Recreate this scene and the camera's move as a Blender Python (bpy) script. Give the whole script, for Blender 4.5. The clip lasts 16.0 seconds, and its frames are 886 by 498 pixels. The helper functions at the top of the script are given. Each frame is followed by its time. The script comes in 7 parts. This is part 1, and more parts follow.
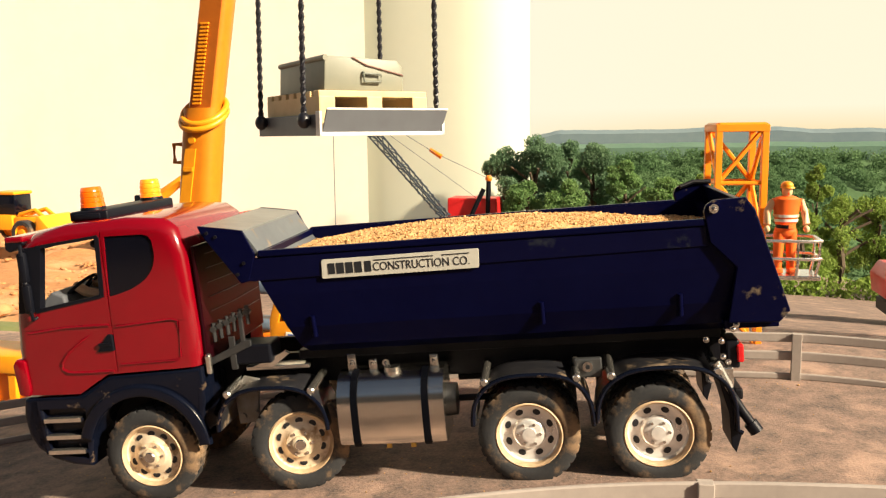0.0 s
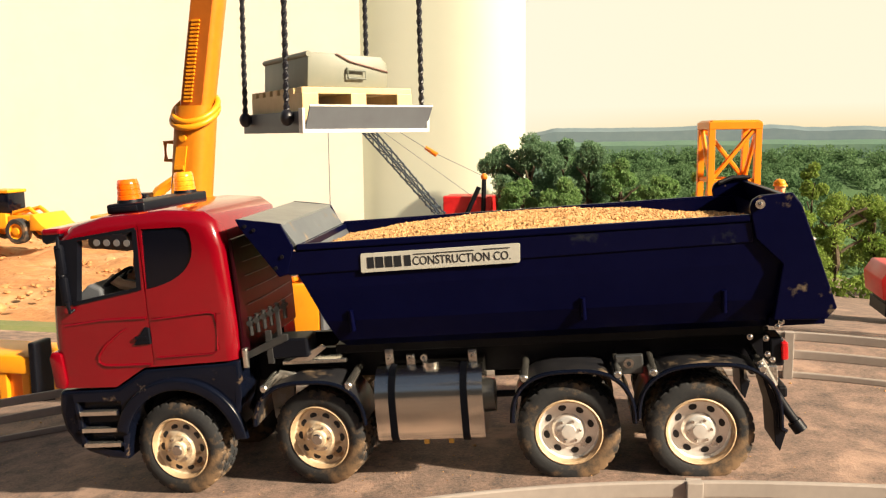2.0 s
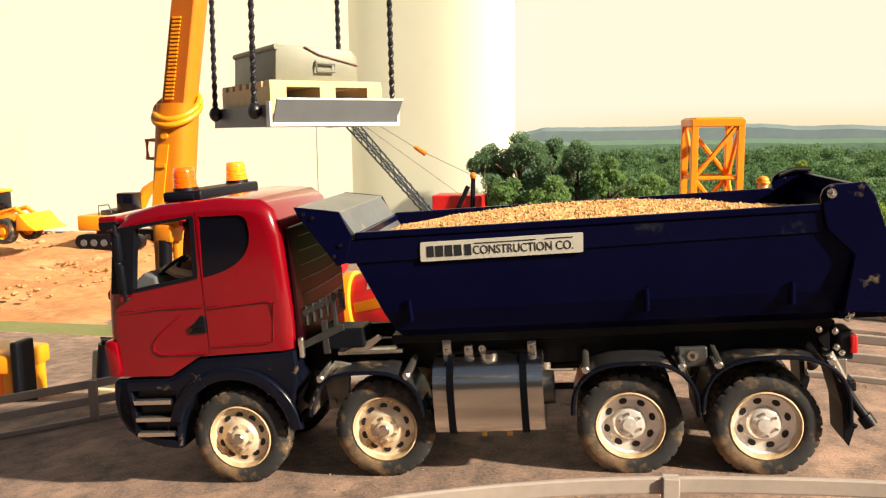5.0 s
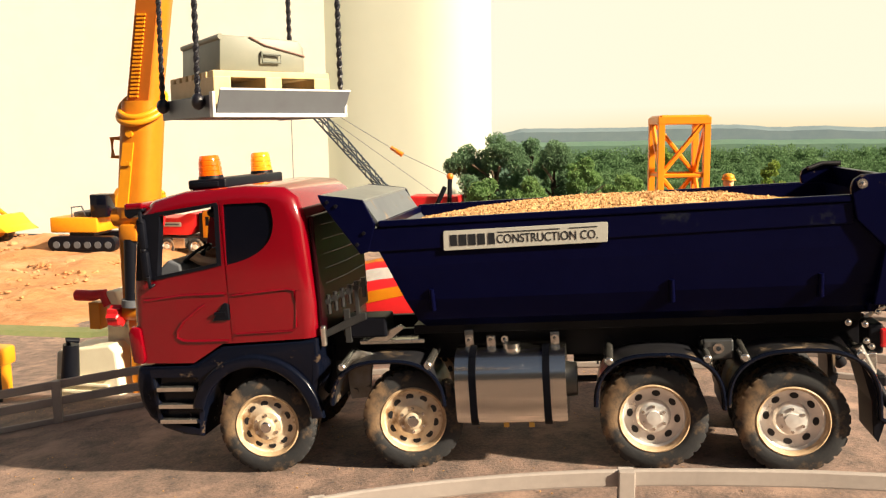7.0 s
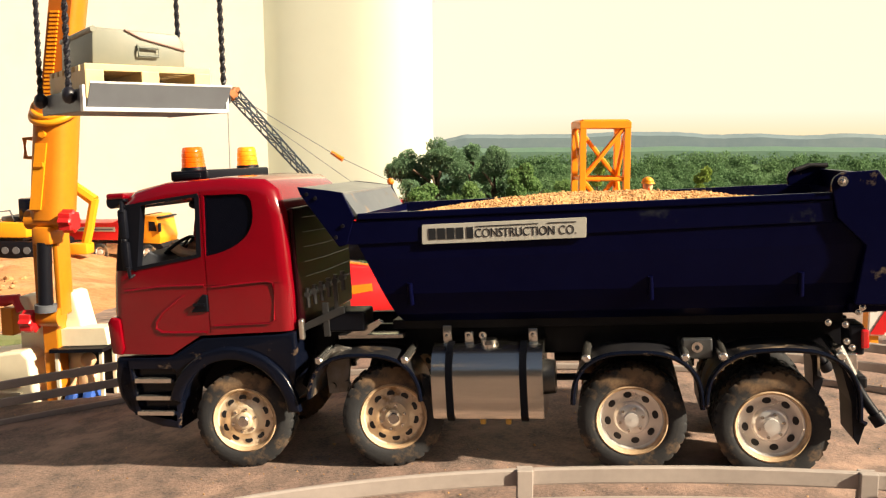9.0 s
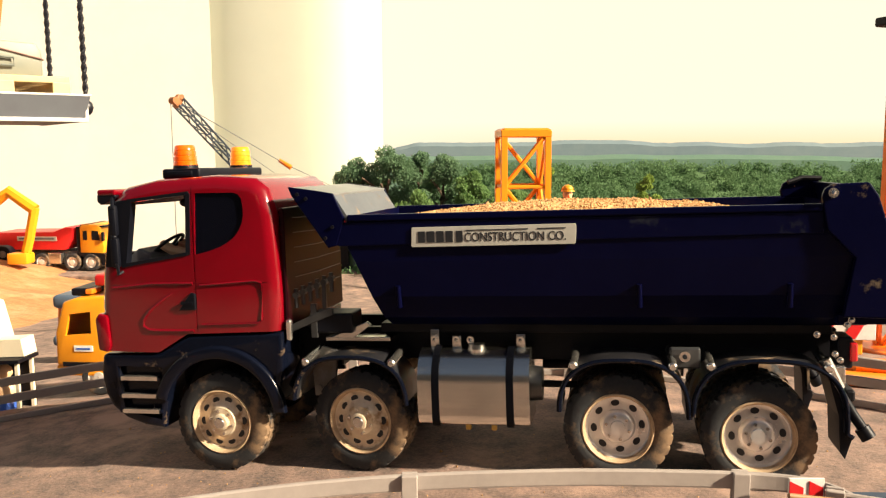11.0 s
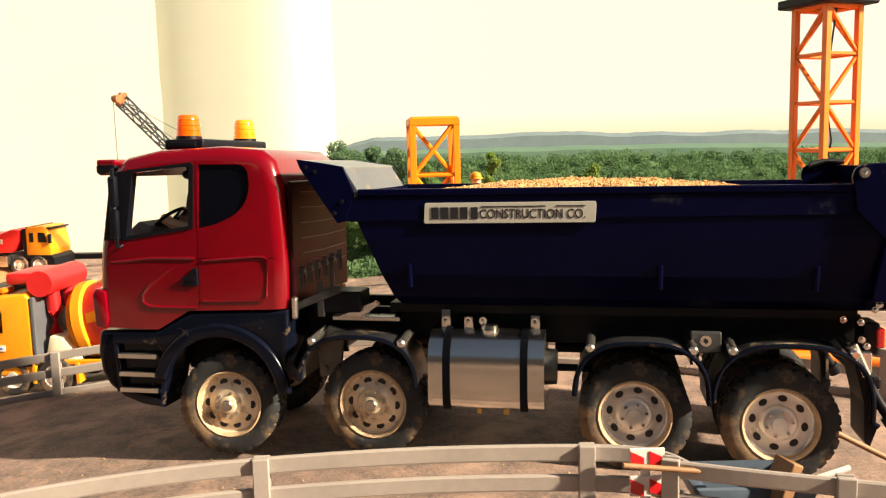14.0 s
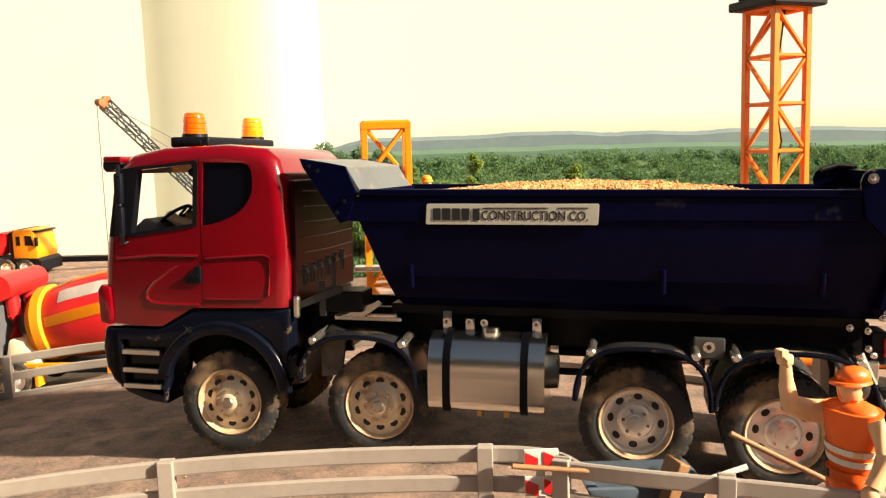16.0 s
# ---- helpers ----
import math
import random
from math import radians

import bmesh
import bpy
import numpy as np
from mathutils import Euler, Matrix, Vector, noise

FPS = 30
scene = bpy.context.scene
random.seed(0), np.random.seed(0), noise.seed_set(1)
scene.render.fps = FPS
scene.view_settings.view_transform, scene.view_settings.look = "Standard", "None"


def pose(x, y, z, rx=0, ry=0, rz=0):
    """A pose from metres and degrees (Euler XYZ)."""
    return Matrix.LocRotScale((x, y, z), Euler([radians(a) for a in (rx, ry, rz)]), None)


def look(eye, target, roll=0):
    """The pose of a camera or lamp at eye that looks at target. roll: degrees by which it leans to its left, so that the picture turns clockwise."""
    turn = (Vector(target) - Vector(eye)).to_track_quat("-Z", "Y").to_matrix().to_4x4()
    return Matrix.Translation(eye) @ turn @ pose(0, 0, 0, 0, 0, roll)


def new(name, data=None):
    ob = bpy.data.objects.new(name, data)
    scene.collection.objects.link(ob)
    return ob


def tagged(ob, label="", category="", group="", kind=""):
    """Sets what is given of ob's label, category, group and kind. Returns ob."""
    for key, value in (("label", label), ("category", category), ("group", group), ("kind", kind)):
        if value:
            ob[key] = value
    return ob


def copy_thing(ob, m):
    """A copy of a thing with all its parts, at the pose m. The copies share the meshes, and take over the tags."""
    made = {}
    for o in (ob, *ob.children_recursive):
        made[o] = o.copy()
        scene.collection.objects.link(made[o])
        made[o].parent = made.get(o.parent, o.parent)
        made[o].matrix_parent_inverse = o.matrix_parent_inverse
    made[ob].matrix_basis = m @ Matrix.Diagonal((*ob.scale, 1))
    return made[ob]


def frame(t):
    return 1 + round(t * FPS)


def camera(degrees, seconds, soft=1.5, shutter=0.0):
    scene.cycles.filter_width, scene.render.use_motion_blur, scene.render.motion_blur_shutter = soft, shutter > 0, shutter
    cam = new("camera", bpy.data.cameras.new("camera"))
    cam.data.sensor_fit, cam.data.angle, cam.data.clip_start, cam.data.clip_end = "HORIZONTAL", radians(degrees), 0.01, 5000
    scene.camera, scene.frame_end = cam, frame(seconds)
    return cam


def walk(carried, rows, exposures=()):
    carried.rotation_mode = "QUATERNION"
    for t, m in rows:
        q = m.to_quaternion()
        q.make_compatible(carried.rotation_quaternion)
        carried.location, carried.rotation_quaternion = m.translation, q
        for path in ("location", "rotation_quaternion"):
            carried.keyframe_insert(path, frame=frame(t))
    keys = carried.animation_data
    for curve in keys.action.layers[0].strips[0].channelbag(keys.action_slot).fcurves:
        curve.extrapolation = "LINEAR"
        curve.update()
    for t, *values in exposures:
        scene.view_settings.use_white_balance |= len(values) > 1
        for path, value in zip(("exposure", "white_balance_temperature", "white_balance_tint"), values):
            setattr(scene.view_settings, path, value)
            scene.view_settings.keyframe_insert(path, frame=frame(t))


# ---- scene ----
# Scale-model building site: an eight-wheel tipper truck backs along a curved model road.
# ---- camera ----
cam = camera(55.250, 16.0, soft=1.25)


def aim(x, y, z, yaw, pitch, roll):
    a, b = radians(yaw), radians(pitch)
    way = Vector((math.sin(a) * math.cos(b), math.cos(a) * math.cos(b), math.sin(b)))
    return look((x, y, z), Vector((x, y, z)) + way, roll)


CAMERA_ROWS = [
    (0.0, -0.0722, -0.8328, 0.3049, -13.447, -7.636, -0.589),
    (0.5, -0.0712, -0.8316, 0.3048, -13.396, -7.651, -0.612),
    (1.0, -0.0704, -0.8311, 0.3040, -13.343, -7.704, -0.626),
    (1.5, -0.0689, -0.8290, 0.3041, -13.235, -7.733, -0.616),
    (2.0, -0.0669, -0.8279, 0.3043, -13.224, -7.761, -0.597),
    (2.5, -0.0656, -0.8268, 0.3047, -13.141, -7.771, -0.580),
    (3.0, -0.0640, -0.8256, 0.3030, -13.069, -7.816, -0.552),
    (3.5, -0.0625, -0.8251, 0.3018, -12.958, -7.828, -0.510),
    (4.0, -0.0608, -0.8242, 0.3025, -12.868, -7.819, -0.598),
    (6.5, -0.0460, -0.8194, 0.2965, -11.861, -7.699, -0.655),
    (7.0, -0.0404, -0.8177, 0.2952, -11.305, -7.671, -0.700),
    (7.5, -0.0344, -0.8155, 0.2932, -10.351, -7.598, -0.642),
    (8.0, -0.0265, -0.8138, 0.2923, -9.486, -7.491, -0.520),
    (8.5, -0.0164, -0.8121, 0.2921, -8.535, -7.345, -0.389),
    (9.0, -0.0080, -0.8098, 0.2904, -7.717, -7.303, -0.320),
    (11.5, 0.0575, -0.8094, 0.2907, -4.424, -6.730, -0.415),
    (12.0, 0.0704, -0.8092, 0.2861, -3.988, -6.777, -0.671),
    (12.5, 0.0840, -0.8064, 0.2825, -3.583, -7.050, -1.006),
    (13.0, 0.0967, -0.8056, 0.2809, -3.227, -7.138, -1.146),
    (13.5, 0.1133, -0.8069, 0.2807, -3.086, -7.118, -1.293),
    (14.0, 0.1291, -0.8080, 0.2805, -2.962, -7.137, -1.404),
    (14.5, 0.1479, -0.8109, 0.2824, -2.956, -7.134, -1.601),
    (15.0, 0.1635, -0.8136, 0.2827, -2.998, -7.154, -1.720),
    (15.5, 0.1824, -0.8147, 0.2837, -2.976, -7.163, -1.678),
    (16.0, 0.1999, -0.8147, 0.2836, -3.007, -7.145, -1.780),
]
walk(cam, [(r[0], aim(*r[1:])) for r in CAMERA_ROWS], exposures=[(0, 0.66, 7060, 7), (8, 0.72, 7000, 8), (12, 0.82, 7000, 8), (16, 0.89, 7320, 7)])

# the truck's way: seconds, x, y, z, roll, pitch, yaw
TRUCK_ROWS = [
    (0.0, -0.1763, -0.0094, -0.0101, 0.94, -4.37, 6.29),
    (0.5, -0.1658, -0.0073, -0.0096, 0.95, -4.27, 5.80),
    (1.0, -0.1557, -0.0057, -0.0087, 0.96, -4.19, 5.62),
    (1.5, -0.1429, -0.0042, -0.0079, 0.97, -4.13, 5.51),
    (2.0, -0.1314, -0.0028, -0.0074, 0.95, -4.09, 5.44),
    (2.5, -0.1180, -0.0017, -0.0064, 0.92, -4.05, 5.32),
    (3.0, -0.1059, -0.0009, -0.0053, 0.87, -4.02, 5.21),
    (3.5, -0.0927, 0.0002, -0.0042, 0.80, -4.05, 4.96),
    (4.0, -0.0828, 0.0015, -0.0038, 0.73, -3.99, 4.74),
    (6.5, -0.0173, 0.0051, 0.0009, 0.25, -3.62, 2.03),
    (7.0, 0.0002, 0.0037, 0.0018, 0.04, -3.50, 0.85),
    (7.5, 0.0196, 0.0020, 0.0031, -0.16, -3.38, -0.27),
    (8.0, 0.0354, 0.0000, 0.0040, -0.34, -3.30, -1.37),
    (8.5, 0.0517, -0.0016, 0.0049, -0.54, -3.21, -2.49),
    (9.0, 0.0652, -0.0029, 0.0055, -0.76, -3.15, -3.54),
    (11.5, 0.1622, -0.0142, 0.0060, -1.27, -1.63, -7.24),
    (12.0, 0.1819, -0.0184, 0.0063, -1.31, -1.22, -7.38),
    (12.5, 0.2055, -0.0231, 0.0068, -1.36, -0.86, -7.42),
    (13.0, 0.2286, -0.0278, 0.0073, -1.42, -0.42, -7.55),
    (13.5, 0.2481, -0.0323, 0.0070, -1.47, -0.07, -7.75),
    (14.0, 0.2611, -0.0364, 0.0074, -1.52, 0.18, -8.10),
    (14.5, 0.2764, -0.0405, 0.0074, -1.54, 0.41, -8.53),
    (15.0, 0.2930, -0.0448, 0.0073, -1.55, 0.77, -8.92),
    (15.5, 0.3143, -0.0490, 0.0072, -1.57, 0.91, -9.33),
    (16.0, 0.3315, -0.0524, 0.0072, -1.63, 1.12, -9.85),
]

# how far the steered front wheels turn: seconds, first axle, second axle (degrees)
STEER_ROWS = [(0.0, 1, 11), (0.5, -1, 10), (1.0, -4, -2), (1.5, -8, -9), (2.0, -8, -10), (2.5, -8, -10), (3.0, -8, -8.5), (3.5, -6, -7), (4.0, -4, -4), (6.5, 6, 8.5), (7.0, 6.5, 9), (7.5, 7.5, 9), (8.0, 8, 9), (8.5, 7, 12.5), (9.0, 7, 13), (11.5, -5, -13), (12.0, -5.5, -13), (12.5, -5, -12), (13.0, -2, -8.5), (13.5, 3, -4), (14.0, 4, -2), (14.5, 3.5, -0.5), (15.0, 4, 1.5), (15.5, 3, 3.5), (16.0, 3, 5)]

# ---- light ----
SUN_TO = Vector((0.82, -0.262, 0.515)).normalized()
world = bpy.data.worlds.new("sky")
scene.world = world
world.use_nodes = True
sky = world.node_tree.nodes.new("ShaderNodeTexSky")
sky.sky_type = "NISHITA"
sky.sun_disc = False
sky.sun_elevation = math.asin(SUN_TO.z)
sky.sun_rotation = math.atan2(SUN_TO.x, SUN_TO.y)
sky.air_density, sky.dust_density = 1.0, 4.5
back = world.node_tree.nodes["Background"]
world.node_tree.links.new(sky.outputs[0], back.inputs[0])
back.inputs[1].default_value = 0.036
sun = new("sun", bpy.data.lights.new("sun", "SUN"))
sun.data.energy, sun.data.angle, sun.data.color = 7.2, radians(2.2), (1.0, 0.87, 0.70)
sun.matrix_world = look(SUN_TO * 5, (0, 0, 0))


# ---- materials ----
def mat(name, c1, c2=None, rough=0.5, metal=0.0, scale=120.0, bump=0.0, coat=0.0, spec=0.5, dirt=None, island=0.0, glow=0.0, leaf=0.0, grain=None):
    """Two tones mixed by noise at two scales, fine relief, and patches of dirt: (colour, share 0..1, scale)."""
    m = bpy.data.materials.new(name)
    m.use_nodes = True
    nt, p = m.node_tree, m.node_tree.nodes["Principled BSDF"]
    c2 = c2 or tuple(v * 0.8 for v in c1)

    def node(kind, **kw):
        n = nt.nodes.new(kind)
        for k, v in kw.items():
            n.inputs[k].default_value = v
        return n
    co = nt.nodes.new("ShaderNodeTexCoord")
    n1 = node("ShaderNodeTexNoise", Scale=scale, Detail=6.0, Roughness=0.6)
    n2 = node("ShaderNodeTexNoise", Scale=scale * 0.13, Detail=4.0)
    where = co.outputs["Object"]
    if grain:
        drawn = nt.nodes.new("ShaderNodeVectorMath")
        drawn.operation = "MULTIPLY"
        drawn.inputs[1].default_value = grain
        nt.links.new(where, drawn.inputs[0])
        where = drawn.outputs[0]
    for n in (n1, n2):
        nt.links.new(where, n.inputs["Vector"])
    add = nt.nodes.new("ShaderNodeMath")
    add.operation = "ADD"
    nt.links.new(n1.outputs[0], add.inputs[0])
    nt.links.new(n2.outputs[0], add.inputs[1])
    half = nt.nodes.new("ShaderNodeMapRange")
    half.inputs[1].default_value, half.inputs[2].default_value = 0.7, 1.3
    nt.links.new(add.outputs[0], half.inputs[0])
    mix = nt.nodes.new("ShaderNodeMix")
    mix.data_type = "RGBA"
    mix.inputs[6].default_value, mix.inputs[7].default_value = (*c1, 1), (*c2, 1)
    nt.links.new(half.outputs[0], mix.inputs[0])
    col = mix.outputs[2]
    rough_out = None
    if island:
        g = nt.nodes.new("ShaderNodeNewGeometry")
        hs = nt.nodes.new("ShaderNodeHueSaturation")
        mr = nt.nodes.new("ShaderNodeMapRange")
        mr.inputs[3].default_value, mr.inputs[4].default_value = 1 - island, 1 + island
        nt.links.new(g.outputs["Random Per Island"], mr.inputs[0])
        nt.links.new(mr.outputs[0], hs.inputs["Value"])
        nt.links.new(col, hs.inputs["Color"])
        col = hs.outputs[0]
    if dirt:
        dc, share, ds = dirt
        n3 = node("ShaderNodeTexNoise", Scale=ds, Detail=8.0, Roughness=0.65)
        nt.links.new(co.outputs["Object"], n3.inputs["Vector"])
        ramp = nt.nodes.new("ShaderNodeMapRange")
        edge = 0.72 - 0.45 * share
        ramp.inputs[1].default_value, ramp.inputs[2].default_value = edge - 0.04, edge + 0.1
        nt.links.new(n3.outputs[0], ramp.inputs[0])
        md = nt.nodes.new("ShaderNodeMix")
        md.data_type = "RGBA"
        md.inputs[7].default_value = (*dc, 1)
        nt.links.new(ramp.outputs[0], md.inputs[0])
        nt.links.new(col, md.inputs[6])
        col = md.outputs[2]
        mr = nt.nodes.new("ShaderNodeMapRange")
        mr.inputs[3].default_value, mr.inputs[4].default_value = rough, 0.9
        nt.links.new(ramp.outputs[0], mr.inputs[0])
        rough_out = mr.outputs[0]
        if metal:
            mm = nt.nodes.new("ShaderNodeMapRange")
            mm.inputs[3].default_value, mm.inputs[4].default_value = metal, 0.0
            nt.links.new(ramp.outputs[0], mm.inputs[0])
            nt.links.new(mm.outputs[0], p.inputs["Metallic"])
    nt.links.new(col, p.inputs["Base Color"])
    p.inputs["Roughness"].default_value = rough
    if rough_out:
        nt.links.new(rough_out, p.inputs["Roughness"])
    if not (dirt and metal):
        p.inputs["Metallic"].default_value = metal
    p.inputs["Coat Weight"].default_value = coat
    p.inputs["Coat Roughness"].default_value = 0.08
    p.inputs["Specular IOR Level"].default_value = spec
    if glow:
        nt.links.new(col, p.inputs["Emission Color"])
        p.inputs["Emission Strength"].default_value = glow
    if bump:
        b = nt.nodes.new("ShaderNodeBump")
        b.inputs["Strength"].default_value = bump
        b.inputs["Distance"].default_value = 0.3 / scale
        nt.links.new(n1.outputs[0], b.inputs["Height"])
        nt.links.new(b.outputs[0], p.inputs["Normal"])
    if leaf:
        tr = nt.nodes.new("ShaderNodeBsdfTranslucent")
        both = nt.nodes.new("ShaderNodeMixShader")
        both.inputs[0].default_value = leaf
        nt.links.new(col, tr.inputs[0])
        nt.links.new(p.outputs[0], both.inputs[1])
        nt.links.new(tr.outputs[0], both.inputs[2])
        nt.links.new(both.outputs[0], nt.nodes["Material Output"].inputs[0])
    return m


MUD = (0.30, 0.19, 0.10)
RED = mat("red_paint", (0.18, 0.0007, 0.0065), (0.155, 0.0006, 0.0055), 0.17, scale=60, coat=0.7, bump=0.003, spec=0.3)
NAVY = mat("navy_paint", (0.0010, 0.0014, 0.0150), (0.0016, 0.0022, 0.0190), 0.30, scale=90, spec=0.06, bump=0.01)
BANDNAVY = mat("dust_streaked_navy_paint", (0.0010, 0.0014, 0.0150), (0.0016, 0.0022, 0.0190), 0.28, scale=90, spec=0.10, bump=0.01, dirt=((0.035, 0.042, 0.04), 0.20, 14))
TAILNAVY = mat("dusty_navy_paint", (0.0010, 0.0014, 0.0150), (0.0016, 0.0022, 0.0190), 0.30, scale=90, spec=0.06, bump=0.02, dirt=((0.16, 0.12, 0.08), 0.13, 70))
BLACK = mat("black_plastic", (0.0022, 0.0034, 0.0088), (0.0035, 0.005, 0.012), 0.2, scale=150, bump=0.03, spec=0.24, dirt=((0.22, 0.145, 0.085), 0.17, 45))
DARK = mat("dark_steel", (0.003, 0.003, 0.006), (0.007, 0.0065, 0.008), 0.5, spec=0.2, scale=200, bump=0.05)
GLASSY = mat("dark_tinted_window", (0.003, 0.0035, 0.008), None, 0.12, scale=40, coat=0.15, spec=0.25)
STEEL = mat("brushed_steel", (0.78, 0.75, 0.70), (0.62, 0.59, 0.55), 0.24, metal=0.96, scale=220, bump=0.04)
TANK = mat("brushed_tank_steel", (0.86, 0.83, 0.77), (0.72, 0.69, 0.64), 0.2, metal=1.0, scale=420, bump=0.05, grain=(0.03, 1, 1.4))
CHROME = mat("bright_steel", (0.7, 0.68, 0.65), None, 0.2, metal=1.0, scale=200)
ALLOY = mat("worn_alloy", (0.95, 0.94, 0.92), (0.82, 0.80, 0.77), 0.22, metal=0.55, scale=160, bump=0.06, dirt=((0.50, 0.38, 0.25), 0.12, 70))
CREAMRIM = mat("muddy_cream_rim", (0.86, 0.74, 0.57), (0.70, 0.56, 0.40), 0.36, metal=0.35, scale=160, bump=0.06, dirt=((0.36, 0.22, 0.11), 0.4, 60))
RIMLIP = mat("muddy_rim_lip", (0.60, 0.43, 0.27), (0.36, 0.24, 0.14), 0.6, scale=160, bump=0.1)
TYRE = mat("muddy_tyre_rubber", (0.012, 0.0135, 0.017), (0.024, 0.024, 0.025), 0.8, scale=300, bump=0.3, dirt=((0.20, 0.125, 0.07), 0.44, 30))
BRASS = mat("brass", (0.6, 0.4, 0.12), None, 0.35, metal=1.0)
AMBER = mat("amber_lens", (0.85, 0.085, 0.004), (0.9, 0.12, 0.006), 0.2, scale=300, coat=0.6, glow=0.2)
AMBERLIT = mat("lit_amber_lens", (0.95, 0.13, 0.006), (1.0, 0.30, 0.02), 0.2, scale=160, coat=0.6, glow=0.45)
REDLENS = mat("red_lens", (0.6, 0.01, 0.015), None, 0.2, coat=0.6)
BACKWALL = mat("unseen_dark_wall", (0.10, 0.10, 0.11), (0.07, 0.07, 0.08), 0.9, scale=5, spec=0.1)
# the cab's red, darkened to near black for the shade behind it
BACKSHADE = mat("shaded_back_red", (0.016, 0.0012, 0.003), (0.010, 0.001, 0.0025), 0.3, scale=80, spec=0.12)
BACKLINE = mat("dull_grey_line", (0.16, 0.16, 0.17), (0.10, 0.10, 0.11), 0.4, metal=0.5)
GUARD = mat("dusty_black_plastic", (0.010, 0.011, 0.015), (0.026, 0.025, 0.027), 0.3, scale=120, bump=0.05, spec=0.45, dirt=((0.30, 0.21, 0.13), 0.30, 26))
LABEL = mat("pale_grey_label", (0.46, 0.45, 0.40), (0.40, 0.39, 0.35), 0.45, scale=200)
INK = mat("dark_ink", (0.01, 0.012, 0.016), None, 0.5)
GRAVEL = mat("tan_gravel", (0.60, 0.355, 0.16), (0.45, 0.25, 0.10), 0.9, scale=350, bump=0.3, island=0.28)
SKIN = mat("toy_skin_plastic", (0.80, 0.50, 0.28), None, 0.45)
VINYL = mat("dark_trim", (0.004, 0.0048, 0.009), None, 0.45, scale=250, bump=0.1, spec=0.2)
ROAD = mat("dusty_asphalt", (0.32, 0.21, 0.165), (0.088, 0.068, 0.060), 0.85, scale=300, bump=1.0, dirt=((0.40, 0.262, 0.20), 0.34, 11))
FENCE = mat("grey_fence_plastic", (0.36, 0.31, 0.28), (0.30, 0.26, 0.235), 0.6, scale=140, bump=0.05)
ORANGE = mat("orange_plastic", (0.80, 0.20, 0.012), (0.74, 0.17, 0.01), 0.4, scale=70)
YELLOW = mat("yellow_orange_plastic", (0.80, 0.31, 0.015), (0.74, 0.27, 0.012), 0.38, scale=70, bump=0.02)
CRANEY = mat("crane_yellow_plastic", (0.60, 0.205, 0.012), (0.53, 0.17, 0.010), 0.38, scale=70, bump=0.02)
CREAM = mat("cream_plastic", (0.78, 0.70, 0.52), (0.72, 0.63, 0.46), 0.5, scale=80)
REDP = mat("red_plastic", (0.62, 0.016, 0.02), (0.55, 0.012, 0.016), 0.38, scale=70)
GREYP = mat("slate_grey_plastic", (0.10, 0.11, 0.125), (0.085, 0.09, 0.105), 0.5, scale=90, bump=0.04)
BOXGREEN = mat("grey_green_plastic", (0.22, 0.22, 0.17), (0.175, 0.19, 0.15), 0.5, scale=90, bump=0.03)
WOOD = mat("pale_wood", (0.72, 0.52, 0.27), (0.60, 0.41, 0.19), 0.6, scale=90, bump=0.06)
STICK = mat("brown_wood", (0.33, 0.175, 0.08), (0.24, 0.12, 0.055), 0.6, scale=200, bump=0.1)
WHITE = mat("white_plastic", (0.78, 0.76, 0.72), None, 0.45)
CHAINB = mat("black_cord", (0.006, 0.006, 0.011), (0.010, 0.010, 0.016), 0.4, scale=400)
VEST = mat("orange_vest_plastic", (0.86, 0.14, 0.015), (0.8, 0.12, 0.012), 0.5)
BLUE = mat("blue_plastic", (0.03, 0.10, 0.42), None, 0.45)
SLATE = mat("blue_grey_plastic", (0.09, 0.125, 0.17), (0.075, 0.10, 0.14), 0.5)
SAND = mat("ochre_dirt", (0.52, 0.25, 0.10), (0.36, 0.155, 0.058), 0.95, scale=28, bump=0.9, dirt=((0.50, 0.29, 0.14), 0.4, 5))
GRASS = mat("dry_grass", (0.14, 0.17, 0.06), (0.20, 0.19, 0.08), 0.9, scale=60, bump=0.5)
# sheet and rounded wall are given a glow; no lamp stands behind them
TARP = mat("glowing_white_sheet", (0.86, 0.795, 0.665), (0.82, 0.755, 0.625), 0.75, scale=6, bump=0.03, glow=0.28)
WALLW = mat("glowing_pale_wall", (0.50, 0.505, 0.395), (0.48, 0.485, 0.38), 0.7, scale=8, glow=0.22)
# tree greens made paler and bluer, so the leaf colour carries haze
LEAFD = mat("haze_lightened_foliage", (0.15, 0.255, 0.15), (0.19, 0.30, 0.17), 0.7, scale=30, island=0.2, spec=0.05, leaf=0.5)
LEAFM = mat("green_foliage", (0.18, 0.31, 0.125), (0.24, 0.37, 0.14), 0.7, scale=30, island=0.2, spec=0.05, leaf=0.5)
LEAFL = mat("bright_foliage", (0.22, 0.34, 0.07), (0.32, 0.40, 0.12), 0.7, scale=30, island=0.2, spec=0.05, leaf=0.5)
HILLG = mat("wooded_slope", (0.105, 0.195, 0.095), (0.145, 0.235, 0.11), 0.9, scale=14, island=0.15, spec=0.05, leaf=0.4)
# haze is put into the far hills' colour as a blue-grey tint
HILLB = mat("haze_coloured_far_hills", (0.125, 0.18, 0.21), (0.165, 0.22, 0.235), 0.9, scale=10, island=0.15)
HILLM = mat("wooded_ridge", (0.095, 0.165, 0.13), (0.12, 0.19, 0.14), 0.9, scale=30, bump=0.3, spec=0.05)
BARK = mat("bark", (0.10, 0.07, 0.045), None, 0.9, scale=80, bump=0.4)

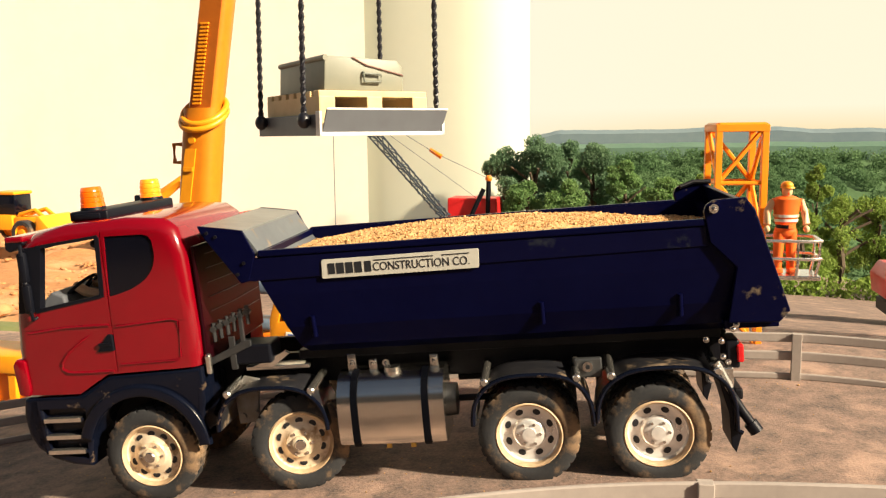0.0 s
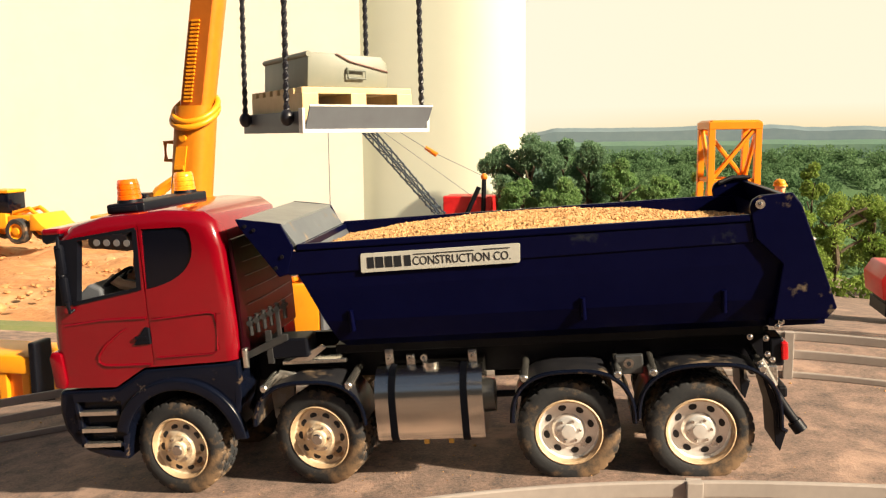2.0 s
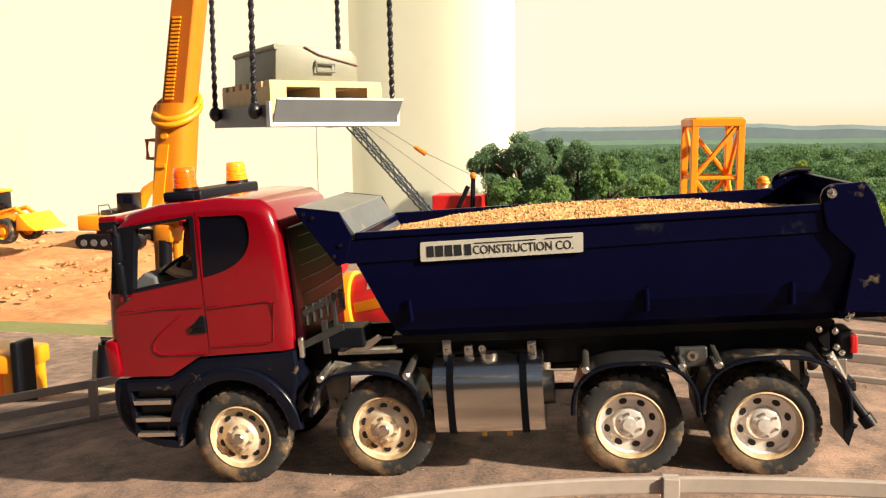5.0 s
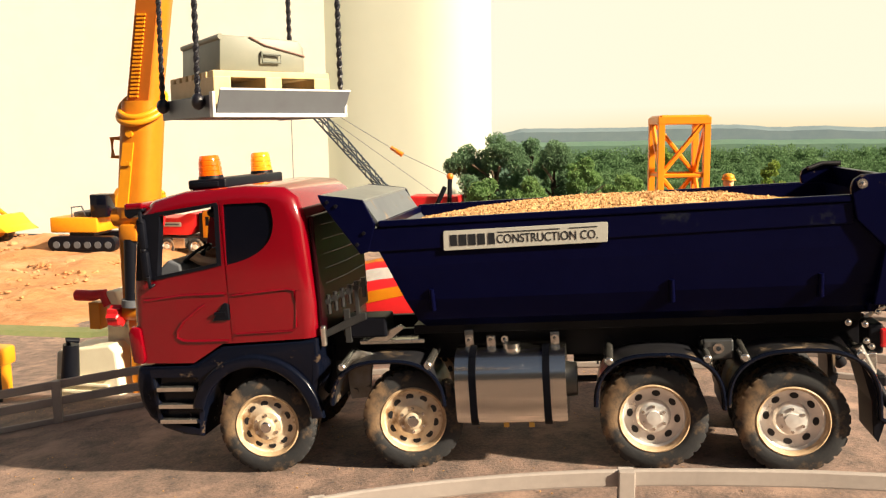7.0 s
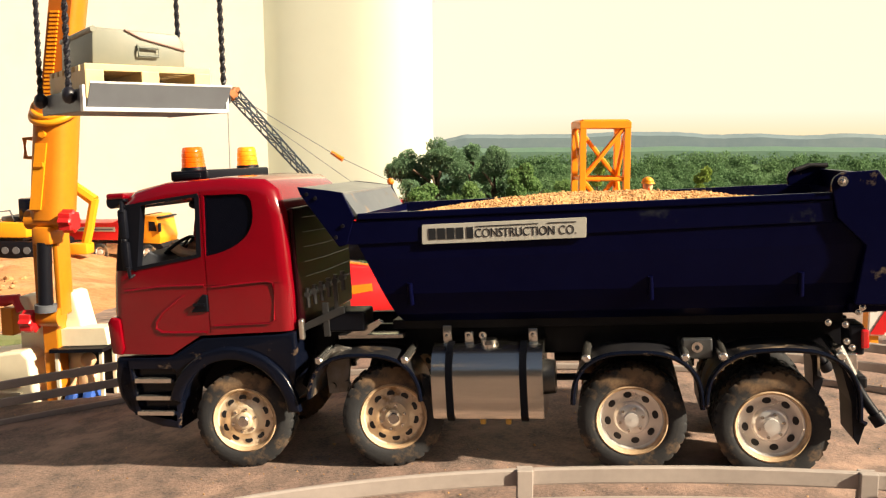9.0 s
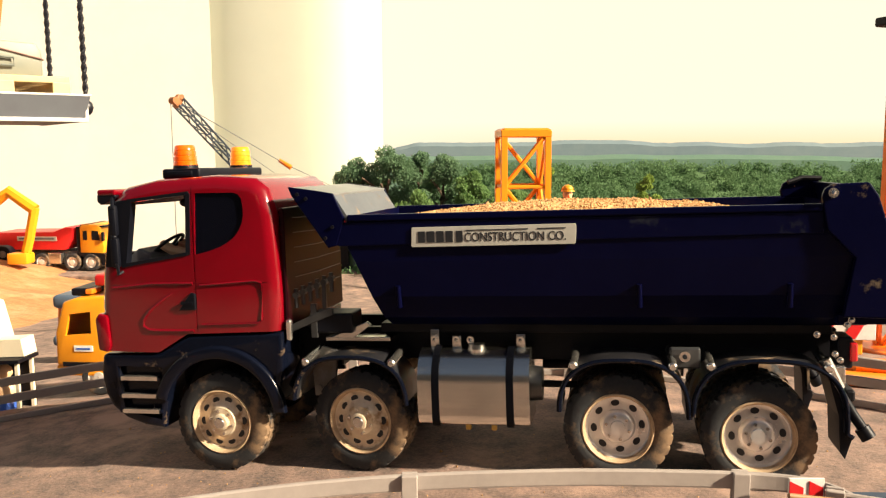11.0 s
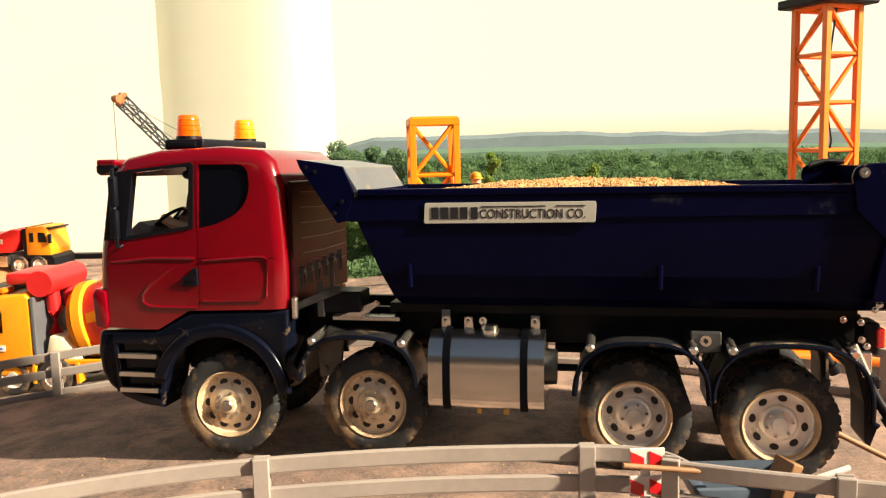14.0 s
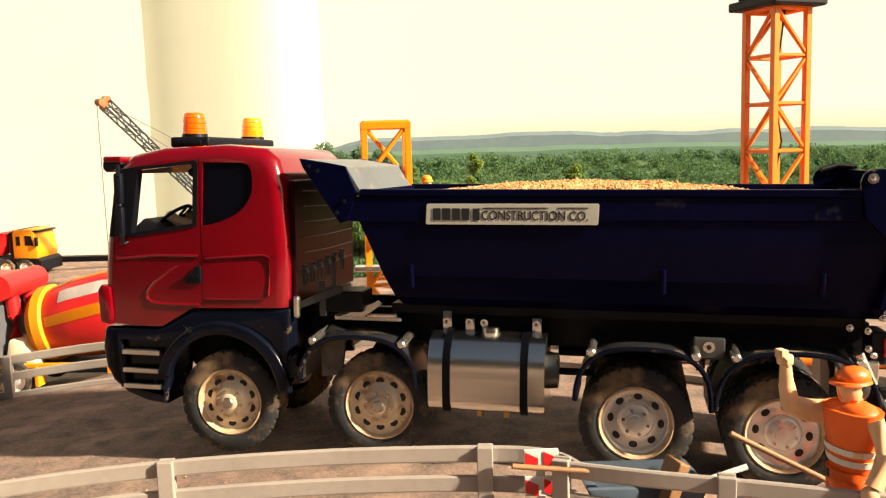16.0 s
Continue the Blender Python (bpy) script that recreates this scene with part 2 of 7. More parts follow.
glass = bpy.data.materials.new("clear_pane")
glass.use_nodes = True
_p = glass.node_tree.nodes["Principled BSDF"]
_p.inputs["Transmission Weight"].default_value = 1.0
_p.inputs["Roughness"].default_value = 0.02
_p.inputs["IOR"].default_value = 1.05
GLASS = glass

skyglow = bpy.data.materials.new("hazy_sky")
skyglow.use_nodes = True
_nt = skyglow.node_tree
_nt.nodes.remove(_nt.nodes["Principled BSDF"])
_em = _nt.nodes.new("ShaderNodeEmission")
_em.inputs[1].default_value = 0.62
_gc = _nt.nodes.new("ShaderNodeTexCoord")
_sx = _nt.nodes.new("ShaderNodeSeparateXYZ")
_cr = _nt.nodes.new("ShaderNodeValToRGB")
_cr.color_ramp.elements[0].color = (1.0, 0.76, 0.45, 1)
_cr.color_ramp.elements[0].position = 0.0
_cr.color_ramp.elements[1].color = (1.0, 0.97, 0.80, 1)
_cr.color_ramp.elements[1].position = 0.5
_mr = _nt.nodes.new("ShaderNodeMapRange")
_mr.inputs[1].default_value, _mr.inputs[2].default_value = 0.2, 1.0
_nt.links.new(_gc.outputs["Object"], _sx.inputs[0])
_nt.links.new(_sx.outputs[2], _mr.inputs[0])
_nt.links.new(_mr.outputs[0], _cr.inputs[0])
_mx = _nt.nodes.new("ShaderNodeMapRange")
_mx.inputs[1].default_value, _mx.inputs[2].default_value = -2.6, 0.6
_nt.links.new(_sx.outputs[0], _mx.inputs[0])
_pale = _nt.nodes.new("ShaderNodeMix")
_pale.data_type = "RGBA"
_pale.inputs[6].default_value = (1.0, 0.975, 0.83, 1)
_nt.links.new(_mx.outputs[0], _pale.inputs[0])
_nt.links.new(_cr.outputs[0], _pale.inputs[7])
_nt.links.new(_pale.outputs[2], _em.inputs[0])
_nt.links.new(_em.outputs[0], _nt.nodes["Material Output"].inputs[0])


# ---- building helpers ----
MM = 0.001


def part(name, bm, material, parent=None, label="", s=1.0, smooth=False, at=None):
    """Links a bmesh as one mesh object, under a parent if there is one; s scales its coordinates to metres."""
    if s != 1.0:
        bmesh.ops.scale(bm, vec=(s, s, s), verts=bm.verts)
    bmesh.ops.recalc_face_normals(bm, faces=bm.faces)
    me = bpy.data.meshes.new(name)
    bm.to_mesh(me)
    bm.free()
    me.materials.append(material)
    if smooth:
        me.shade_smooth()
        for poly in me.polygons:
            poly.use_smooth = True
        me.set_sharp_from_angle(angle=radians(38))
    ob = new(name, me)
    ob.parent = parent
    if at is not None:
        ob.matrix_basis = at
    if label:
        tagged(ob, label)
    return ob


def empty(name, m=None):
    ob = new(name)
    if m is not None:
        ob.matrix_basis = m
    return ob


def BM():
    return bmesh.new()


def bx(bm, x0, x1, y0, y1, z0, z1, bev=0.0, seg=2, m=None):
    r = bmesh.ops.create_cube(bm, size=1.0)
    vs = r["verts"]
    bmesh.ops.scale(bm, vec=(x1 - x0, y1 - y0, z1 - z0), verts=vs)
    bmesh.ops.translate(bm, vec=((x0 + x1) / 2, (y0 + y1) / 2, (z0 + z1) / 2), verts=vs)
    if bev:
        es = list({e for v in vs for e in v.link_edges})
        out = bmesh.ops.bevel(bm, geom=es, offset=bev, segments=seg, profile=0.5, affect="EDGES")
        vs = list({v for f in out["faces"] for v in f.verts} | {v for v in vs if v.is_valid})
    if m is not None:
        bmesh.ops.transform(bm, matrix=m, verts=[v for v in vs if v.is_valid])
    return bm


def prism(bm, pts, y0, y1, bev=0.0, seg=2):
    """A polygon of (x, z) drawn out from y0 to y1."""
    a = [bm.verts.new((x, y0, z)) for x, z in pts]
    f = bm.faces.new(a)
    r = bmesh.ops.extrude_face_region(bm, geom=[f])
    top = [v for v in r["geom"] if isinstance(v, bmesh.types.BMVert)]
    bmesh.ops.translate(bm, vec=(0, y1 - y0, 0), verts=top)
    if bev:
        es = list({e for v in a + top for e in v.link_edges})
        bmesh.ops.bevel(bm, geom=es, offset=bev, segments=seg, profile=0.5, affect="EDGES")
    return bm


def cyl(bm, p0, p1, r0, r1=None, n=16):
    """A solid rod from p0 to p1."""
    p0, p1 = Vector(p0), Vector(p1)
    d = p1 - p0
    m = Matrix.Translation((p0 + p1) / 2) @ d.to_track_quat("Z", "Y").to_matrix().to_4x4()
    bmesh.ops.create_cone(bm, cap_ends=True, segments=n, radius1=r0, radius2=r0 if r1 is None else r1, depth=d.length, matrix=m)
    return bm


def ball(bm, c, r, sub=2, sc=(1, 1, 1)):
    bmesh.ops.create_icosphere(bm, subdivisions=sub, radius=r, matrix=Matrix.Translation(c) @ Matrix.Diagonal((*sc, 1)))
    return bm


def tube(bm, pts, r, n=8):
    """A bent rod through the points."""
    pts = [Vector(p) for p in pts]
    rings = []
    for i, p in enumerate(pts):
        d = (pts[min(i + 1, len(pts) - 1)] - pts[max(i - 1, 0)]).normalized()
        q = d.to_track_quat("Z", "Y")
        rings.append([bm.verts.new(p + q @ Vector((r * math.cos(k * math.tau / n), r * math.sin(k * math.tau / n), 0))) for k in range(n)])
    for a, b in zip(rings, rings[1:]):
        for k in range(n):
            bm.faces.new((a[k], a[(k + 1) % n], b[(k + 1) % n], b[k]))
    bm.faces.new(rings[0])
    bm.faces.new(rings[-1])
    return bm


def sweep(bm, path, section, close=True):
    """A section of (sideways, up) pairs carried along a path of points, kept upright."""
    path = [Vector(p) for p in path]
    rings = []
    for i, p in enumerate(path):
        d = path[min(i + 1, len(path) - 1)] - path[max(i - 1, 0)]
        side = Vector((d.y, -d.x, 0)).normalized()
        rings.append([bm.verts.new(p + side * a + Vector((0, 0, b))) for a, b in section])
    n = len(section)
    for a, b in zip(rings, rings[1:]):
        for k in range(n):
            bm.faces.new((a[k], a[(k + 1) % n], b[(k + 1) % n], b[k]))
    bm.faces.new(rings[0])
    bm.faces.new(rings[-1])
    return bm


def lathe(bm, prof, n=48, closed=False):
    """A profile of (radius, y) turned round the y axis."""
    rings = [[bm.verts.new((r * math.cos(k * math.tau / n), y, r * math.sin(k * math.tau / n))) for k in range(n)] for r, y in prof]
    pairs = list(zip(rings, rings[1:])) + ([(rings[-1], rings[0])] if closed else [])
    for a, b in pairs:
        for k in range(n):
            bm.faces.new((a[k], b[k], b[(k + 1) % n], a[(k + 1) % n]))
    return bm


def arc(cx, cz, r, a0, a1, n):
    return [(cx + r * math.cos(radians(a0 + (a1 - a0) * i / n)), cz + r * math.sin(radians(a0 + (a1 - a0) * i / n))) for i in range(n + 1)]


def carve(bm, cutters):
    """The solid bm with the solids of cutters taken away."""
    def solid(b):
        bmesh.ops.recalc_face_normals(b, faces=b.faces)
        me = bpy.data.meshes.new("solid")
        b.to_mesh(me)
        b.free()
        return new("solid", me)
    base = solid(bm)
    tools = [solid(c) for c in cutters]
    for t in tools:
        md = base.modifiers.new("cut", "BOOLEAN")
        md.operation, md.solver, md.object = "DIFFERENCE", "EXACT", t
    dg = bpy.context.evaluated_depsgraph_get()
    out = BM()
    out.from_mesh(base.evaluated_get(dg).to_mesh())
    for o in [base] + tools:
        bpy.data.objects.remove(o)
    return out


def ground_z(x, y):
    """The height of the ground: a crest on the road, falling off to the back."""
    u = x - 0.18
    a = abs(u)
    if u < 0:
        z = 0.0078 - 0.108 * a * a if a < 0.6 else -0.0311 - 0.13 * (min(a, 1.6) - 0.6)
    else:
        z = 0.0078 - 0.108 * a * a if a < 0.3 else -0.0019 - 0.05 * (min(a, 1.5) - 0.3)
    k = 0.05 + 0.09 * min(1, max(0, (x + 1.3) / 1.1))
    bank = 0.032 * min(1, max(0, (y - 0.26) / 0.14)) * min(1, max(0, (-0.25 - x) / 0.2))
    # the worn driving lane lies a little lower than its verges
    lane = max(0.0, min(1.0, (0.235 - abs(y)) / 0.06))
    worn = max(0.0, 0.004 - 0.010 * u * u) * lane if a < 0.63 else 0.0
    return z - bank - worn - k * min(max(0.0, y - 0.4), 2.2)


def on_ground(x, y, up=0.0, rz=0.0):
    return pose(x, y, ground_z(x, y) + up, 0, 0, rz)


# ---- the setting ----
def ground():
    bm = BM()

    def axis(a, b, fine0, fine1, coarse, fine):
        v, out = a, []
        while v < b:
            out.append(v)
            v += fine if fine0 <= v < fine1 else coarse
        return out + [b]
    xs = axis(-60, 60, -60, -60, 6, 6)
    xs = sorted(set([x for x in xs if abs(x) > 5] + [round(-5 + 0.05 * i, 3) for i in range(201)]))
    ys = sorted(set([-60, -40, -20, -10, -5, -3, 8, 12, 20, 40, 60] + [round(-2 + 0.05 * i, 3) for i in range(161)]))
    grid = []
    for y in ys:
        row = []
        for x in xs:
            n = noise.noise(Vector((x * 3, y * 3, 0))) * 0.002
            row.append(bm.verts.new((x, y, ground_z(x, y) + n)))
        grid.append(row)
    for a, b in zip(grid, grid[1:]):
        for i in range(len(xs) - 1):
            bm.faces.new((a[i], a[i + 1], b[i + 1], b[i]))
    ob = part("ground", bm, ROAD, smooth=True)
    tagged(ob, "dusty brown-grey asphalt ground of the model site", "ground", kind="structure")


ground()


def loose_grit():
    rnd = random.Random(5)
    verts, faces = [], []
    for i in range(1500):
        x, y = rnd.uniform(-0.95, 0.75), rnd.uniform(-0.26, 0.24)
        if rnd.random() < 0.35:
            y = 0.21 + rnd.gauss(0, 0.012) if rnd.random() < 0.5 else -0.225 + rnd.gauss(0, 0.012)
        r = rnd.uniform(0.0004, 0.0011) * (2.0 if rnd.random() < 0.04 else 1)
        z = ground_z(x, y) + r * 0.4
        k = len(verts)
        for d in ((1, 0, 0), (-1, 0, 0), (0, 1, 0), (0, -1, 0), (0, 0, 1), (0, 0, -1)):
            verts.append((x + d[0] * r * rnd.uniform(0.6, 1.3), y + d[1] * r * rnd.uniform(0.6, 1.3), z + d[2] * r * rnd.uniform(0.5, 1)))
        for a, b, c in ((0, 2, 4), (2, 1, 4), (1, 3, 4), (3, 0, 4), (2, 0, 5), (1, 2, 5), (3, 1, 5), (0, 3, 5)):
            faces.append((k + a, k + b, k + c))
    me = bpy.data.meshes.new("grit")
    me.from_pydata(verts, [], faces)
    me.materials.append(GRAVEL)
    tagged(new("grit", me), "loose tan grit scattered on the asphalt road", "grit", kind="stuff")


loose_grit()


def sky_wall():
    bm = BM()
    pts = [(-14, -4), (-14, 5), (-10, 9), (0, 9.4), (12, 9)]
    rows = [[bm.verts.new((x, y, z)) for x, y in pts] for z in (-3, 0.2, 1.5, 9)]
    for a, b in zip(rows, rows[1:]):
        for i in range(len(pts) - 1):
            bm.faces.new((a[i], a[i + 1], b[i + 1], b[i]))
    tagged(part("backdrop", bm, skyglow), "pale hazy evening sky behind the hills", "sky backdrop", kind="structure")


sky_wall()


def left_wall():
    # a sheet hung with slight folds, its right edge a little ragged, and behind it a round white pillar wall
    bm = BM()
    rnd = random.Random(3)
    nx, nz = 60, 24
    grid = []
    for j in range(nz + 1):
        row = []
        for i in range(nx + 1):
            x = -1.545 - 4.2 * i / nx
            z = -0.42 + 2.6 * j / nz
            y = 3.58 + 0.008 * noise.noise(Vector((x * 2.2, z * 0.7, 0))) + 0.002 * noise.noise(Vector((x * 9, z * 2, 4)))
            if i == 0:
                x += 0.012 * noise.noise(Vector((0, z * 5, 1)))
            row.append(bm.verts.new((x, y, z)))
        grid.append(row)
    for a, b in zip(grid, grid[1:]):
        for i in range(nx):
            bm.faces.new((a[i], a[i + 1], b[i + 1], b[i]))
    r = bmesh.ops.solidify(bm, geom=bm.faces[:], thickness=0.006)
    tagged(part("wall_left", bm, TARP, smooth=True), "white hanging sheet wall with faint folds and added glow", "wall", kind="structure")
    bm = BM()
    pts = [(-1.24 - 0.51 * math.copysign(abs(math.cos(a)) ** 0.7, math.cos(a)), 4.12 - 0.42 * abs(math.sin(a)) ** 0.7) for a in [k * math.pi / 40 for k in range(0, 41)]]
    rows = [[bm.verts.new((x, y, z)) for x, y in pts] for z in (-0.6, 2.6)]
    for i in range(len(pts) - 1):
        bm.faces.new((rows[0][i], rows[0][i + 1], rows[1][i + 1], rows[1][i]))
    tagged(part("wall_pillar", bm, WALLW, smooth=True), "smooth white rounded wall with added glow beside the hanging sheet", "wall", kind="structure")
    bm = BM()
    bx(bm, -5.6, -0.9, 3.50, 3.56, -0.42, -0.25, 0.004)
    tagged(part("baseboard", bm, DARK), "dark plinth board along the foot of the white wall", "baseboard", kind="structure")


left_wall()


def unseen_walls():
    # unseen walls, added behind and beside the camera to darken reflections and fill
    for name, x0, x1, y0, y1 in (("unseen_wall_back", -5.0, 5.0, -2.7, -2.6), ("unseen_wall_side", -5.1, -5.0, -2.7, 1.0)):
        bm = BM()
        bx(bm, x0, x1, y0, y1, -0.6, 1.1, 0.01)
        tagged(part(name, bm, BACKWALL), "unseen dark wall added to darken reflections", "wall", kind="structure")


unseen_walls()


# ---- the tipper truck (its own frame: x to the rear, z up, in millimetres) ----
truck = tagged(empty("dump_truck"), "red-cabbed eight-wheel model tipper truck with a gravel-filled navy bed", "dump truck")
CABO = [(-478, 107), (-426, 106), (-395, 124), (-301, 127), (-300, 160), (-304, 235), (-310, 258), (-322, 268), (-360, 272), (-420, 270), (-452, 264), (-468, 254), (-477, 222), (-484, 182), (-487, 150), (-485, 125)]


def cab():
    outer = prism(BM(), CABO, -88, 88)
    rim = [e for e in outer.edges if abs(e.verts[0].co.y - e.verts[1].co.y) < 1 and max(v.co.z for v in e.verts) > 128]
    bmesh.ops.bevel(outer, geom=rim, offset=13, segments=5, profile=0.5, affect="EDGES")
    inner = prism(BM(), [(-470, 122), (-425, 122), (-395, 132), (-312, 136), (-314, 235), (-322, 256), (-360, 262), (-420, 260), (-452, 254), (-462, 240), (-472, 190)], -81, 81)
    cuts = [inner]
    door_w = [(-446, 249), (-388, 255), (-391, 200), (-455, 189)]
    rear_w = [(-380, 256), (-342, 255.5), (-336.5, 253.5), (-333.6, 249)] + [((1 - u) ** 2 * -332.6 + 2 * u * (1 - u) * -331.5 + u * u * -383, (1 - u) ** 2 * 240 + 2 * u * (1 - u) * 207 + u * u * 199) for u in [k / 10 for k in range(11)]]
    for y0, y1 in ((-120, -60), (60, 120)):
        cuts.append(prism(BM(), door_w, y0, y1, 3, 2))
        cuts.append(prism(BM(), rear_w, y0, y1))
    cuts.append(prism(BM(), [(-520, 185), (-465, 190), (-455, 246), (-520, 246)], -74, 74))
    # door seam and lower swage cut as real grooves
    for y0, y1 in ((-100, -87.2), (87.2, 100)):
        cuts.append(prism(BM(), [(-385.2, 126), (-383.8, 126), (-382.8, 266), (-384.2, 266)], y0, y1))
        cuts.append(prism(BM(), [(-477, 170), (-306, 172), (-306, 173), (-477, 171)], y0, y1))
    bm = carve(outer, cuts)
    body = part("cab", bm, RED, truck, "glossy red cab shell", MM, smooth=True)
    for s in (-1, 1):
        b = BM()
        prism(b, rear_w, s * 82, s * 86.5)
        part("side_window", b, GLASSY, truck, "dark tinted rear side window", MM)
        b = BM()
        prism(b, [(-449, 252), (-386, 258), (-385, 255), (-448, 249)], s * 84, s * 89)
        prism(b, [(-392, 199), (-387.5, 199), (-384.5, 256), (-389, 256)], s * 84, s * 88.6)
        prism(b, [(-458, 191), (-390, 201.5), (-390, 198.5), (-458, 187.5)], s * 84, s * 89)
        prism(b, [(-476, 188), (-454, 189), (-444, 252), (-466, 250)], s * 80, s * 88.8)
        part("window_frame", b, VINYL, truck, "black window surround", MM)
        # pressed panels of door and flank, and the shoulder line under the windows
        b = BM()
        tube(b, [(-440, s * 87.6, 131), (-434, s * 88.2, 127.6), (-420, s * 88.2, 127), (-388, s * 88.2, 127)], 1.5, 8)
        tube(b, [(-440, s * 87.6, 131), (-440, s * 88.2, 137), (-432, s * 88.2, 147), (-415, s * 88.2, 159), (-408, s * 87.2, 163)], 1.5, 8)
        tube(b, [(-380, s * 88.2, 133), (-324, s * 88.2, 134.5), (-319, s * 88.2, 138), (-318, s * 88.2, 172), (-324, s * 88.2, 174), (-380, s * 88.2, 170)], 1.2, 8)
        tube(b, [(-470, s * 87.4, 168), (-430, s * 88.1, 172), (-387, s * 88.1, 172)], 1.5, 8)
        part("door_pressing", b, RED, truck, "raised red swage lines", MM, smooth=True)
        b = BM()
        prism(b, [(-402, 146.5), (-384.5, 147), (-384.5, 162.5), (-389, 163.5)], s * 86, s * 90, 1.0)
        bx(b, -399, -387, s * 90 - 0.9, s * 90 + 0.9, 152, 155)
        part("door_handle", b, VINYL, truck, "black triangular door handle", MM)
        b = BM()
        prism(b, [(-488, 108), (-478, 106), (-475, 112), (-477, 141), (-486, 144), (-490, 138)], s * 78, s * 91, 2.0)
        part("corner_deflector", b, RED, truck, "red corner air deflector", MM, smooth=True)
        # mirrors
        b = BM()
        bx(b, -467, -459, s * 90 - 4, s * 90 + 4, 218, 247, 2.5)
        bx(b, -467, -459, s * 90 - 3.6, s * 90 + 3.6, 188, 216, 2.2)
        ball(b, (-463, s * 91, 217), 3.0, 2)
        tube(b, [(-462, s * 86, 246), (-462, s * 92, 253), (-461, s * 94, 244)], 1.8, 8)
        tube(b, [(-458, s * 86, 184), (-460, s * 92, 182), (-460, s * 94, 192)], 1.8, 8)
        part("mirror", b, VINYL, truck, "black double door mirror", MM, smooth=True)
    b = BM()
    prism(b, [(-482, 250), (-482, 257), (-464, 260), (-462, 254), (-478, 247)], -86, 86, 1.5)
    part("sun_visor", b, VINYL, truck, "dark sun visor above the windscreen", MM)
    b = BM()
    bx(b, -481, -462, -87, 87, 256, 262, 2)
    part("visor_lip", b, RED, truck, "", MM)
    # interior
    b = BM()
    prism(b, [(-470, 186), (-448, 205), (-436, 200), (-434, 180), (-450, 150), (-470, 150)], -76, 76, 2)
    part("dashboard", b, GREYP, truck, "grey dashboard", MM)
    b = BM()
    m = Matrix.Translation((-432, -48, 205)) @ Matrix.Rotation(radians(-36), 4, "Y")
    ring = [m @ Vector((17 * math.cos(a), 17 * math.sin(a), 0)) for a in [k * math.tau / 24 for k in range(25)]]
    tube(b, ring, 1.7, 8)
    for k in range(3):
        tube(b, [m @ Vector((0, 0, -3)), m @ Vector((16 * math.cos(k * 2.1), 16 * math.sin(k * 2.1), 0))], 1.4, 6)
    tube(b, [m @ Vector((0, 0, -3)), (-458, -45, 190)], 2.5, 8)
    part("steering_wheel", b, VINYL, truck, "", MM, smooth=True)
    b = BM()
    bx(b, -385, -340, -70, -18, 140, 168, 6)
    bx(b, -352, -338, -68, -20, 160, 232, 5)
    part("seat", b, VINYL, truck, "dark cab seat", MM)
    b = BM()
    bx(b, -385, -340, 18, 70, 140, 168, 6)
    bx(b, -352, -338, 20, 68, 160, 232, 5)
    part("seat", b, VINYL, truck, "dark cab seat", MM)
    # driver doll, one plain mesh
    b = BM()
    ball(b, (-378, -44, 190), 17, 2, (0.8, 1.2, 1.5))
    ball(b, (-376, -44, 230), 11, 2, (0.9, 0.85, 1.1))
    tube(b, [(-380, -62, 208), (-396, -70, 198), (-420, -62, 201), (-434, -54, 206)], 5.0, 8)
    tube(b, [(-380, -26, 208), (-402, -22, 197), (-430, -30, 206)], 5.0, 8)
    part("driver_doll", b, SKIN, truck, "plain toy driver doll", MM, smooth=True)
    b = BM()
    ball(b, (-404, -60, 247), 6.5, 2, (1.0, 0.5, 0.7))
    tube(b, [(-404, -60, 250), (-408, -60, 262)], 1.2, 6)
    part("inner_mirror", b, VINYL, truck, "dark inner mirror", MM, smooth=True)
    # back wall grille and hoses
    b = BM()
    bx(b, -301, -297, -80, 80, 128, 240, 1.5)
    part("cab_back_panel", b, BACKSHADE, truck, "red cab back wall with shade put into its colour", MM)
    for k in range(6):
        b = BM()
        z = 158 + 14 * k
        tube(b, [(-295.5, -62, z + 2), (-295.5, 0, z), (-295.5, 70, z)], 0.4, 6)
        part("hose", b, BACKLINE, truck, "thin bright line behind the cab", MM)


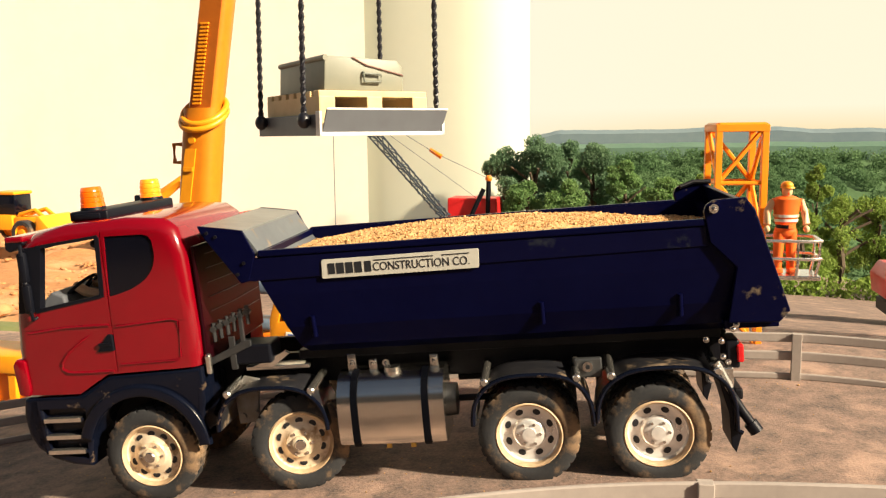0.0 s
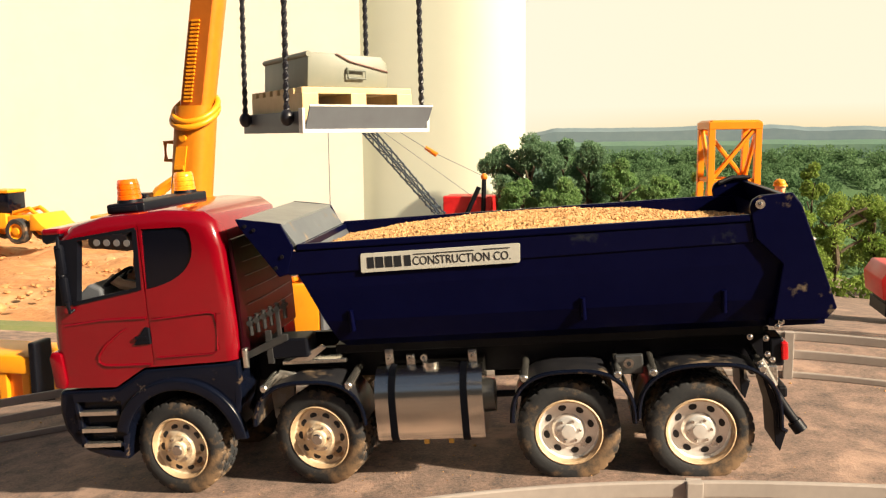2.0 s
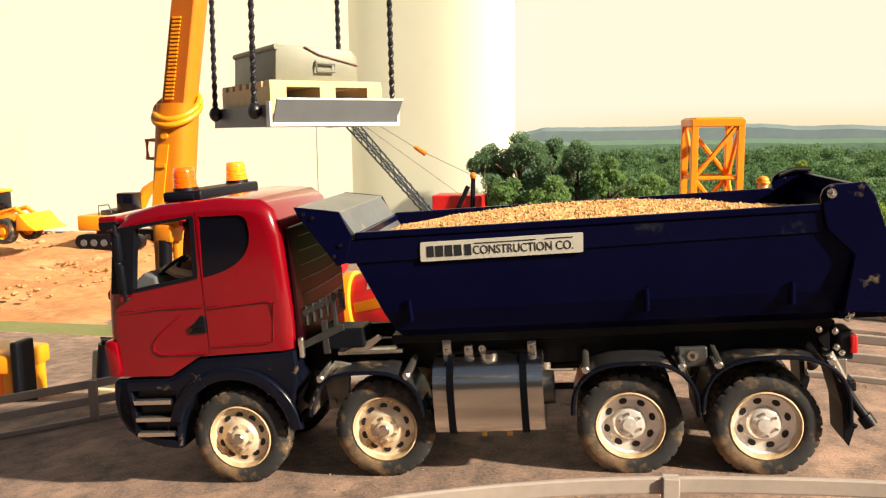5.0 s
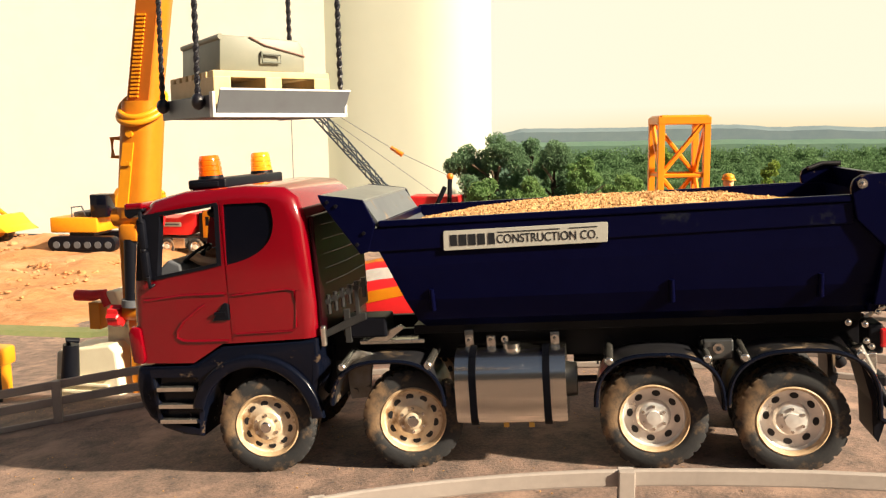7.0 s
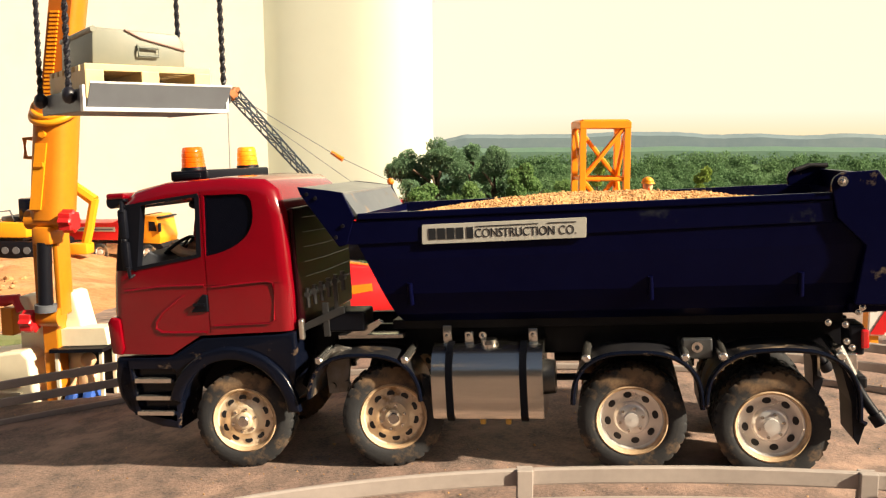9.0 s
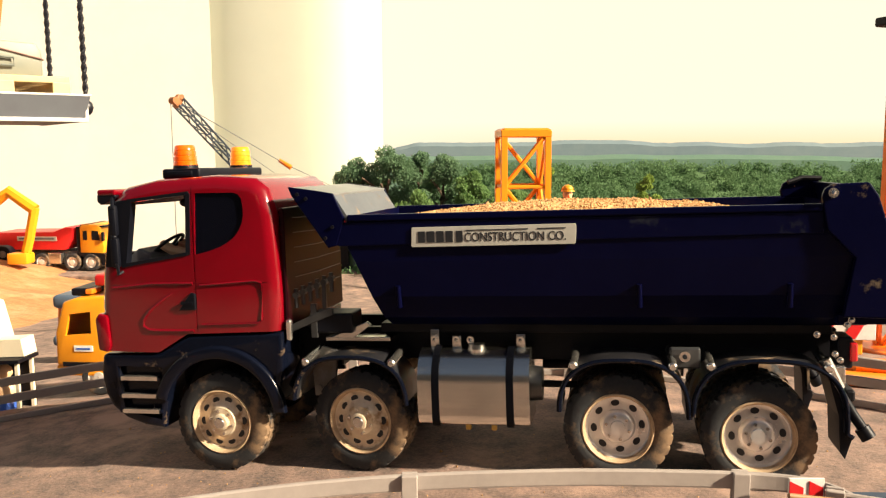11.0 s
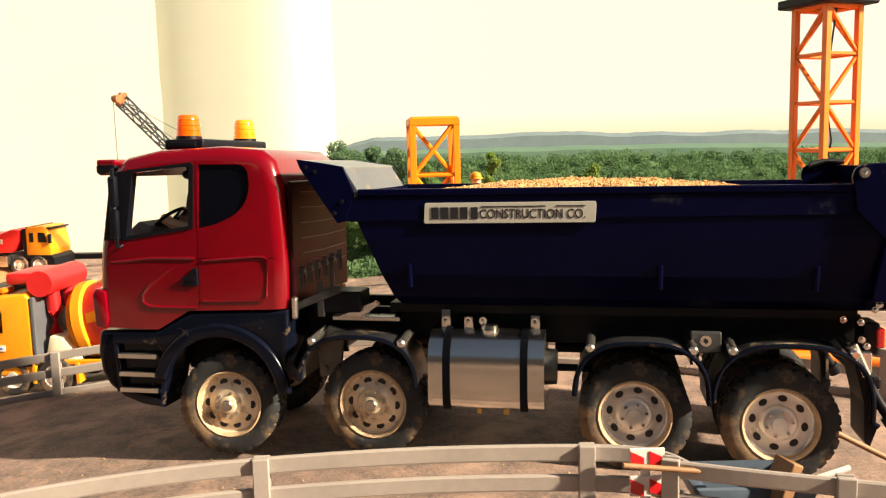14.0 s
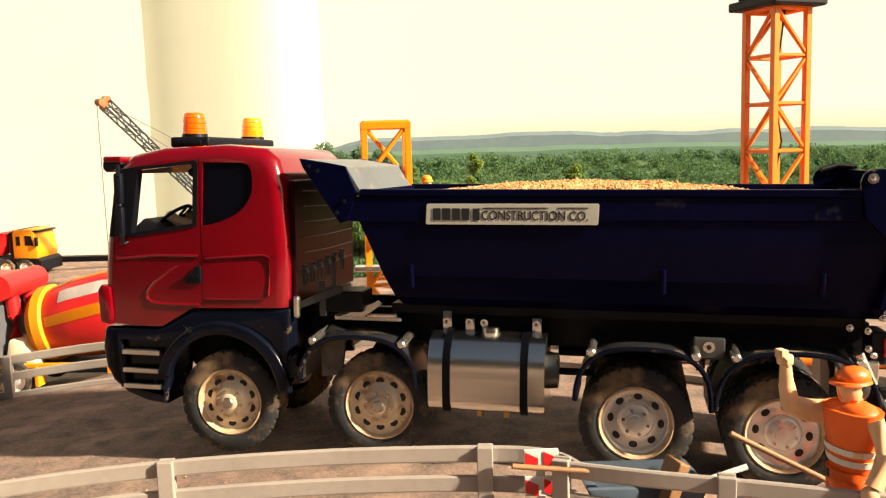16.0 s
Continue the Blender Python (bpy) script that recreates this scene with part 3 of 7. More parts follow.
def beacons():
    b = BM()
    a = [(-424, -66), (-385, -66), (-376, 60), (-412, 60)]
    lo, hi = [b.verts.new((x, y, 270)) for x, y in a], [b.verts.new((x, y, 279.5)) for x, y in a]
    b.faces.new(lo)
    b.faces.new(hi)
    for i in range(4):
        b.faces.new((lo[i], lo[(i + 1) % 4], hi[(i + 1) % 4], hi[i]))
    bmesh.ops.bevel(b, geom=b.edges[:], offset=2.2, segments=3, profile=0.5, affect="EDGES")
    bx(b, -418, -392, -67.5, -64, 272, 277, 0.8)
    part("beacon_bar", b, VINYL, truck, "black roof light bar", MM, smooth=True)
    for x, y, lit in ((-406, -52, AMBER), (-395, 48, AMBERLIT)):
        b = BM()
        cyl(b, (x, y, 278), (x, y, 282.5), 12.2, 11.6, 24)
        base = part("beacon_base", b, VINYL, truck, "", MM, smooth=True)
        b = BM()
        lathe(b, [(0.01, 282), (11.4, 282), (11.2, 286), (10.6, 286.4), (10.6, 287), (11.0, 287.4), (10.8, 291), (10.2, 291.4), (10.2, 292), (10.7, 292.4), (10.4, 296), (9.8, 296.4), (9.8, 297), (10.2, 297.4), (9.3, 301), (8.4, 301.8), (0.01, 302)], 28)
        bmesh.ops.transform(b, matrix=Matrix.Translation((x, y, 0)) @ Matrix.Rotation(radians(90), 4, "X") @ Matrix.Diagonal((1, 1, -1, 1)), verts=b.verts)
        part("beacon", b, lit, truck, "amber rotating beacon", MM, smooth=True)


def lower_cab():
    arch = arc(-367, 46, 55, 10, 172, 18)
    pts = [(-482, 104), (-426, 104.5), (-395, 122.5), (-301, 126), (-301, 92), (-309, 60)] + arch + [(-424, 44), (-426, 32), (-446, 34), (-466, 41), (-480, 52), (-487, 66), (-488, 80)]
    for s in (-1, 1):
        bm = prism(BM(), pts, s * 46, s * 87)
        rim = [e for e in bm.edges if all(abs(abs(v.co.y) - 87) < 0.1 for v in e.verts)]
        bmesh.ops.bevel(bm, geom=rim, offset=4.0, segments=4, profile=0.5, affect="EDGES")
        cut = prism(BM(), [(-466, 48), (-428, 40), (-424, 92), (-472, 92)], s * 80, s * 99)
        bm = carve(bm, [cut])
        part("cab_skirt", bm, BLACK, truck, "black lower cab skirt with wheel arch", MM, smooth=True)
        b = BM()
        flare = arc(-367, 46, 54.5, 4, 166, 24) + arc(-367, 46, 67, 166, 4, 24)
        prism(b, flare, s * 85, s * 92)
        rim = [k for k in b.edges if all(abs(abs(v.co.y) - 92) < 0.1 for v in k.verts)]
        bmesh.ops.bevel(b, geom=rim, offset=3.0, segments=4, profile=0.5, affect="EDGES")
        part("arch_lip", b, BLACK, truck, "black wheel arch lip", MM, smooth=True)
        for z in (82, 65, 50):
            b = BM()
            bx(b, -471, -426, s * 84 - 5, s * 84 + 5, z - 3.5, z, 1.0)
            step = part("cab_step", b, BLACK, truck, "", MM)
            if z != 63:
                b = BM()
                bx(b, -467, -429, s * 89.3 - 0.8, s * 89.3 + 0.8, z - 3.2, z + 0.6)
                for k in range(10):
                    bx(b, -466 + 3.8 * k, -464 + 3.8 * k, s * 86 - 3, s * 86 + 3, z, z + 0.8)
                part("step_tread", b, STEEL, truck, "bright metal step tread", MM)
    b = BM()
    prism(b, [(-466, 42), (-478, 50), (-487, 64), (-490, 84), (-487, 104), (-470, 104)], -87, 87, 4, 3)
    part("bumper", b, BLACK, truck, "black front bumper", MM, smooth=True)
    b = BM()
    bx(b, -420, -300, -46, 46, 60, 110, 3)
    part("engine_box", b, DARK, truck, "", MM)


def chassis():
    for s in (-1, 1):
        b = BM()
        bx(b, -470, 186, s * 34 - 4, s * 34 + 4, 92, 122, 1)
        part("chassis_rail", b, DARK, truck, "", MM)
    for x in (-222, 0, 117, -367):
        b = BM()
        cyl(b, (x, -58, 44), (x, 58, 44), 6, None, 12)
        ball(b, (x, 0, 46), 17, 2)
        bx(b, x - 5, x + 5, -40, -30, 48, 95)
        bx(b, x - 5, x + 5, 30, 40, 48, 95)
        part("axle", b, DARK, truck, "", MM, smooth=True)
    b = BM()
    cyl(b, (-75, -48, 72), (-35, -48, 72), 3.2, None, 12)
    cyl(b, (-70, 0, 80), (60, 0, 80), 5, None, 12)
    part("shaft", b, DARK, truck, "", MM, smooth=True)
    # brackets between cab and bed
    b = BM()
    prism(b, [(-298, 130), (-262, 146), (-256, 146), (-256, 140), (-296, 124)], -74, -70, 0.6)
    bx(b, -278, -272, -73, -69, 118, 150, 0.6)
    bx(b, -266, -262, -73, -69, 140, 172, 0.6)
    BRK = mat("grey_bracket", (0.035, 0.04, 0.045), (0.06, 0.06, 0.062), 0.35, metal=0.5)
    rack = part("valve_rack", b, BRK, truck, "grey bracket behind the cab", MM)
    for k in range(6):
        b = BM()
        cyl(b, (-292 + 7 * k, -70, 146 + 3 * k), (-292 + 7 * k, -70, 164 + 3 * k), 2.2, None, 8)
        cyl(b, (-292 + 7 * k, -73, 158 + 3 * k), (-292 + 7 * k, -66, 158 + 3 * k), 3.0, None, 8)
        part("valve", b, BRK, rack, "", MM)
    b = BM()
    bx(b, -280, -238, -72, -40, 122, 141, 2)
    part("battery_box", b, VINYL, truck, "black battery box", MM)
    b = BM()
    bx(b, -299, -293.5, -84, -78, 117, 137, 2.2, 3)
    part("marker_lamp", b, STEEL, truck, "small bright side marker", MM)
    b = BM()
    prism(b, [(-262, 117), (-226, 132), (-222, 129), (-240, 116)], -66, -62, 0.5)
    bx(b, -268, -205, -62, -40, 113, 117, 0.6)
    part("deck_plate", b, STEEL, truck, "", MM)
    # hanger plates behind the first mudguard
    b = BM()
    prism(b, [(-281, 60), (-262, 62), (-256, 104), (-272, 108), (-283, 92)], -62, -58, 0.8)
    for p in ((-276, 68), (-262, 70), (-266, 100)):
        cyl(b, (p[0], -64.5, p[1]), (p[0], -60, p[1]), 3.2, None, 8)
    part("spring_hanger", b, mat("hanger_grey", (0.25, 0.26, 0.27), (0.16, 0.13, 0.1), 0.5, metal=0.4, scale=80), truck, "grey spring hanger plate", MM)
    b = BM()
    bx(b, 45, 70, -76, -70, 94, 112, 1.5)
    part("hanger_bracket", b, mat("hanger_alloy", (0.12, 0.125, 0.13), None, 0.35, metal=0.7), truck, "grey alloy bracket with a bolt", MM)
    b = BM()
    cyl(b, (57, -79, 105), (57, -75, 105), 4.6, None, 20)
    part("hanger_bolt", b, CHROME, truck, "", MM, smooth=True)
    b = BM()
    cyl(b, (57, -80, 105), (57, -78.5, 105), 2.0, None, 12)
    part("bolt_socket", b, INK, truck, "", MM)


def tank():
    t = [(-40, 43)] + [(-84 + 11 * math.cos(radians(a)), 54 + 11 * math.sin(radians(a))) for a in range(270, 179, -10)] + \
        [(-95.4, 66), (-95.4, 74)] + [(-67 + 28 * math.cos(radians(a)), 82 + 28 * math.sin(radians(a))) for a in range(180, 89, -6)] + [(-40, 110)]
    bm = BM()
    a = [bm.verts.new((-173, y, z)) for y, z in t]
    f = bm.faces.new(a)
    r = bmesh.ops.extrude_face_region(bm, geom=[f])
    bmesh.ops.translate(bm, vec=(99, 0, 0), verts=[v for v in r["geom"] if isinstance(v, bmesh.types.BMVert)])
    body = part("fuel_tank", bm, TANK, truck, "brushed steel fuel tank", MM, smooth=True)
    for x in (-157, -91):
        b = BM()
        o = [(y - (1.2 if y < -60 else 0), z + (1.2 if z > 100 else -1.2 if z < 56 else 0)) for y, z in t[1:-1]]
        v0 = [b.verts.new((x - 3.2, y, z)) for y, z in o]
        v1 = [b.verts.new((x + 3.2, y, z)) for y, z in o]
        for i in range(len(o) - 1):
            b.faces.new((v0[i], v0[i + 1], v1[i + 1], v1[i]))
        bmesh.ops.solidify(b, geom=b.faces[:], thickness=0.8)
        part("strap", b, VINYL, body, "black tank strap", MM, smooth=True)
    b = BM()
    cyl(b, (-122, -74, 105), (-122, -74, 110), 6.5, None, 20)
    cyl(b, (-122, -74, 110), (-122, -74, 114), 8, 7.5, 20)
    part("filler_cap", b, CHROME, body, "chrome filler cap", MM, smooth=True)
    for x in (-130, -107):
        b = BM()
        bx(b, x - 2.4, x + 2.4, -84, -79, 38, 45, 0.4)
        part("drain_plug", b, BRASS, body, "brass drain plug", MM)
    for x, w, h in ((-161, 5, 14), (-141, 5, 8), (-128, 3, 5), (-83, 5, 10)):
        b = BM()
        bx(b, x - w * 0.8, x + w * 0.8, -70, -66, 106, 112 + h, 0.6)
        cyl(b, (x, -73, 117), (x, -69, 117), 3.4, None, 12)
        ball(b, (x, -73, 117), 2.0, 1)
        part("lug", b, CHROME, truck, "bright mounting lug", MM, smooth=True)
    b = BM()
    cyl(b, (-74, -62, 76), (-65, -62, 76), 16, 15, 24)
    part("air_tank", b, mat("air_tank_steel", (0.10, 0.10, 0.10), None, 0.35, metal=0.9), truck, "", MM, smooth=True)


def mudguard(x, z, rx, rz, a0, a1, y0=-93, y1=-44, drop=0):
    """A flat-topped arch with rounded shoulders, its near edge rolled into a lip."""
    def curve(ra, rb):
        out = []
        for i in range(31):
            a = radians(a0 + (a1 - a0) * i / 30)
            c, d = math.cos(a), math.sin(a)
            out.append((x + ra * math.copysign(abs(c) ** 0.74, c), z + rb * math.copysign(abs(d) ** 0.74, d)))
        if drop:
            out = [(out[0][0] + 4, z - drop)] + out
        return out
    for s in (1, -1):
        b = BM()
        pts, lo = curve(rx, rz), curve(rx - 2.4, rz - 2.4)
        ring = pts + lo[::-1]
        va = [b.verts.new((px, s * y0, pz)) for px, pz in ring]
        vb = [b.verts.new((px, s * y1, pz)) for px, pz in ring]
        n, k = len(ring), len(pts)
        for i in range(n):
            b.faces.new((va[i], va[(i + 1) % n], vb[(i + 1) % n], vb[i]))
        for v in (va, vb):
            for i in range(k - 1):
                b.faces.new((v[i], v[i + 1], v[n - 2 - i], v[n - 1 - i]))
        guard = part("mudguard", b, GUARD, truck, "black arched mudguard dusted with mud", MM, smooth=True)
        b = BM()
        tube(b, [(px, s * (y0 - 0.6), pz - 0.8) for px, pz in pts], 2.1, 8)
        part("mudguard_lip", b, BLACK, guard, "", MM, smooth=True)
        if s == 1:
            for a in (50, 130):
                px, pz = x + (rx + 3) * math.copysign(abs(math.cos(radians(a))) ** 0.74, math.cos(radians(a))), z + (rz + 4) * math.sin(radians(a)) ** 0.74
                b = BM()
                cyl(b, (px, -94, pz), (px, -42, pz + 5), 3.9, None, 16)
                cyl(b, (px, -95.5, pz), (px, -94, pz), 2.6, 3.9, 16)
                part("stay_rod", b, STEEL, truck, "bright mudguard stay", MM, smooth=True)


def bed():
    # tub shell: outer and inner sections carried along the length
    sec_o = [(-87, 231), (-87, 207), (-86, 190), (-82, 158), (-74, 138), (-60, 129)]
    sec = sec_o + [(-y, z) for y, z in sec_o[::-1]]
    sec_i = [(y * (0.955 if abs(y) > 70 else 0.96), max(z, 132) if z < 140 else z) for y, z in sec]
    bm = BM()
    # front and rear faces lean: x follows the height
    def xf(z):
        return -203 - (z - 130) * 0.42 if z < 205 else -236 + (z - 205) * 0.1
    def xr(z):
        return 186 + (1 - (z - 129) / 102) * 18 if z < 232 else 186
    o0 = [bm.verts.new((xf(z), y, z)) for y, z in sec]
    o1 = [bm.verts.new((xr(z), y, z)) for y, z in sec]
    i0 = [bm.verts.new((xf(z) + 4, y, z)) for y, z in sec_i]
    i1 = [bm.verts.new((xr(z) - 3, y, z)) for y, z in sec_i]
    n = len(sec)
    for i in range(n - 1):
        bm.faces.new((o0[i], o0[i + 1], o1[i + 1], o1[i]))
        bm.faces.new((i0[i], i0[i + 1], i1[i + 1], i1[i]))
    for i in range((n - 1) // 2):
        bm.faces.new((o0[i], o0[i + 1], o0[n - 2 - i], o0[n - 1 - i]))
        bm.faces.new((i0[i], i0[i + 1], i0[n - 2 - i], i0[n - 1 - i]))
        bm.faces.new((o1[i], o1[i + 1], o1[n - 2 - i], o1[n - 1 - i]))
        bm.faces.new((i1[i], i1[i + 1], i1[n - 2 - i], i1[n - 1 - i]))
    for k in (0, n - 1):
        bm.faces.new((o0[k], i0[k], i1[k], o1[k]))
    tub = part("tipper_bed", bm, NAVY, truck, "dark navy painted half-pipe tipper bed", MM)
    for s in (-1, 1):
        # top rail, side band, ribs, spoiler cheek, tail cheek
        b = BM()
        bx(b, -233, 163, s * 87 - 3, s * 87 + 3, 226.5, 232.5, 1.2)
        part("rim_rail", b, NAVY, tub, "navy rim rail along the bed", MM)
        b = BM()
        prism(b, [(-249, 206), (-243, 226), (164, 226), (164, 209), (-240, 204.5)], s * 87, s * 88.4, 0.5)
        part("side_band", b, BANDNAVY, tub, "", MM)
        b = BM()
        prism(b, [(-288, 259), (-285, 251), (-252, 203), (-244, 205), (-236, 229), (-246, 252), (-262, 255)], s * 85, s * 88.8, 0.8)
        part("spoiler_cheek", b, NAVY, tub, "navy side cheek of the headboard", MM)
        for px, pz in ((-279, 252), (-271, 248), (-254, 212), (-247, 222)):
            b = BM()
            cyl(b, (px, s * 90.2, pz), (px, s * 88, pz), 1.7, None, 8)
            part("rivet", b, DARK, tub, "", MM)
        b = BM()
        prism(b, [(162, 238), (164, 244), (170, 248), (197, 248.5), (204, 238), (230, 149), (221, 139.5), (178, 141), (187, 189), (166, 212)], s * 86, s * 91, 1.2)
        cheek = part("tail_cheek", b, TAILNAVY, tub, "navy tail cheek dusted with dry mud", MM)
        b = BM()
        cyl(b, (170, s * 93.5, 241), (170, s * 90, 241), 4, None, 16)
        ball(b, (170, s * 93, 241), 2.6, 1)
        part("hinge_bolt", b, STEEL, tub, "", MM, smooth=True)
        for x in (-190, 20, 140):
            b = BM()
            cyl(b, (x, s * 80.5, 148), (x, s * 84, 168), 2.6, 2.2, 14)
            part("rib", b, NAVY, tub, "half-round navy rib", MM, smooth=True)
        for px, pz in ((183, 134), (160, 126), (173, 124), (174, 110), (178, 105), (186, 138)):
            b = BM()
            cyl(b, (px, s * 85.5, pz), (px, s * 82, pz), 2.7, None, 14)
            ball(b, (px, s * 85.5, pz), 2.2, 2, (1, 0.8, 1))
            part("bolt", b, CHROME, truck, "bright bolt head", MM, smooth=True)
    # headboard: roof plate, inner slope
    b = BM()
    prism(b, [(-288, 258.5), (-246, 252), (-246, 249.5), (-288, 256)], -86, 86, 0.5)
    part("headboard_canopy", b, mat("dusty_canopy", (0.24, 0.25, 0.245), (0.16, 0.17, 0.17), 0.4, metal=0.3, scale=60), tub, "dusty grey canopy plate over the headboard", MM)
    b = BM()
    prism(b, [(-246, 250), (-226, 218), (-215, 190), (-219, 190), (-231, 218), (-250, 249)], -84, 84, 0.5)
    part("headboard", b, mat("scuffed_headboard", (0.12, 0.13, 0.14), (0.08, 0.085, 0.1), 0.35, metal=0.2, scale=60, dirt=((0.35, 0.25, 0.15), 0.2, 40)), tub, "scuffed grey-navy headboard", MM)
    b = BM()
    prism(b, [(192, 246), (197, 246), (228, 150), (223, 150)], -86, 86, 0.8)
    part("tailgate", b, NAVY, tub, "navy tailgate", MM)
    b = BM()
    bx(b, 176, 222, -84, 84, 134, 142, 1)
    part("tail_sill", b, NAVY, tub, "", MM)
    b = BM()
    tube(b, [(168, 80, 246), (182, 84, 250), (200, 86, 249)], 2.4, 8)
    part("tailgate_arm", b, DARK, tub, "", MM)
    b = BM()
    bx(b, -215, 178, -58, 58, 121, 129.5, 1)
    part("bed_subframe", b, DARK, tub, "", MM)
    # label with its writing
    b = BM()
    prism(b, [(-175, 203.8), (-174, 202.8), (-33, 203.6), (-32, 204.6), (-31.2, 219.8), (-32.2, 220.8), (-173.2, 220.2), (-174.2, 219.2)], -89.6, -88.2, 0.2)
    plate = part("name_plate", b, LABEL, tub, "pale grey name plate with dark lettering", MM)
    b = BM()
    for x, w in ((-168.5, 6.2), (-160.8, 7.0), (-152.2, 6.6), (-144.0, 6.6), (-134.6, 5.8)):
        prism(b, [(x, 206.7), (x + w, 206.8), (x + w, 216.6), (x, 216.5)], -90.0, -89.4)
    part("name_bar", b, INK, plate, "plain dark bars", MM)
    cu = bpy.data.curves.new("lettering", "FONT")
    cu.body = "CONSTRUCTION CO."
    cu.size, cu.extrude = 9.2, 0.15
    to = new("lettering_curve", cu)
    dg = bpy.context.evaluated_depsgraph_get()
    tb = BM()
    tb.from_mesh(to.evaluated_get(dg).to_mesh())
    bpy.data.objects.remove(to)
    w0, w1 = min(v.co.x for v in tb.verts), max(v.co.x for v in tb.verts)
    k = 87.0 / (w1 - w0)
    bmesh.ops.transform(tb, verts=tb.verts, matrix=Matrix.Translation((-127, -89.8, 207.3)) @ Matrix.Rotation(radians(90), 4, "X") @ Matrix.Diagonal((k, 1.18, 1, 1)) @ Matrix.Translation((-w0, 0, 0)))
    part("lettering", tb, INK, plate, "dark lettering reading CONSTRUCTION CO.", MM)
    b = BM()
    prism(b, [(-126, 216.4), (-72, 216.8), (-72, 217.6), (-126, 217.2)], -90.0, -89.4)
    prism(b, [(-64, 216.9), (-40, 217.0), (-40, 217.8), (-64, 217.7)], -90.0, -89.4)
    part("overline", b, INK, plate, "", MM)


def rear_gear():
    for s in (-1, 1):
        b = BM()
        bx(b, 178, 190, s * 62 - 14, s * 62 + 14, 96, 122, 2)
        lampbox = part("tail_lamp_box", b, VINYL, truck, "", MM)
        b = BM()
        bx(b, 187, 193, s * 66 - 13, s * 66 + 13, 102, 118, 1.5)
        part("tail_lamp", b, REDLENS, lampbox, "red tail lamp", MM)
        b = BM()
        prism(b, [(168, 92), (174, 90), (186, 40), (181, 24), (177, 30), (176, 60)], s * 90, s * 50, 0.6)
        part("mud_flap", b, VINYL, truck, "ragged black mud flap", MM)
        b = BM()
        tube(b, [(168, s * 84, 104), (178, s * 84, 78), (188, s * 86, 60), (197, s * 88, 46)], 4.2, 10)
        cyl(b, (194, s * 87, 50), (199, s * 89, 42), 6.2, None, 14)
        part("drawbar_hose", b, VINYL, truck, "black rubber-tipped hose", MM, smooth=True)
        b = BM()
        cyl(b, (166, s * 86, 106), (177, s * 86, 82), 4.8, None, 12)
        bx(b, 172, 182, s * 82 - 4, s * 82 + 4, 84, 100, 1)
        part("flap_bracket", b, STEEL, truck, "bright flap bracket", MM)
    b = BM()
    bx(b, 182, 190, -84, 84, 70, 80, 2)
    part("rear_beam", b, DARK, truck, "", MM)


def gravel_load():
    rnd = random.Random(11)
    bm = BM()

    def top(x, y):
        t = (x + 232) / 372
        h = 219.5 + 19.5 * math.sin(min(1, max(0, t)) ** 0.8 * math.pi * 0.86) * (1 - (y / 112) ** 2) - 2
        return h - 5 * max(0, t - 0.8) * 5 + 1.6 * noise.noise(Vector((x * 0.03, y * 0.03, 0)))
    nx, ny = 70, 30
    grid = [[bm.verts.new((-232 + 420 * i / nx, -82 + 164 * j / ny, top(-232 + 420 * i / nx, -82 + 164 * j / ny) + rnd.uniform(-1, 1))) for i in range(nx + 1)] for j in range(ny + 1)]
    for a, b in zip(grid, grid[1:]):
        for i in range(nx):
            bm.faces.new((a[i], a[i + 1], b[i + 1], b[i]))
    part("gravel_mound", bm, GRAVEL, truck, "heap of tan gravel", MM)
    verts, faces = [], []
    for i in range(9500):
        x, y = rnd.uniform(-228, 182), rnd.uniform(-81, 81)
        r = rnd.uniform(0.6, 1.5) * (1.5 if rnd.random() < 0.05 else 1)
        z = top(x, y) + r * rnd.uniform(-0.2, 0.7)
        k = len(verts)
        rot = Euler((rnd.random() * 6, rnd.random() * 6, rnd.random() * 6)).to_matrix()
        for d in ((1, 0, 0), (-1, 0, 0), (0, 1, 0), (0, -1, 0), (0, 0, 1), (0, 0, -1), (0.6, 0.6, 0.6), (-0.6, -0.6, 0.6)):
            v = rot @ (Vector(d) * r * rnd.uniform(0.7, 1.2))
            verts.append(((x + v.x) * MM, (y + v.y) * MM, (z + v.z) * MM))
        for a, b, c in ((0, 6, 4), (0, 2, 6), (2, 4, 6), (2, 1, 4), (1, 7, 4), (1, 3, 7), (3, 4, 7), (3, 0, 4), (2, 0, 5), (1, 2, 5), (3, 1, 5), (0, 3, 5)):
            faces.append((k + a, k + b, k + c))
    me = bpy.data.meshes.new("loose_gravel")
    me.from_pydata(verts, [], faces)
    me.materials.append(GRAVEL)
    ob = new("loose_gravel", me)
    ob.parent = truck
    tagged(ob, "loose tan gravel stones", kind="stuff")


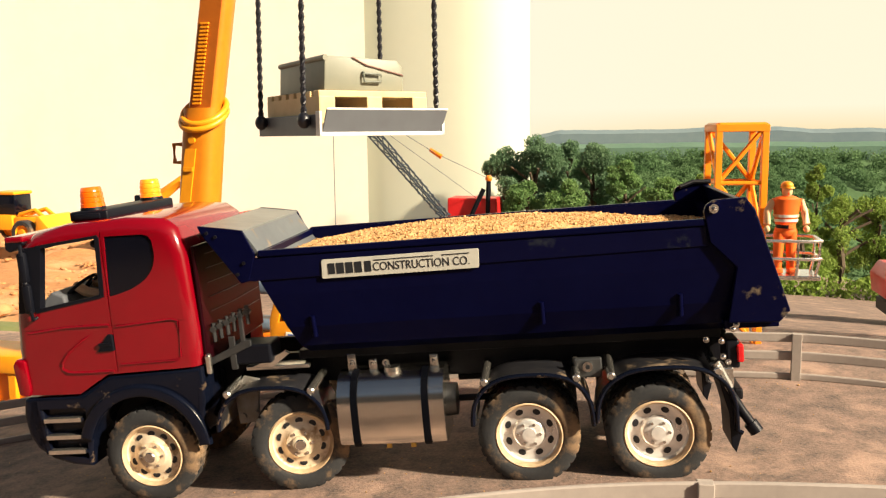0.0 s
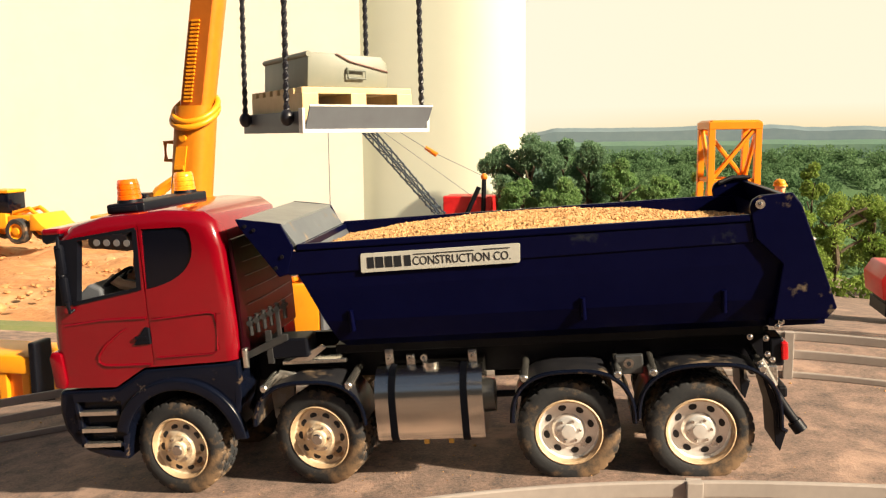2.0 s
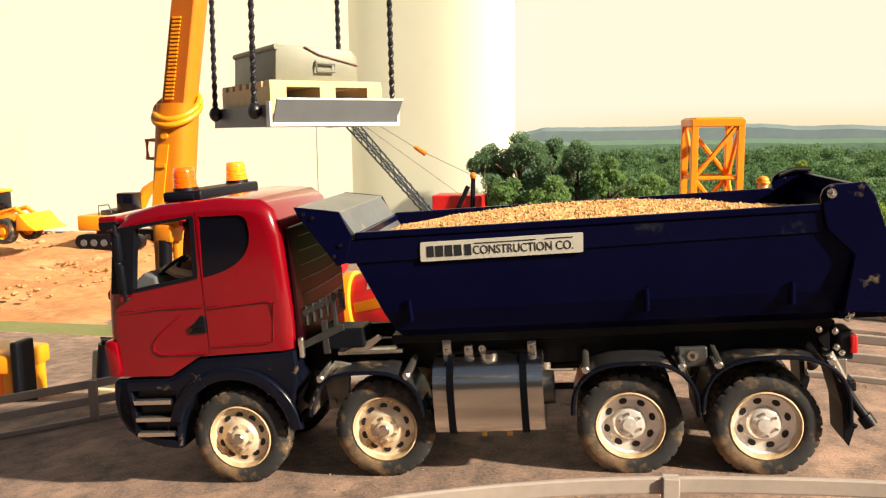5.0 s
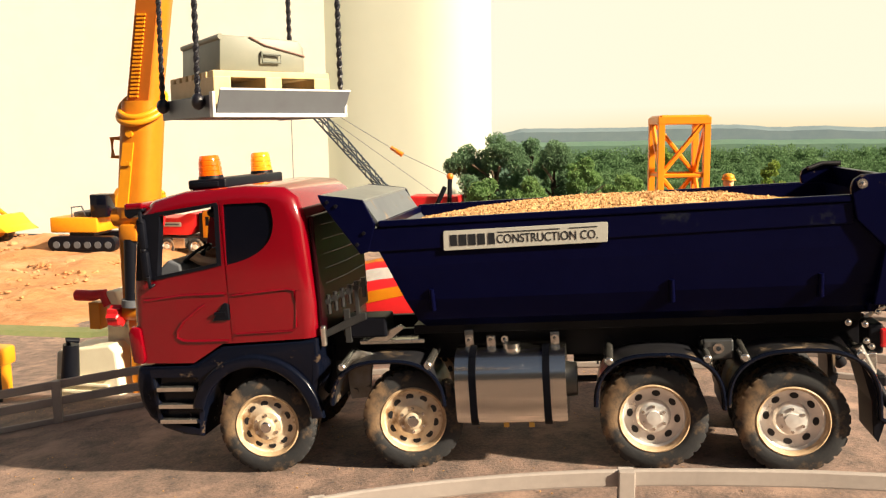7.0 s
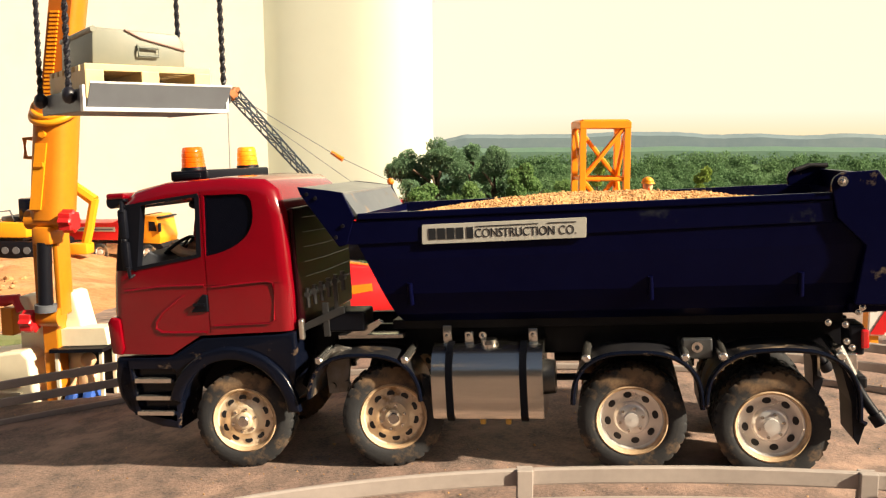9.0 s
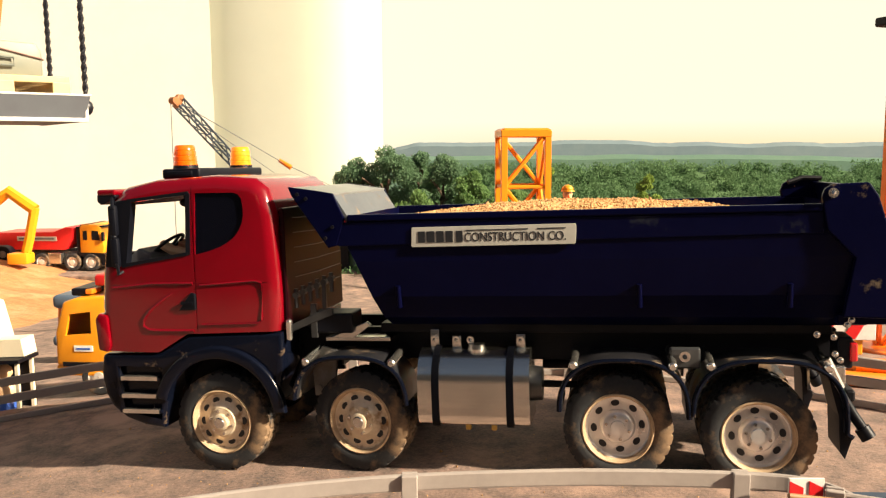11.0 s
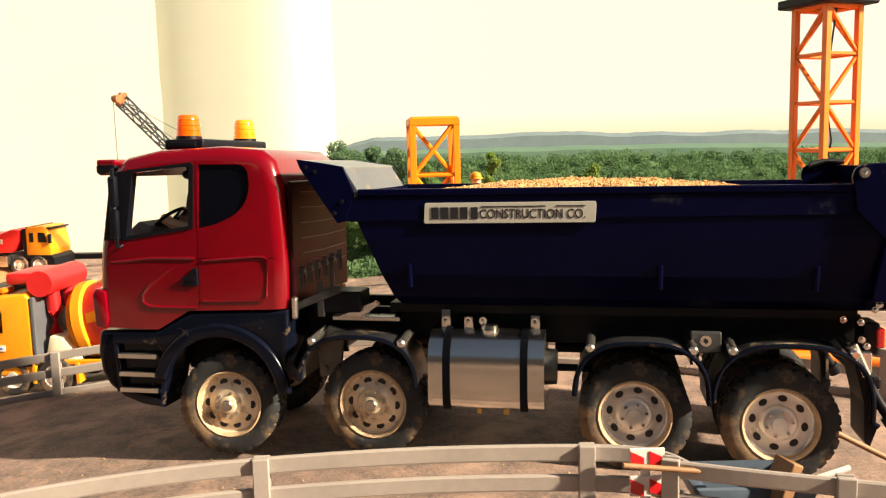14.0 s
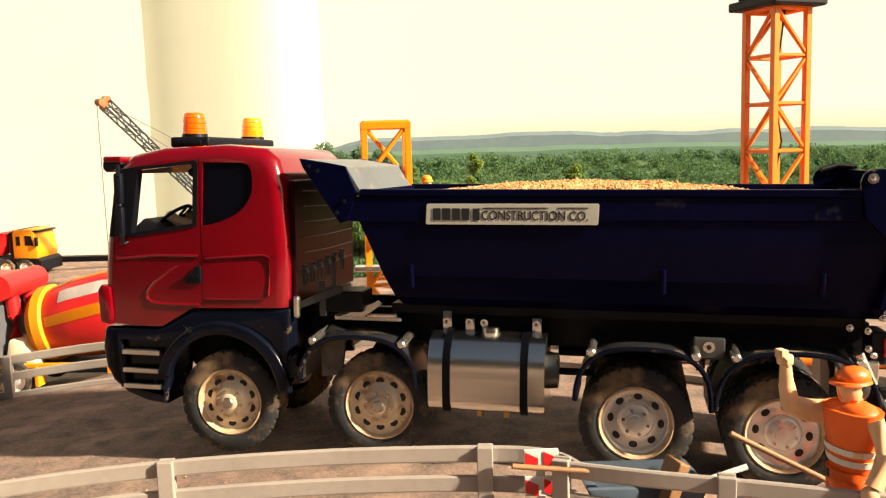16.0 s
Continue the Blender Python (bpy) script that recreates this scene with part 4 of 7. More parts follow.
def wheel(rear):
    """One wheel, its axle along y, its outer face towards -y."""
    w = empty("wheel")
    w.parent = truck
    def tyre_mesh(off):
        # one connected skin: sidewalls and a tread of staggered raised blocks
        b = BM()
        side0 = [(28.8, -13), (31.4, -15.2), (35, -16.2), (40.5, -16.0), (43.8, -14.6)]
        ys = [-13.6, -13.2, -8.0, -7.4, -6.6, -6.0, -0.4, 0.4, 6.0, 6.6, 7.4, 8.0, 13.2, 13.6]
        n = 168
        rings = []
        for r, y in side0:
            rings.append([b.verts.new((r * math.cos(k * math.tau / n), y + off, r * math.sin(k * math.tau / n))) for k in range(n)])
        for j, y in enumerate(ys):
            lane = 0 if y < -7 else 1 if y < 0 else 2 if y < 7 else 3
            edge = j in (0, 3, 4, 6, 7, 9, 10, 13)
            row = []
            for k in range(n):
                up = (k + lane * 3) % 6 not in (0,)
                r = 46.6 if up and not (3 <= j <= 4 or 9 <= j <= 10) else 44.6
                if j in (0, 13):
                    r = min(r, 45.8)
                row.append(b.verts.new((r * math.cos(k * math.tau / n), y + off, r * math.sin(k * math.tau / n))))
            rings.append(row)
        for r, y in side0[::-1]:
            rings.append([b.verts.new((r * math.cos(k * math.tau / n), -y + off, r * math.sin(k * math.tau / n))) for k in range(n)])
        for p, q in list(zip(rings, rings[1:])) + [(rings[-1], rings[0])]:
            for k in range(n):
                b.faces.new((p[k], q[k], q[(k + 1) % n], p[(k + 1) % n]))
        return b
    b = tyre_mesh(0)
    tyre = part("tyre", b, TYRE, w, "muddy treaded rubber tyre", MM, smooth=True)
    b = BM()
    face = -5.0 if rear else -9.0
    rim = [(29.2, 13), (29.2, -13), (31.0, -14.8), (29.8, -15.8), (28.0, -14.2), (27.0, face - 1)]
    lathe(b, rim, 48)
    part("rim_lip", b, RIMLIP, w, "mud-stained rim edge", MM, smooth=True)
    b = BM()
    if rear:
        disc = [(27.2, -10), (26.0, -6), (20.5, -4.6), (15.2, -5.2), (13.8, -9.6), (12.4, -10.6), (6.5, -10.8), (6.2, -13.4), (0.01, -13.8)]
    else:
        disc = [(27.2, -11), (26.2, -9.4), (21.5, -9.4), (15.0, -12.5), (13.4, -14.6), (8.2, -15), (7.6, -18.8), (6, -19.6), (0.01, -19.6)]
    lathe(b, disc, 48)
    disc_ob = part("rim", b, ALLOY if rear else CREAMRIM, w, "worn alloy wheel disc" if rear else "mud-stained cream wheel disc", MM, smooth=True)
    n = 8 if rear else 10
    # the rim is uncut; dark discs carry the shade inside its vent holes
    for k in range(n):
        a = (k + 0.5) * math.tau / n
        b = BM()
        r, y = (20.6, -5.0) if rear else (21.0, -9.8)
        m = Matrix.Translation((r * math.cos(a), y, r * math.sin(a))) @ Matrix.Rotation(-a, 4, "Y")
        bmesh.ops.create_cone(b, cap_ends=True, segments=14, radius1=3.2, radius2=3.2, depth=1.0, matrix=m @ Matrix.Diagonal((0.85, 1, 1.15, 1)) @ Matrix.Rotation(radians(90), 4, "X"))
        part("vent_hole_disc", b, INK, disc_ob, "", MM)
    for k in range(6):
        a = k * math.tau / 6
        b = BM()
        r, y = (10.2, -10.8) if rear else (11.0, -14.8)
        cyl(b, (r * math.cos(a), y, r * math.sin(a)), (r * math.cos(a), y - 1.6, r * math.sin(a)), 1.5, None, 6)
        part("wheel_nut", b, STEEL, disc_ob, "", MM)
    if not rear:
        b = BM()
        cyl(b, (0, -19.4, 0), (0, -20.6, 0), 5.6, 4.6, 20)
        part("hub_cap", b, CHROME, disc_ob, "bright hub cap", MM, smooth=True)
    if rear:
        b = tyre_mesh(34)
        part("inner_tyre", b, TYRE, w, "", MM, smooth=True)
    return w


AXLES = [(-0.3656, False, 0.0395), (-0.2240, False, 0.0450), (0.0003, True, 0.0422), (0.1155, True, 0.0390)]
wheels = []


def make_wheels():
    made = {}
    for k, (x, rear, hub) in enumerate(AXLES):
        for s in (-1, 1):
            if rear not in made:
                made[rear] = w = wheel(rear)
            else:
                w = copy_thing(made[rear], Matrix())
            wheels.append((w, x, s, k, hub))


cab()
beacons()
lower_cab()
chassis()
tank()
mudguard(-237, 56, 53, 49, 4, 174)
mudguard(5, 56, 54, 49, 0, 178)
mudguard(122, 54, 60, 52, -4, 178, drop=10)
bed()
rear_gear()
gravel_load()
make_wheels()


# ---- fences ----
def smooth_path(pts, n=6):
    out = []
    for i in range(len(pts) - 1):
        p0, p1, p2, p3 = (Vector(pts[max(i - 1, 0)]), Vector(pts[i]), Vector(pts[i + 1]), Vector(pts[min(i + 2, len(pts) - 1)]))
        for k in range(n):
            u = k / n
            out.append(0.5 * ((2 * p1) + (p2 - p0) * u + (2 * p0 - 5 * p1 + 4 * p2 - p3) * u * u + (3 * p1 - p0 - 3 * p2 + p3) * u ** 3))
    return out + [Vector(pts[-1])]


def fence(name, pts, rails, posts, label, post_h, side=-1):
    """Curved plastic rails on short posts; rails are (low, high) over the ground."""
    f = tagged(empty(name), label, "fence", group="road fences")
    path = [Vector((p[0], p[1], ground_z(p[0], p[1]))) for p in smooth_path([(x, y) for x, y in pts])]
    for lo, hi in rails:
        b = BM()
        sweep(b, path, [(-0.0016, lo), (0.0016, lo), (0.0020, lo + 0.0012), (0.0020, hi - 0.0012), (0.0012, hi), (-0.0012, hi), (-0.0020, hi - 0.0012), (-0.0020, lo + 0.0012)])
        part("rail", b, FENCE, f)
    for x, y in posts:
        b = BM()
        k = min(range(len(path)), key=lambda i: (path[i] - Vector((x, y, 0))).xy.length)
        d = path[min(k + 1, len(path) - 1)] - path[max(k - 1, 0)]
        a = math.atan2(d.y, d.x)
        bx(b, -0.0055, 0.0055, -0.0062, -0.0012, -0.01, post_h, 0.0007, 2)
        bx(b, -0.0055, 0.0055, 0.0012, 0.0040, -0.01, post_h, 0.0007, 2)
        part("post", b, FENCE, f, at=Matrix.Translation(path[k]) @ Matrix.Rotation(a, 4, "Z"))
    return f


def fences():
    fence("fence", [(-0.42, -0.42), (-0.33, -0.357), (-0.231, -0.306), (-0.181, -0.287), (-0.107, -0.268), (-0.028, -0.256), (0.061, -0.249), (0.113, -0.247), (0.195, -0.247), (0.232, -0.252), (0.248, -0.263), (0.256, -0.277)],
          [(0.0545, 0.066), (0.033, 0.0445), (0.012, 0.0235)], [(-0.227, -0.304), (-0.0265, -0.257), (0.196, -0.249)], "grey plastic road fence with three curved rails and square posts", 0.0665)
    fence("fence", [(0.240, -0.276), (0.29, -0.291), (0.345, -0.303), (0.432, -0.319), (0.52, -0.330), (0.66, -0.345)],
          [(0.056, 0.067), (0.034, 0.0455), (0.012, 0.0235)], [(0.249, -0.279), (0.349, -0.304), (0.47, -0.324)], "grey plastic road fence with straight rails beside the barrier board", 0.069)
    fence("fence", [(-1.3, -0.12), (-1.1, -0.03), (-0.95, 0.045), (-0.8, 0.115), (-0.65, 0.18), (-0.5, 0.226), (-0.37, 0.243), (-0.29, 0.245), (-0.1, 0.243), (0.04, 0.237), (0.11, 0.236), (0.2, 0.222), (0.35, 0.19), (0.5, 0.135), (0.62, 0.08), (0.78, -0.02)],
          [(0.046, 0.057), (0.0235, 0.0345), (0.0, 0.0075)], [(-1.0, 0.02), (-0.745, 0.14), (-0.435, 0.238), (-0.17, 0.244), (0.112, 0.236), (0.33, 0.195), (0.55, 0.11)], "grey plastic road fence along the outer bend", 0.057)


fences()


# ---- the hanging load ----
def load():
    m = pose(-0.2325, -0.4268, 0.3058, 0, 0, 43)
    tray = tagged(empty("lifting_tray", m), "dark grey steel lifting tray hung on four black cords", "lifting tray")
    W, D = 71.0, 98.0
    b = BM()
    bx(b, 0, W, 0, D, 0, 1.6, 0.3)
    part("base_plate", b, GREYP, tray, "", MM)
    b = BM()
    bx(b, -0.5, W + 0.5, -1.6, 0.2, -0.6, 1.4, 0.3)
    bx(b, -0.8, 0.6, -1.6, 4, -0.6, 12, 0.3)
    bx(b, W - 1, W + 0.6, -1.6, 4, -0.6, 12.5, 0.3)
    bx(b, 2.5, W + 1.8, -3.6, -2.6, 12.6, 13.6, 0.2)
    part("edge_strip", b, WHITE, tray, "white edge strip", MM)
    b = BM()
    v = [(1.2, -0.6, 1.2), (W - 1.2, -0.6, 1.2), (W + 1.5, -3.4, 12.8), (2.8, -3.4, 12.8)]
    o = [(x, y + 1.2, z + 0.3) for x, y, z in v]
    va, vb = [b.verts.new(p) for p in v], [b.verts.new(p) for p in o]
    b.faces.new(va)
    b.faces.new(vb)
    for i in range(4):
        b.faces.new((va[i], va[(i + 1) % 4], vb[(i + 1) % 4], vb[i]))
    part("front_flap", b, GREYP, tray, "tilted dark grey front flap", MM)
    for x in (-0.6, W - 0.6):
        b = BM()
        bx(b, x, x + 1.2, 0.5, D, -0.4, 10.5, 0.3)
        part("side_wall", b, GREYP, tray, "", MM)
    for x, dx in ((-1.5, -1), (W + 1.5, 1)):
        for y in (13, 84):
            b = BM()
            ball(b, (x + dx * 2.2, y, 7.5), 4.0, 2, (0.9, 1, 1.1))
            cyl(b, (x - dx * 2.5, y, 7.5), (x + dx * 3, y, 7.5), 2.6, None, 12)
            part("eye_bolt", b, CHAINB, tray, "black ball eye", MM, smooth=True)
            b = BM()
            lean = -dx * 0.010
            for ph in (0, math.pi):
                pts = [(x + dx * 2.2 + lean * z + 0.8 * math.cos(z * 0.6 + ph), y + 0.02 * (48 - y) / 48 * z * 0.4 + 0.8 * math.sin(z * 0.6 + ph), 8 + z) for z in [i * 1.3 for i in range(192)]]
                tube(b, pts, 0.95, 6)
            part("cord", b, CHAINB, tray, "twisted black lifting cord", MM, smooth=True)
    # pallet
    p = tagged(empty("pallet", m @ pose(0.003, 0.008, 0.0018)), "pale wooden toy pallet lying on the lifting tray", "pallet")
    PW, PD = 63.0, 84.0
    for k in range(3):
        b = BM()
        x0 = (0, PW / 2 - 4.5, PW - 9)[k]
        bx(b, x0, x0 + 9, 0, PD, 0, 18.2, 0.5)
        part("pallet_leg", b, WOOD, p, "", MM)
    for k in range(7):
        b = BM()
        y0 = 0.6 + k * (PD - 9) / 6
        bx(b, 0, PW, y0, y0 + 8, 17.6, 21.2, 0.6)
        part("deck_board", b, WOOD, p, "", MM)
    # case
    c = tagged(empty("equipment_case", m @ pose(0.008, 0.013, 0.0232)), "grey-green plastic equipment case with a sloping lid", "equipment case")
    b = BM()
    bw, bd = 46.0, 70.0
    prism(b, [(0, 0), (bw, 0), (bw - 0.2, 12.5), (bw - 3.5, 16.5), (0.8, 17.8)], 0, bd, 0.6)
    body = part("case_body", b, BOXGREEN, c, "", MM, smooth=True)
    b = BM()
    tube(b, [(1.0, -0.4, 16.8), (1.0, bd + 0.4, 16.8)], 1.5, 10)
    part("hinge_tube", b, BOXGREEN, c, "", MM, smooth=True)
    b = BM()
    tube(b, [(16, -0.5, 17.2), (24, -0.5, 13.4), (45.5, -0.5, 8.6), (46.6, 1.5, 8.4), (46.6, bd, 8.4)], 0.45, 6)
    part("lid_seam", b, mat("seam_brown", (0.20, 0.11, 0.09), None, 0.6), c, "brown lid seam", MM)
    b = BM()
    tube(b, [(22, -0.6, 10), (22, -1.8, 8.6), (22, -1.8, 4.6), (32, -1.8, 4.6), (32, -1.8, 8.6), (22.5, -1.6, 8.8)], 0.6, 8)
    part("handle", b, mat("case_handle", (0.12, 0.135, 0.11), None, 0.5), c, "folding wire handle", MM, smooth=True)


load()


# ---- lattice towers ----
def lattice(name, m, side, bays, bay, material, label, cat, bar=0.0045, first=0):
    t = tagged(empty(name, m), label, cat)
    h = side / 2
    cs = [(-h, -h), (h, -h), (h, h), (-h, h)]
    for x, y in cs:
        b = BM()
        bx(b, x - bar, x + bar, y - bar, y + bar, 0, bays * bay, 0.0006)
        part("corner_post", b, material, t)
    for k in range(bays + 1):
        for i in range(4):
            (x0, y0), (x1, y1) = cs[i], cs[(i + 1) % 4]
            z = k * bay
            b = BM()
            thick = bar * (1.6 if k == bays else 0.8)
            cyl(b, (x0, y0, z), (x1, y1, z), thick * 0.8, None, 6)
            part("cross_bar", b, material, t)
            if k < bays:
                b = BM()
                p0, p1 = ((x0, y0, z), (x1, y1, z + bay)) if (k + i) % 2 else ((x1, y1, z), (x0, y0, z + bay))
                cyl(b, p0, p1, bar * 0.75, None, 6)
                part("brace", b, material, t)
    return t


def towers():
    # short tower: front edge from (0.021, 0.431) to (0.090, 0.392)
    a = radians(9)
    ux, uy = math.cos(a), math.sin(a)
    c = (0.0585 - uy * 0.037, 0.410 + ux * 0.037)
    gz = ground_z(*c)
    TOWERM = mat("tower_orange", (0.88, 0.27, 0.012), (0.82, 0.23, 0.01), 0.38, scale=60)
    t = lattice("lattice_tower", pose(c[0], c[1], gz, 0, 0, math.degrees(a)), 0.063, 4, (0.313 - gz) / 4, TOWERM, "open-topped orange plastic lattice tower section", "tower section", 0.0045)
    b = BM()
    z = 0.313 - gz
    for s in (-1, 1):
        bx(b, -0.0365, 0.0365, s * 0.0315 - 0.005, s * 0.0315 + 0.005, z - 0.007, z + 0.003, 0.001)
        bx(b, s * 0.0315 - 0.005, s * 0.0315 + 0.005, -0.0265, 0.0265, z - 0.007, z + 0.003, 0.001)
    part("top_frame", b, TOWERM, t)
    CR = mat("crane_orange", (0.88, 0.20, 0.012), (0.82, 0.17, 0.01), 0.38, scale=60)
    gz = ground_z(0.64, 0.52)
    n = 7
    cr = lattice("tower_crane", pose(0.645, 0.520, gz, 0, 0, 24), 0.061, n, (0.468 - gz) / n, CR, "orange lattice tower crane mast with a black top platform", "tower crane", 0.0046)
    b = BM()
    z = 0.468 - gz
    bx(b, -0.05, 0.05, -0.05, 0.05, z, z + 0.014, 0.003)
    bx(b, -0.04, 0.04, -0.04, 0.04, z + 0.014, z + 0.04, 0.003)
    part("platform", b, VINYL, cr, "black top platform")
    b = BM()
    tube(b, [(-0.012, -0.03, z), (-0.02, -0.02, z * 0.75), (-0.010, -0.025, z * 0.6), (-0.022, -0.02, z * 0.45), (-0.015, -0.02, 0.02)], 0.0016, 6)
    part("cable", b, CHAINB, cr, "loose black cable")
    b = BM()
    bx(b, -0.07, 0.07, -0.07, 0.07, -0.01, 0.012, 0.003)
    part("base", b, CR, cr)


towers()


def doll(name, m, s, raised, hat, face, label):
    """A toy figure as one plain mesh; colours lie on its faces by height."""
    b = BM()
    mats = [VEST, hat, SKIN, WHITE, VINYL, INK]

    def tag(k, f0):
        b.faces.ensure_lookup_table()
        for f in b.faces[f0:]:
            f.material_index = k
    n = 0

    def mark(k):
        nonlocal n
        tag(k, n)
        n = len(b.faces)
    for x in (-0.085, 0.085):
        cyl(b, (x, 0, 0.05), (x * 0.9, 0, 0.46), 0.055, 0.075, 12)
        bx(b, x - 0.05, x + 0.05, -0.10, 0.05, 0, 0.06, 0.015)
    ball(b, (0, 0, 0.47), 0.13, 2, (1.1, 0.75, 0.7))
    mark(0)
    cyl(b, (0, 0, 0.50), (0, 0, 0.54), 0.125, 0.125, 16)
    mark(4)
    bmesh.ops.create_cone(b, cap_ends=True, segments=16, radius1=0.12, radius2=0.17, depth=0.28, matrix=Matrix.Translation((0, 0, 0.68)) @ Matrix.Diagonal((1.1, 0.72, 1, 1)))
    ball(b, (0, 0, 0.80), 0.17, 2, (1.05, 0.65, 0.35))
    mark(0)
    bmesh.ops.create_cone(b, cap_ends=True, segments=16, radius1=0.136, radius2=0.143, depth=0.03, matrix=Matrix.Translation((0, 0, 0.585)) @ Matrix.Diagonal((1.1, 0.74, 1, 1)))
    bmesh.ops.create_cone(b, cap_ends=True, segments=16, radius1=0.146, radius2=0.153, depth=0.03, matrix=Matrix.Translation((0, 0, 0.635)) @ Matrix.Diagonal((1.1, 0.74, 1, 1)))
    mark(3)
    cyl(b, (0, 0, 0.82), (0, 0, 0.88), 0.05, None, 12)
    ball(b, (0, -0.01, 0.91), 0.072, 2, (0.92, 1.05, 1.2))
    if raised:
        for (p, q, r0, r1) in (((-0.15, 0.0, 0.76), (-0.20, -0.11, 0.765), 0.062, 0.056), ((-0.20, -0.11, 0.765), (-0.215, -0.215, 0.80), 0.056, 0.047),
                               ((-0.215, -0.215, 0.80), (-0.20, -0.25, 0.90), 0.049, 0.041), ((-0.20, -0.25, 0.90), (-0.19, -0.265, 1.0), 0.040, 0.030)):
            cyl(b, p, q, r0, r1, 14)
            ball(b, q, r1 * 1.02, 2)
        bx(b, -0.222, -0.155, -0.305, -0.235, 1.0, 1.055, 0.014, 2)
        for i in range(4):
            bx(b, -0.220 + 0.0168 * i, -0.206 + 0.0168 * i, -0.312, -0.27, 1.035, 1.078, 0.005, 2)
        tube(b, [(-0.16, -0.27, 1.0), (-0.145, -0.285, 1.03), (-0.165, -0.30, 1.055)], 0.010, 6)
        tube(b, [(0.17, 0, 0.80), (0.23, 0.02, 0.66), (0.24, -0.05, 0.52)], 0.046, 10)
        ball(b, (0.24, -0.07, 0.49), 0.045, 2)
    else:
        for x in (-1, 1):
            tube(b, [(x * 0.17, 0, 0.80), (x * 0.235, 0.01, 0.68), (x * 0.25, -0.04, 0.54)], 0.046, 10)
            ball(b, (x * 0.25, -0.05, 0.49), 0.042, 2)
    mark(2)
    ball(b, (0, 0.022, 0.915), 0.066, 2, (1.02, 0.95, 1.1))
    mark(5)
    ball(b, (0, 0, 0.965), 0.082, 2, (0.95, 1.1, 0.62))
    bmesh.ops.create_cone(b, cap_ends=True, segments=18, radius1=0.095, radius2=0.088, depth=0.014, matrix=Matrix.Translation((0, -0.015, 0.945)) @ Matrix.Diagonal((0.95, 1.2, 1, 1)))
    mark(1)
    bmesh.ops.scale(b, vec=(s * 0.84, s * 0.9, s), verts=b.verts)
    me = bpy.data.meshes.new(name)
    b.to_mesh(me)
    b.free()
    for k in mats:
        me.materials.append(k)
    for p in me.polygons:
        p.use_smooth = True
    me.set_sharp_from_angle(angle=radians(45))
    ob = new(name, me)
    ob.matrix_basis = m @ Matrix.Rotation(radians(face), 4, "Z")
    return tagged(ob, label, "toy figure")


def basket():
    m = pose(0.117, 0.40, 0.110)
    k = tagged(empty("work_basket", m), "silver tube work basket held beside the lattice tower", "work basket")
    b = BM()
    bx(b, -0.045, 0.042, -0.032, 0.032, -0.003, 0.003, 0.001)
    bx(b, -0.11, -0.04, -0.012, 0.012, -0.008, -0.001, 0.001)
    part("floor_plate", b, STEEL, k)
    for z in (0.026, 0.05):
        b = BM()
        tube(b, [(-0.045, -0.032, z), (0.03, -0.034, z), (0.042, -0.026, z), (0.042, 0.026, z), (0.03, 0.034, z), (-0.045, 0.032, z)], 0.0024, 8)
        part("hoop", b, STEEL, k, smooth=True)
    for x, y in ((-0.043, -0.032), (0.012, -0.034), (0.041, -0.02), (0.041, 0.02), (0.012, 0.034), (-0.043, 0.032)):
        b = BM()
        tube(b, [(x * 0.9, y * 0.9, 0), (x, y, 0.02), (x, y, 0.05)], 0.0022, 8)
        part("upright", b, STEEL, k, smooth=True)
    HATY = mat("yellow_helmet", (0.85, 0.33, 0.02), None, 0.4)
    doll("worker_doll", pose(0.116, 0.395, 0.1132), 0.124, False, HATY, 8, "toy worker in orange vest and yellow helmet standing in the basket")
    HATO = mat("orange_helmet", (0.9, 0.16, 0.02), None, 0.4)
    gz = ground_z(0.423, -0.270)
    doll("worker_doll", pose(0.4240, -0.294, ground_z(0.424, -0.294)), 0.136, True, HATO, -74, "toy worker in orange vest raising one arm beside the fence")


basket()


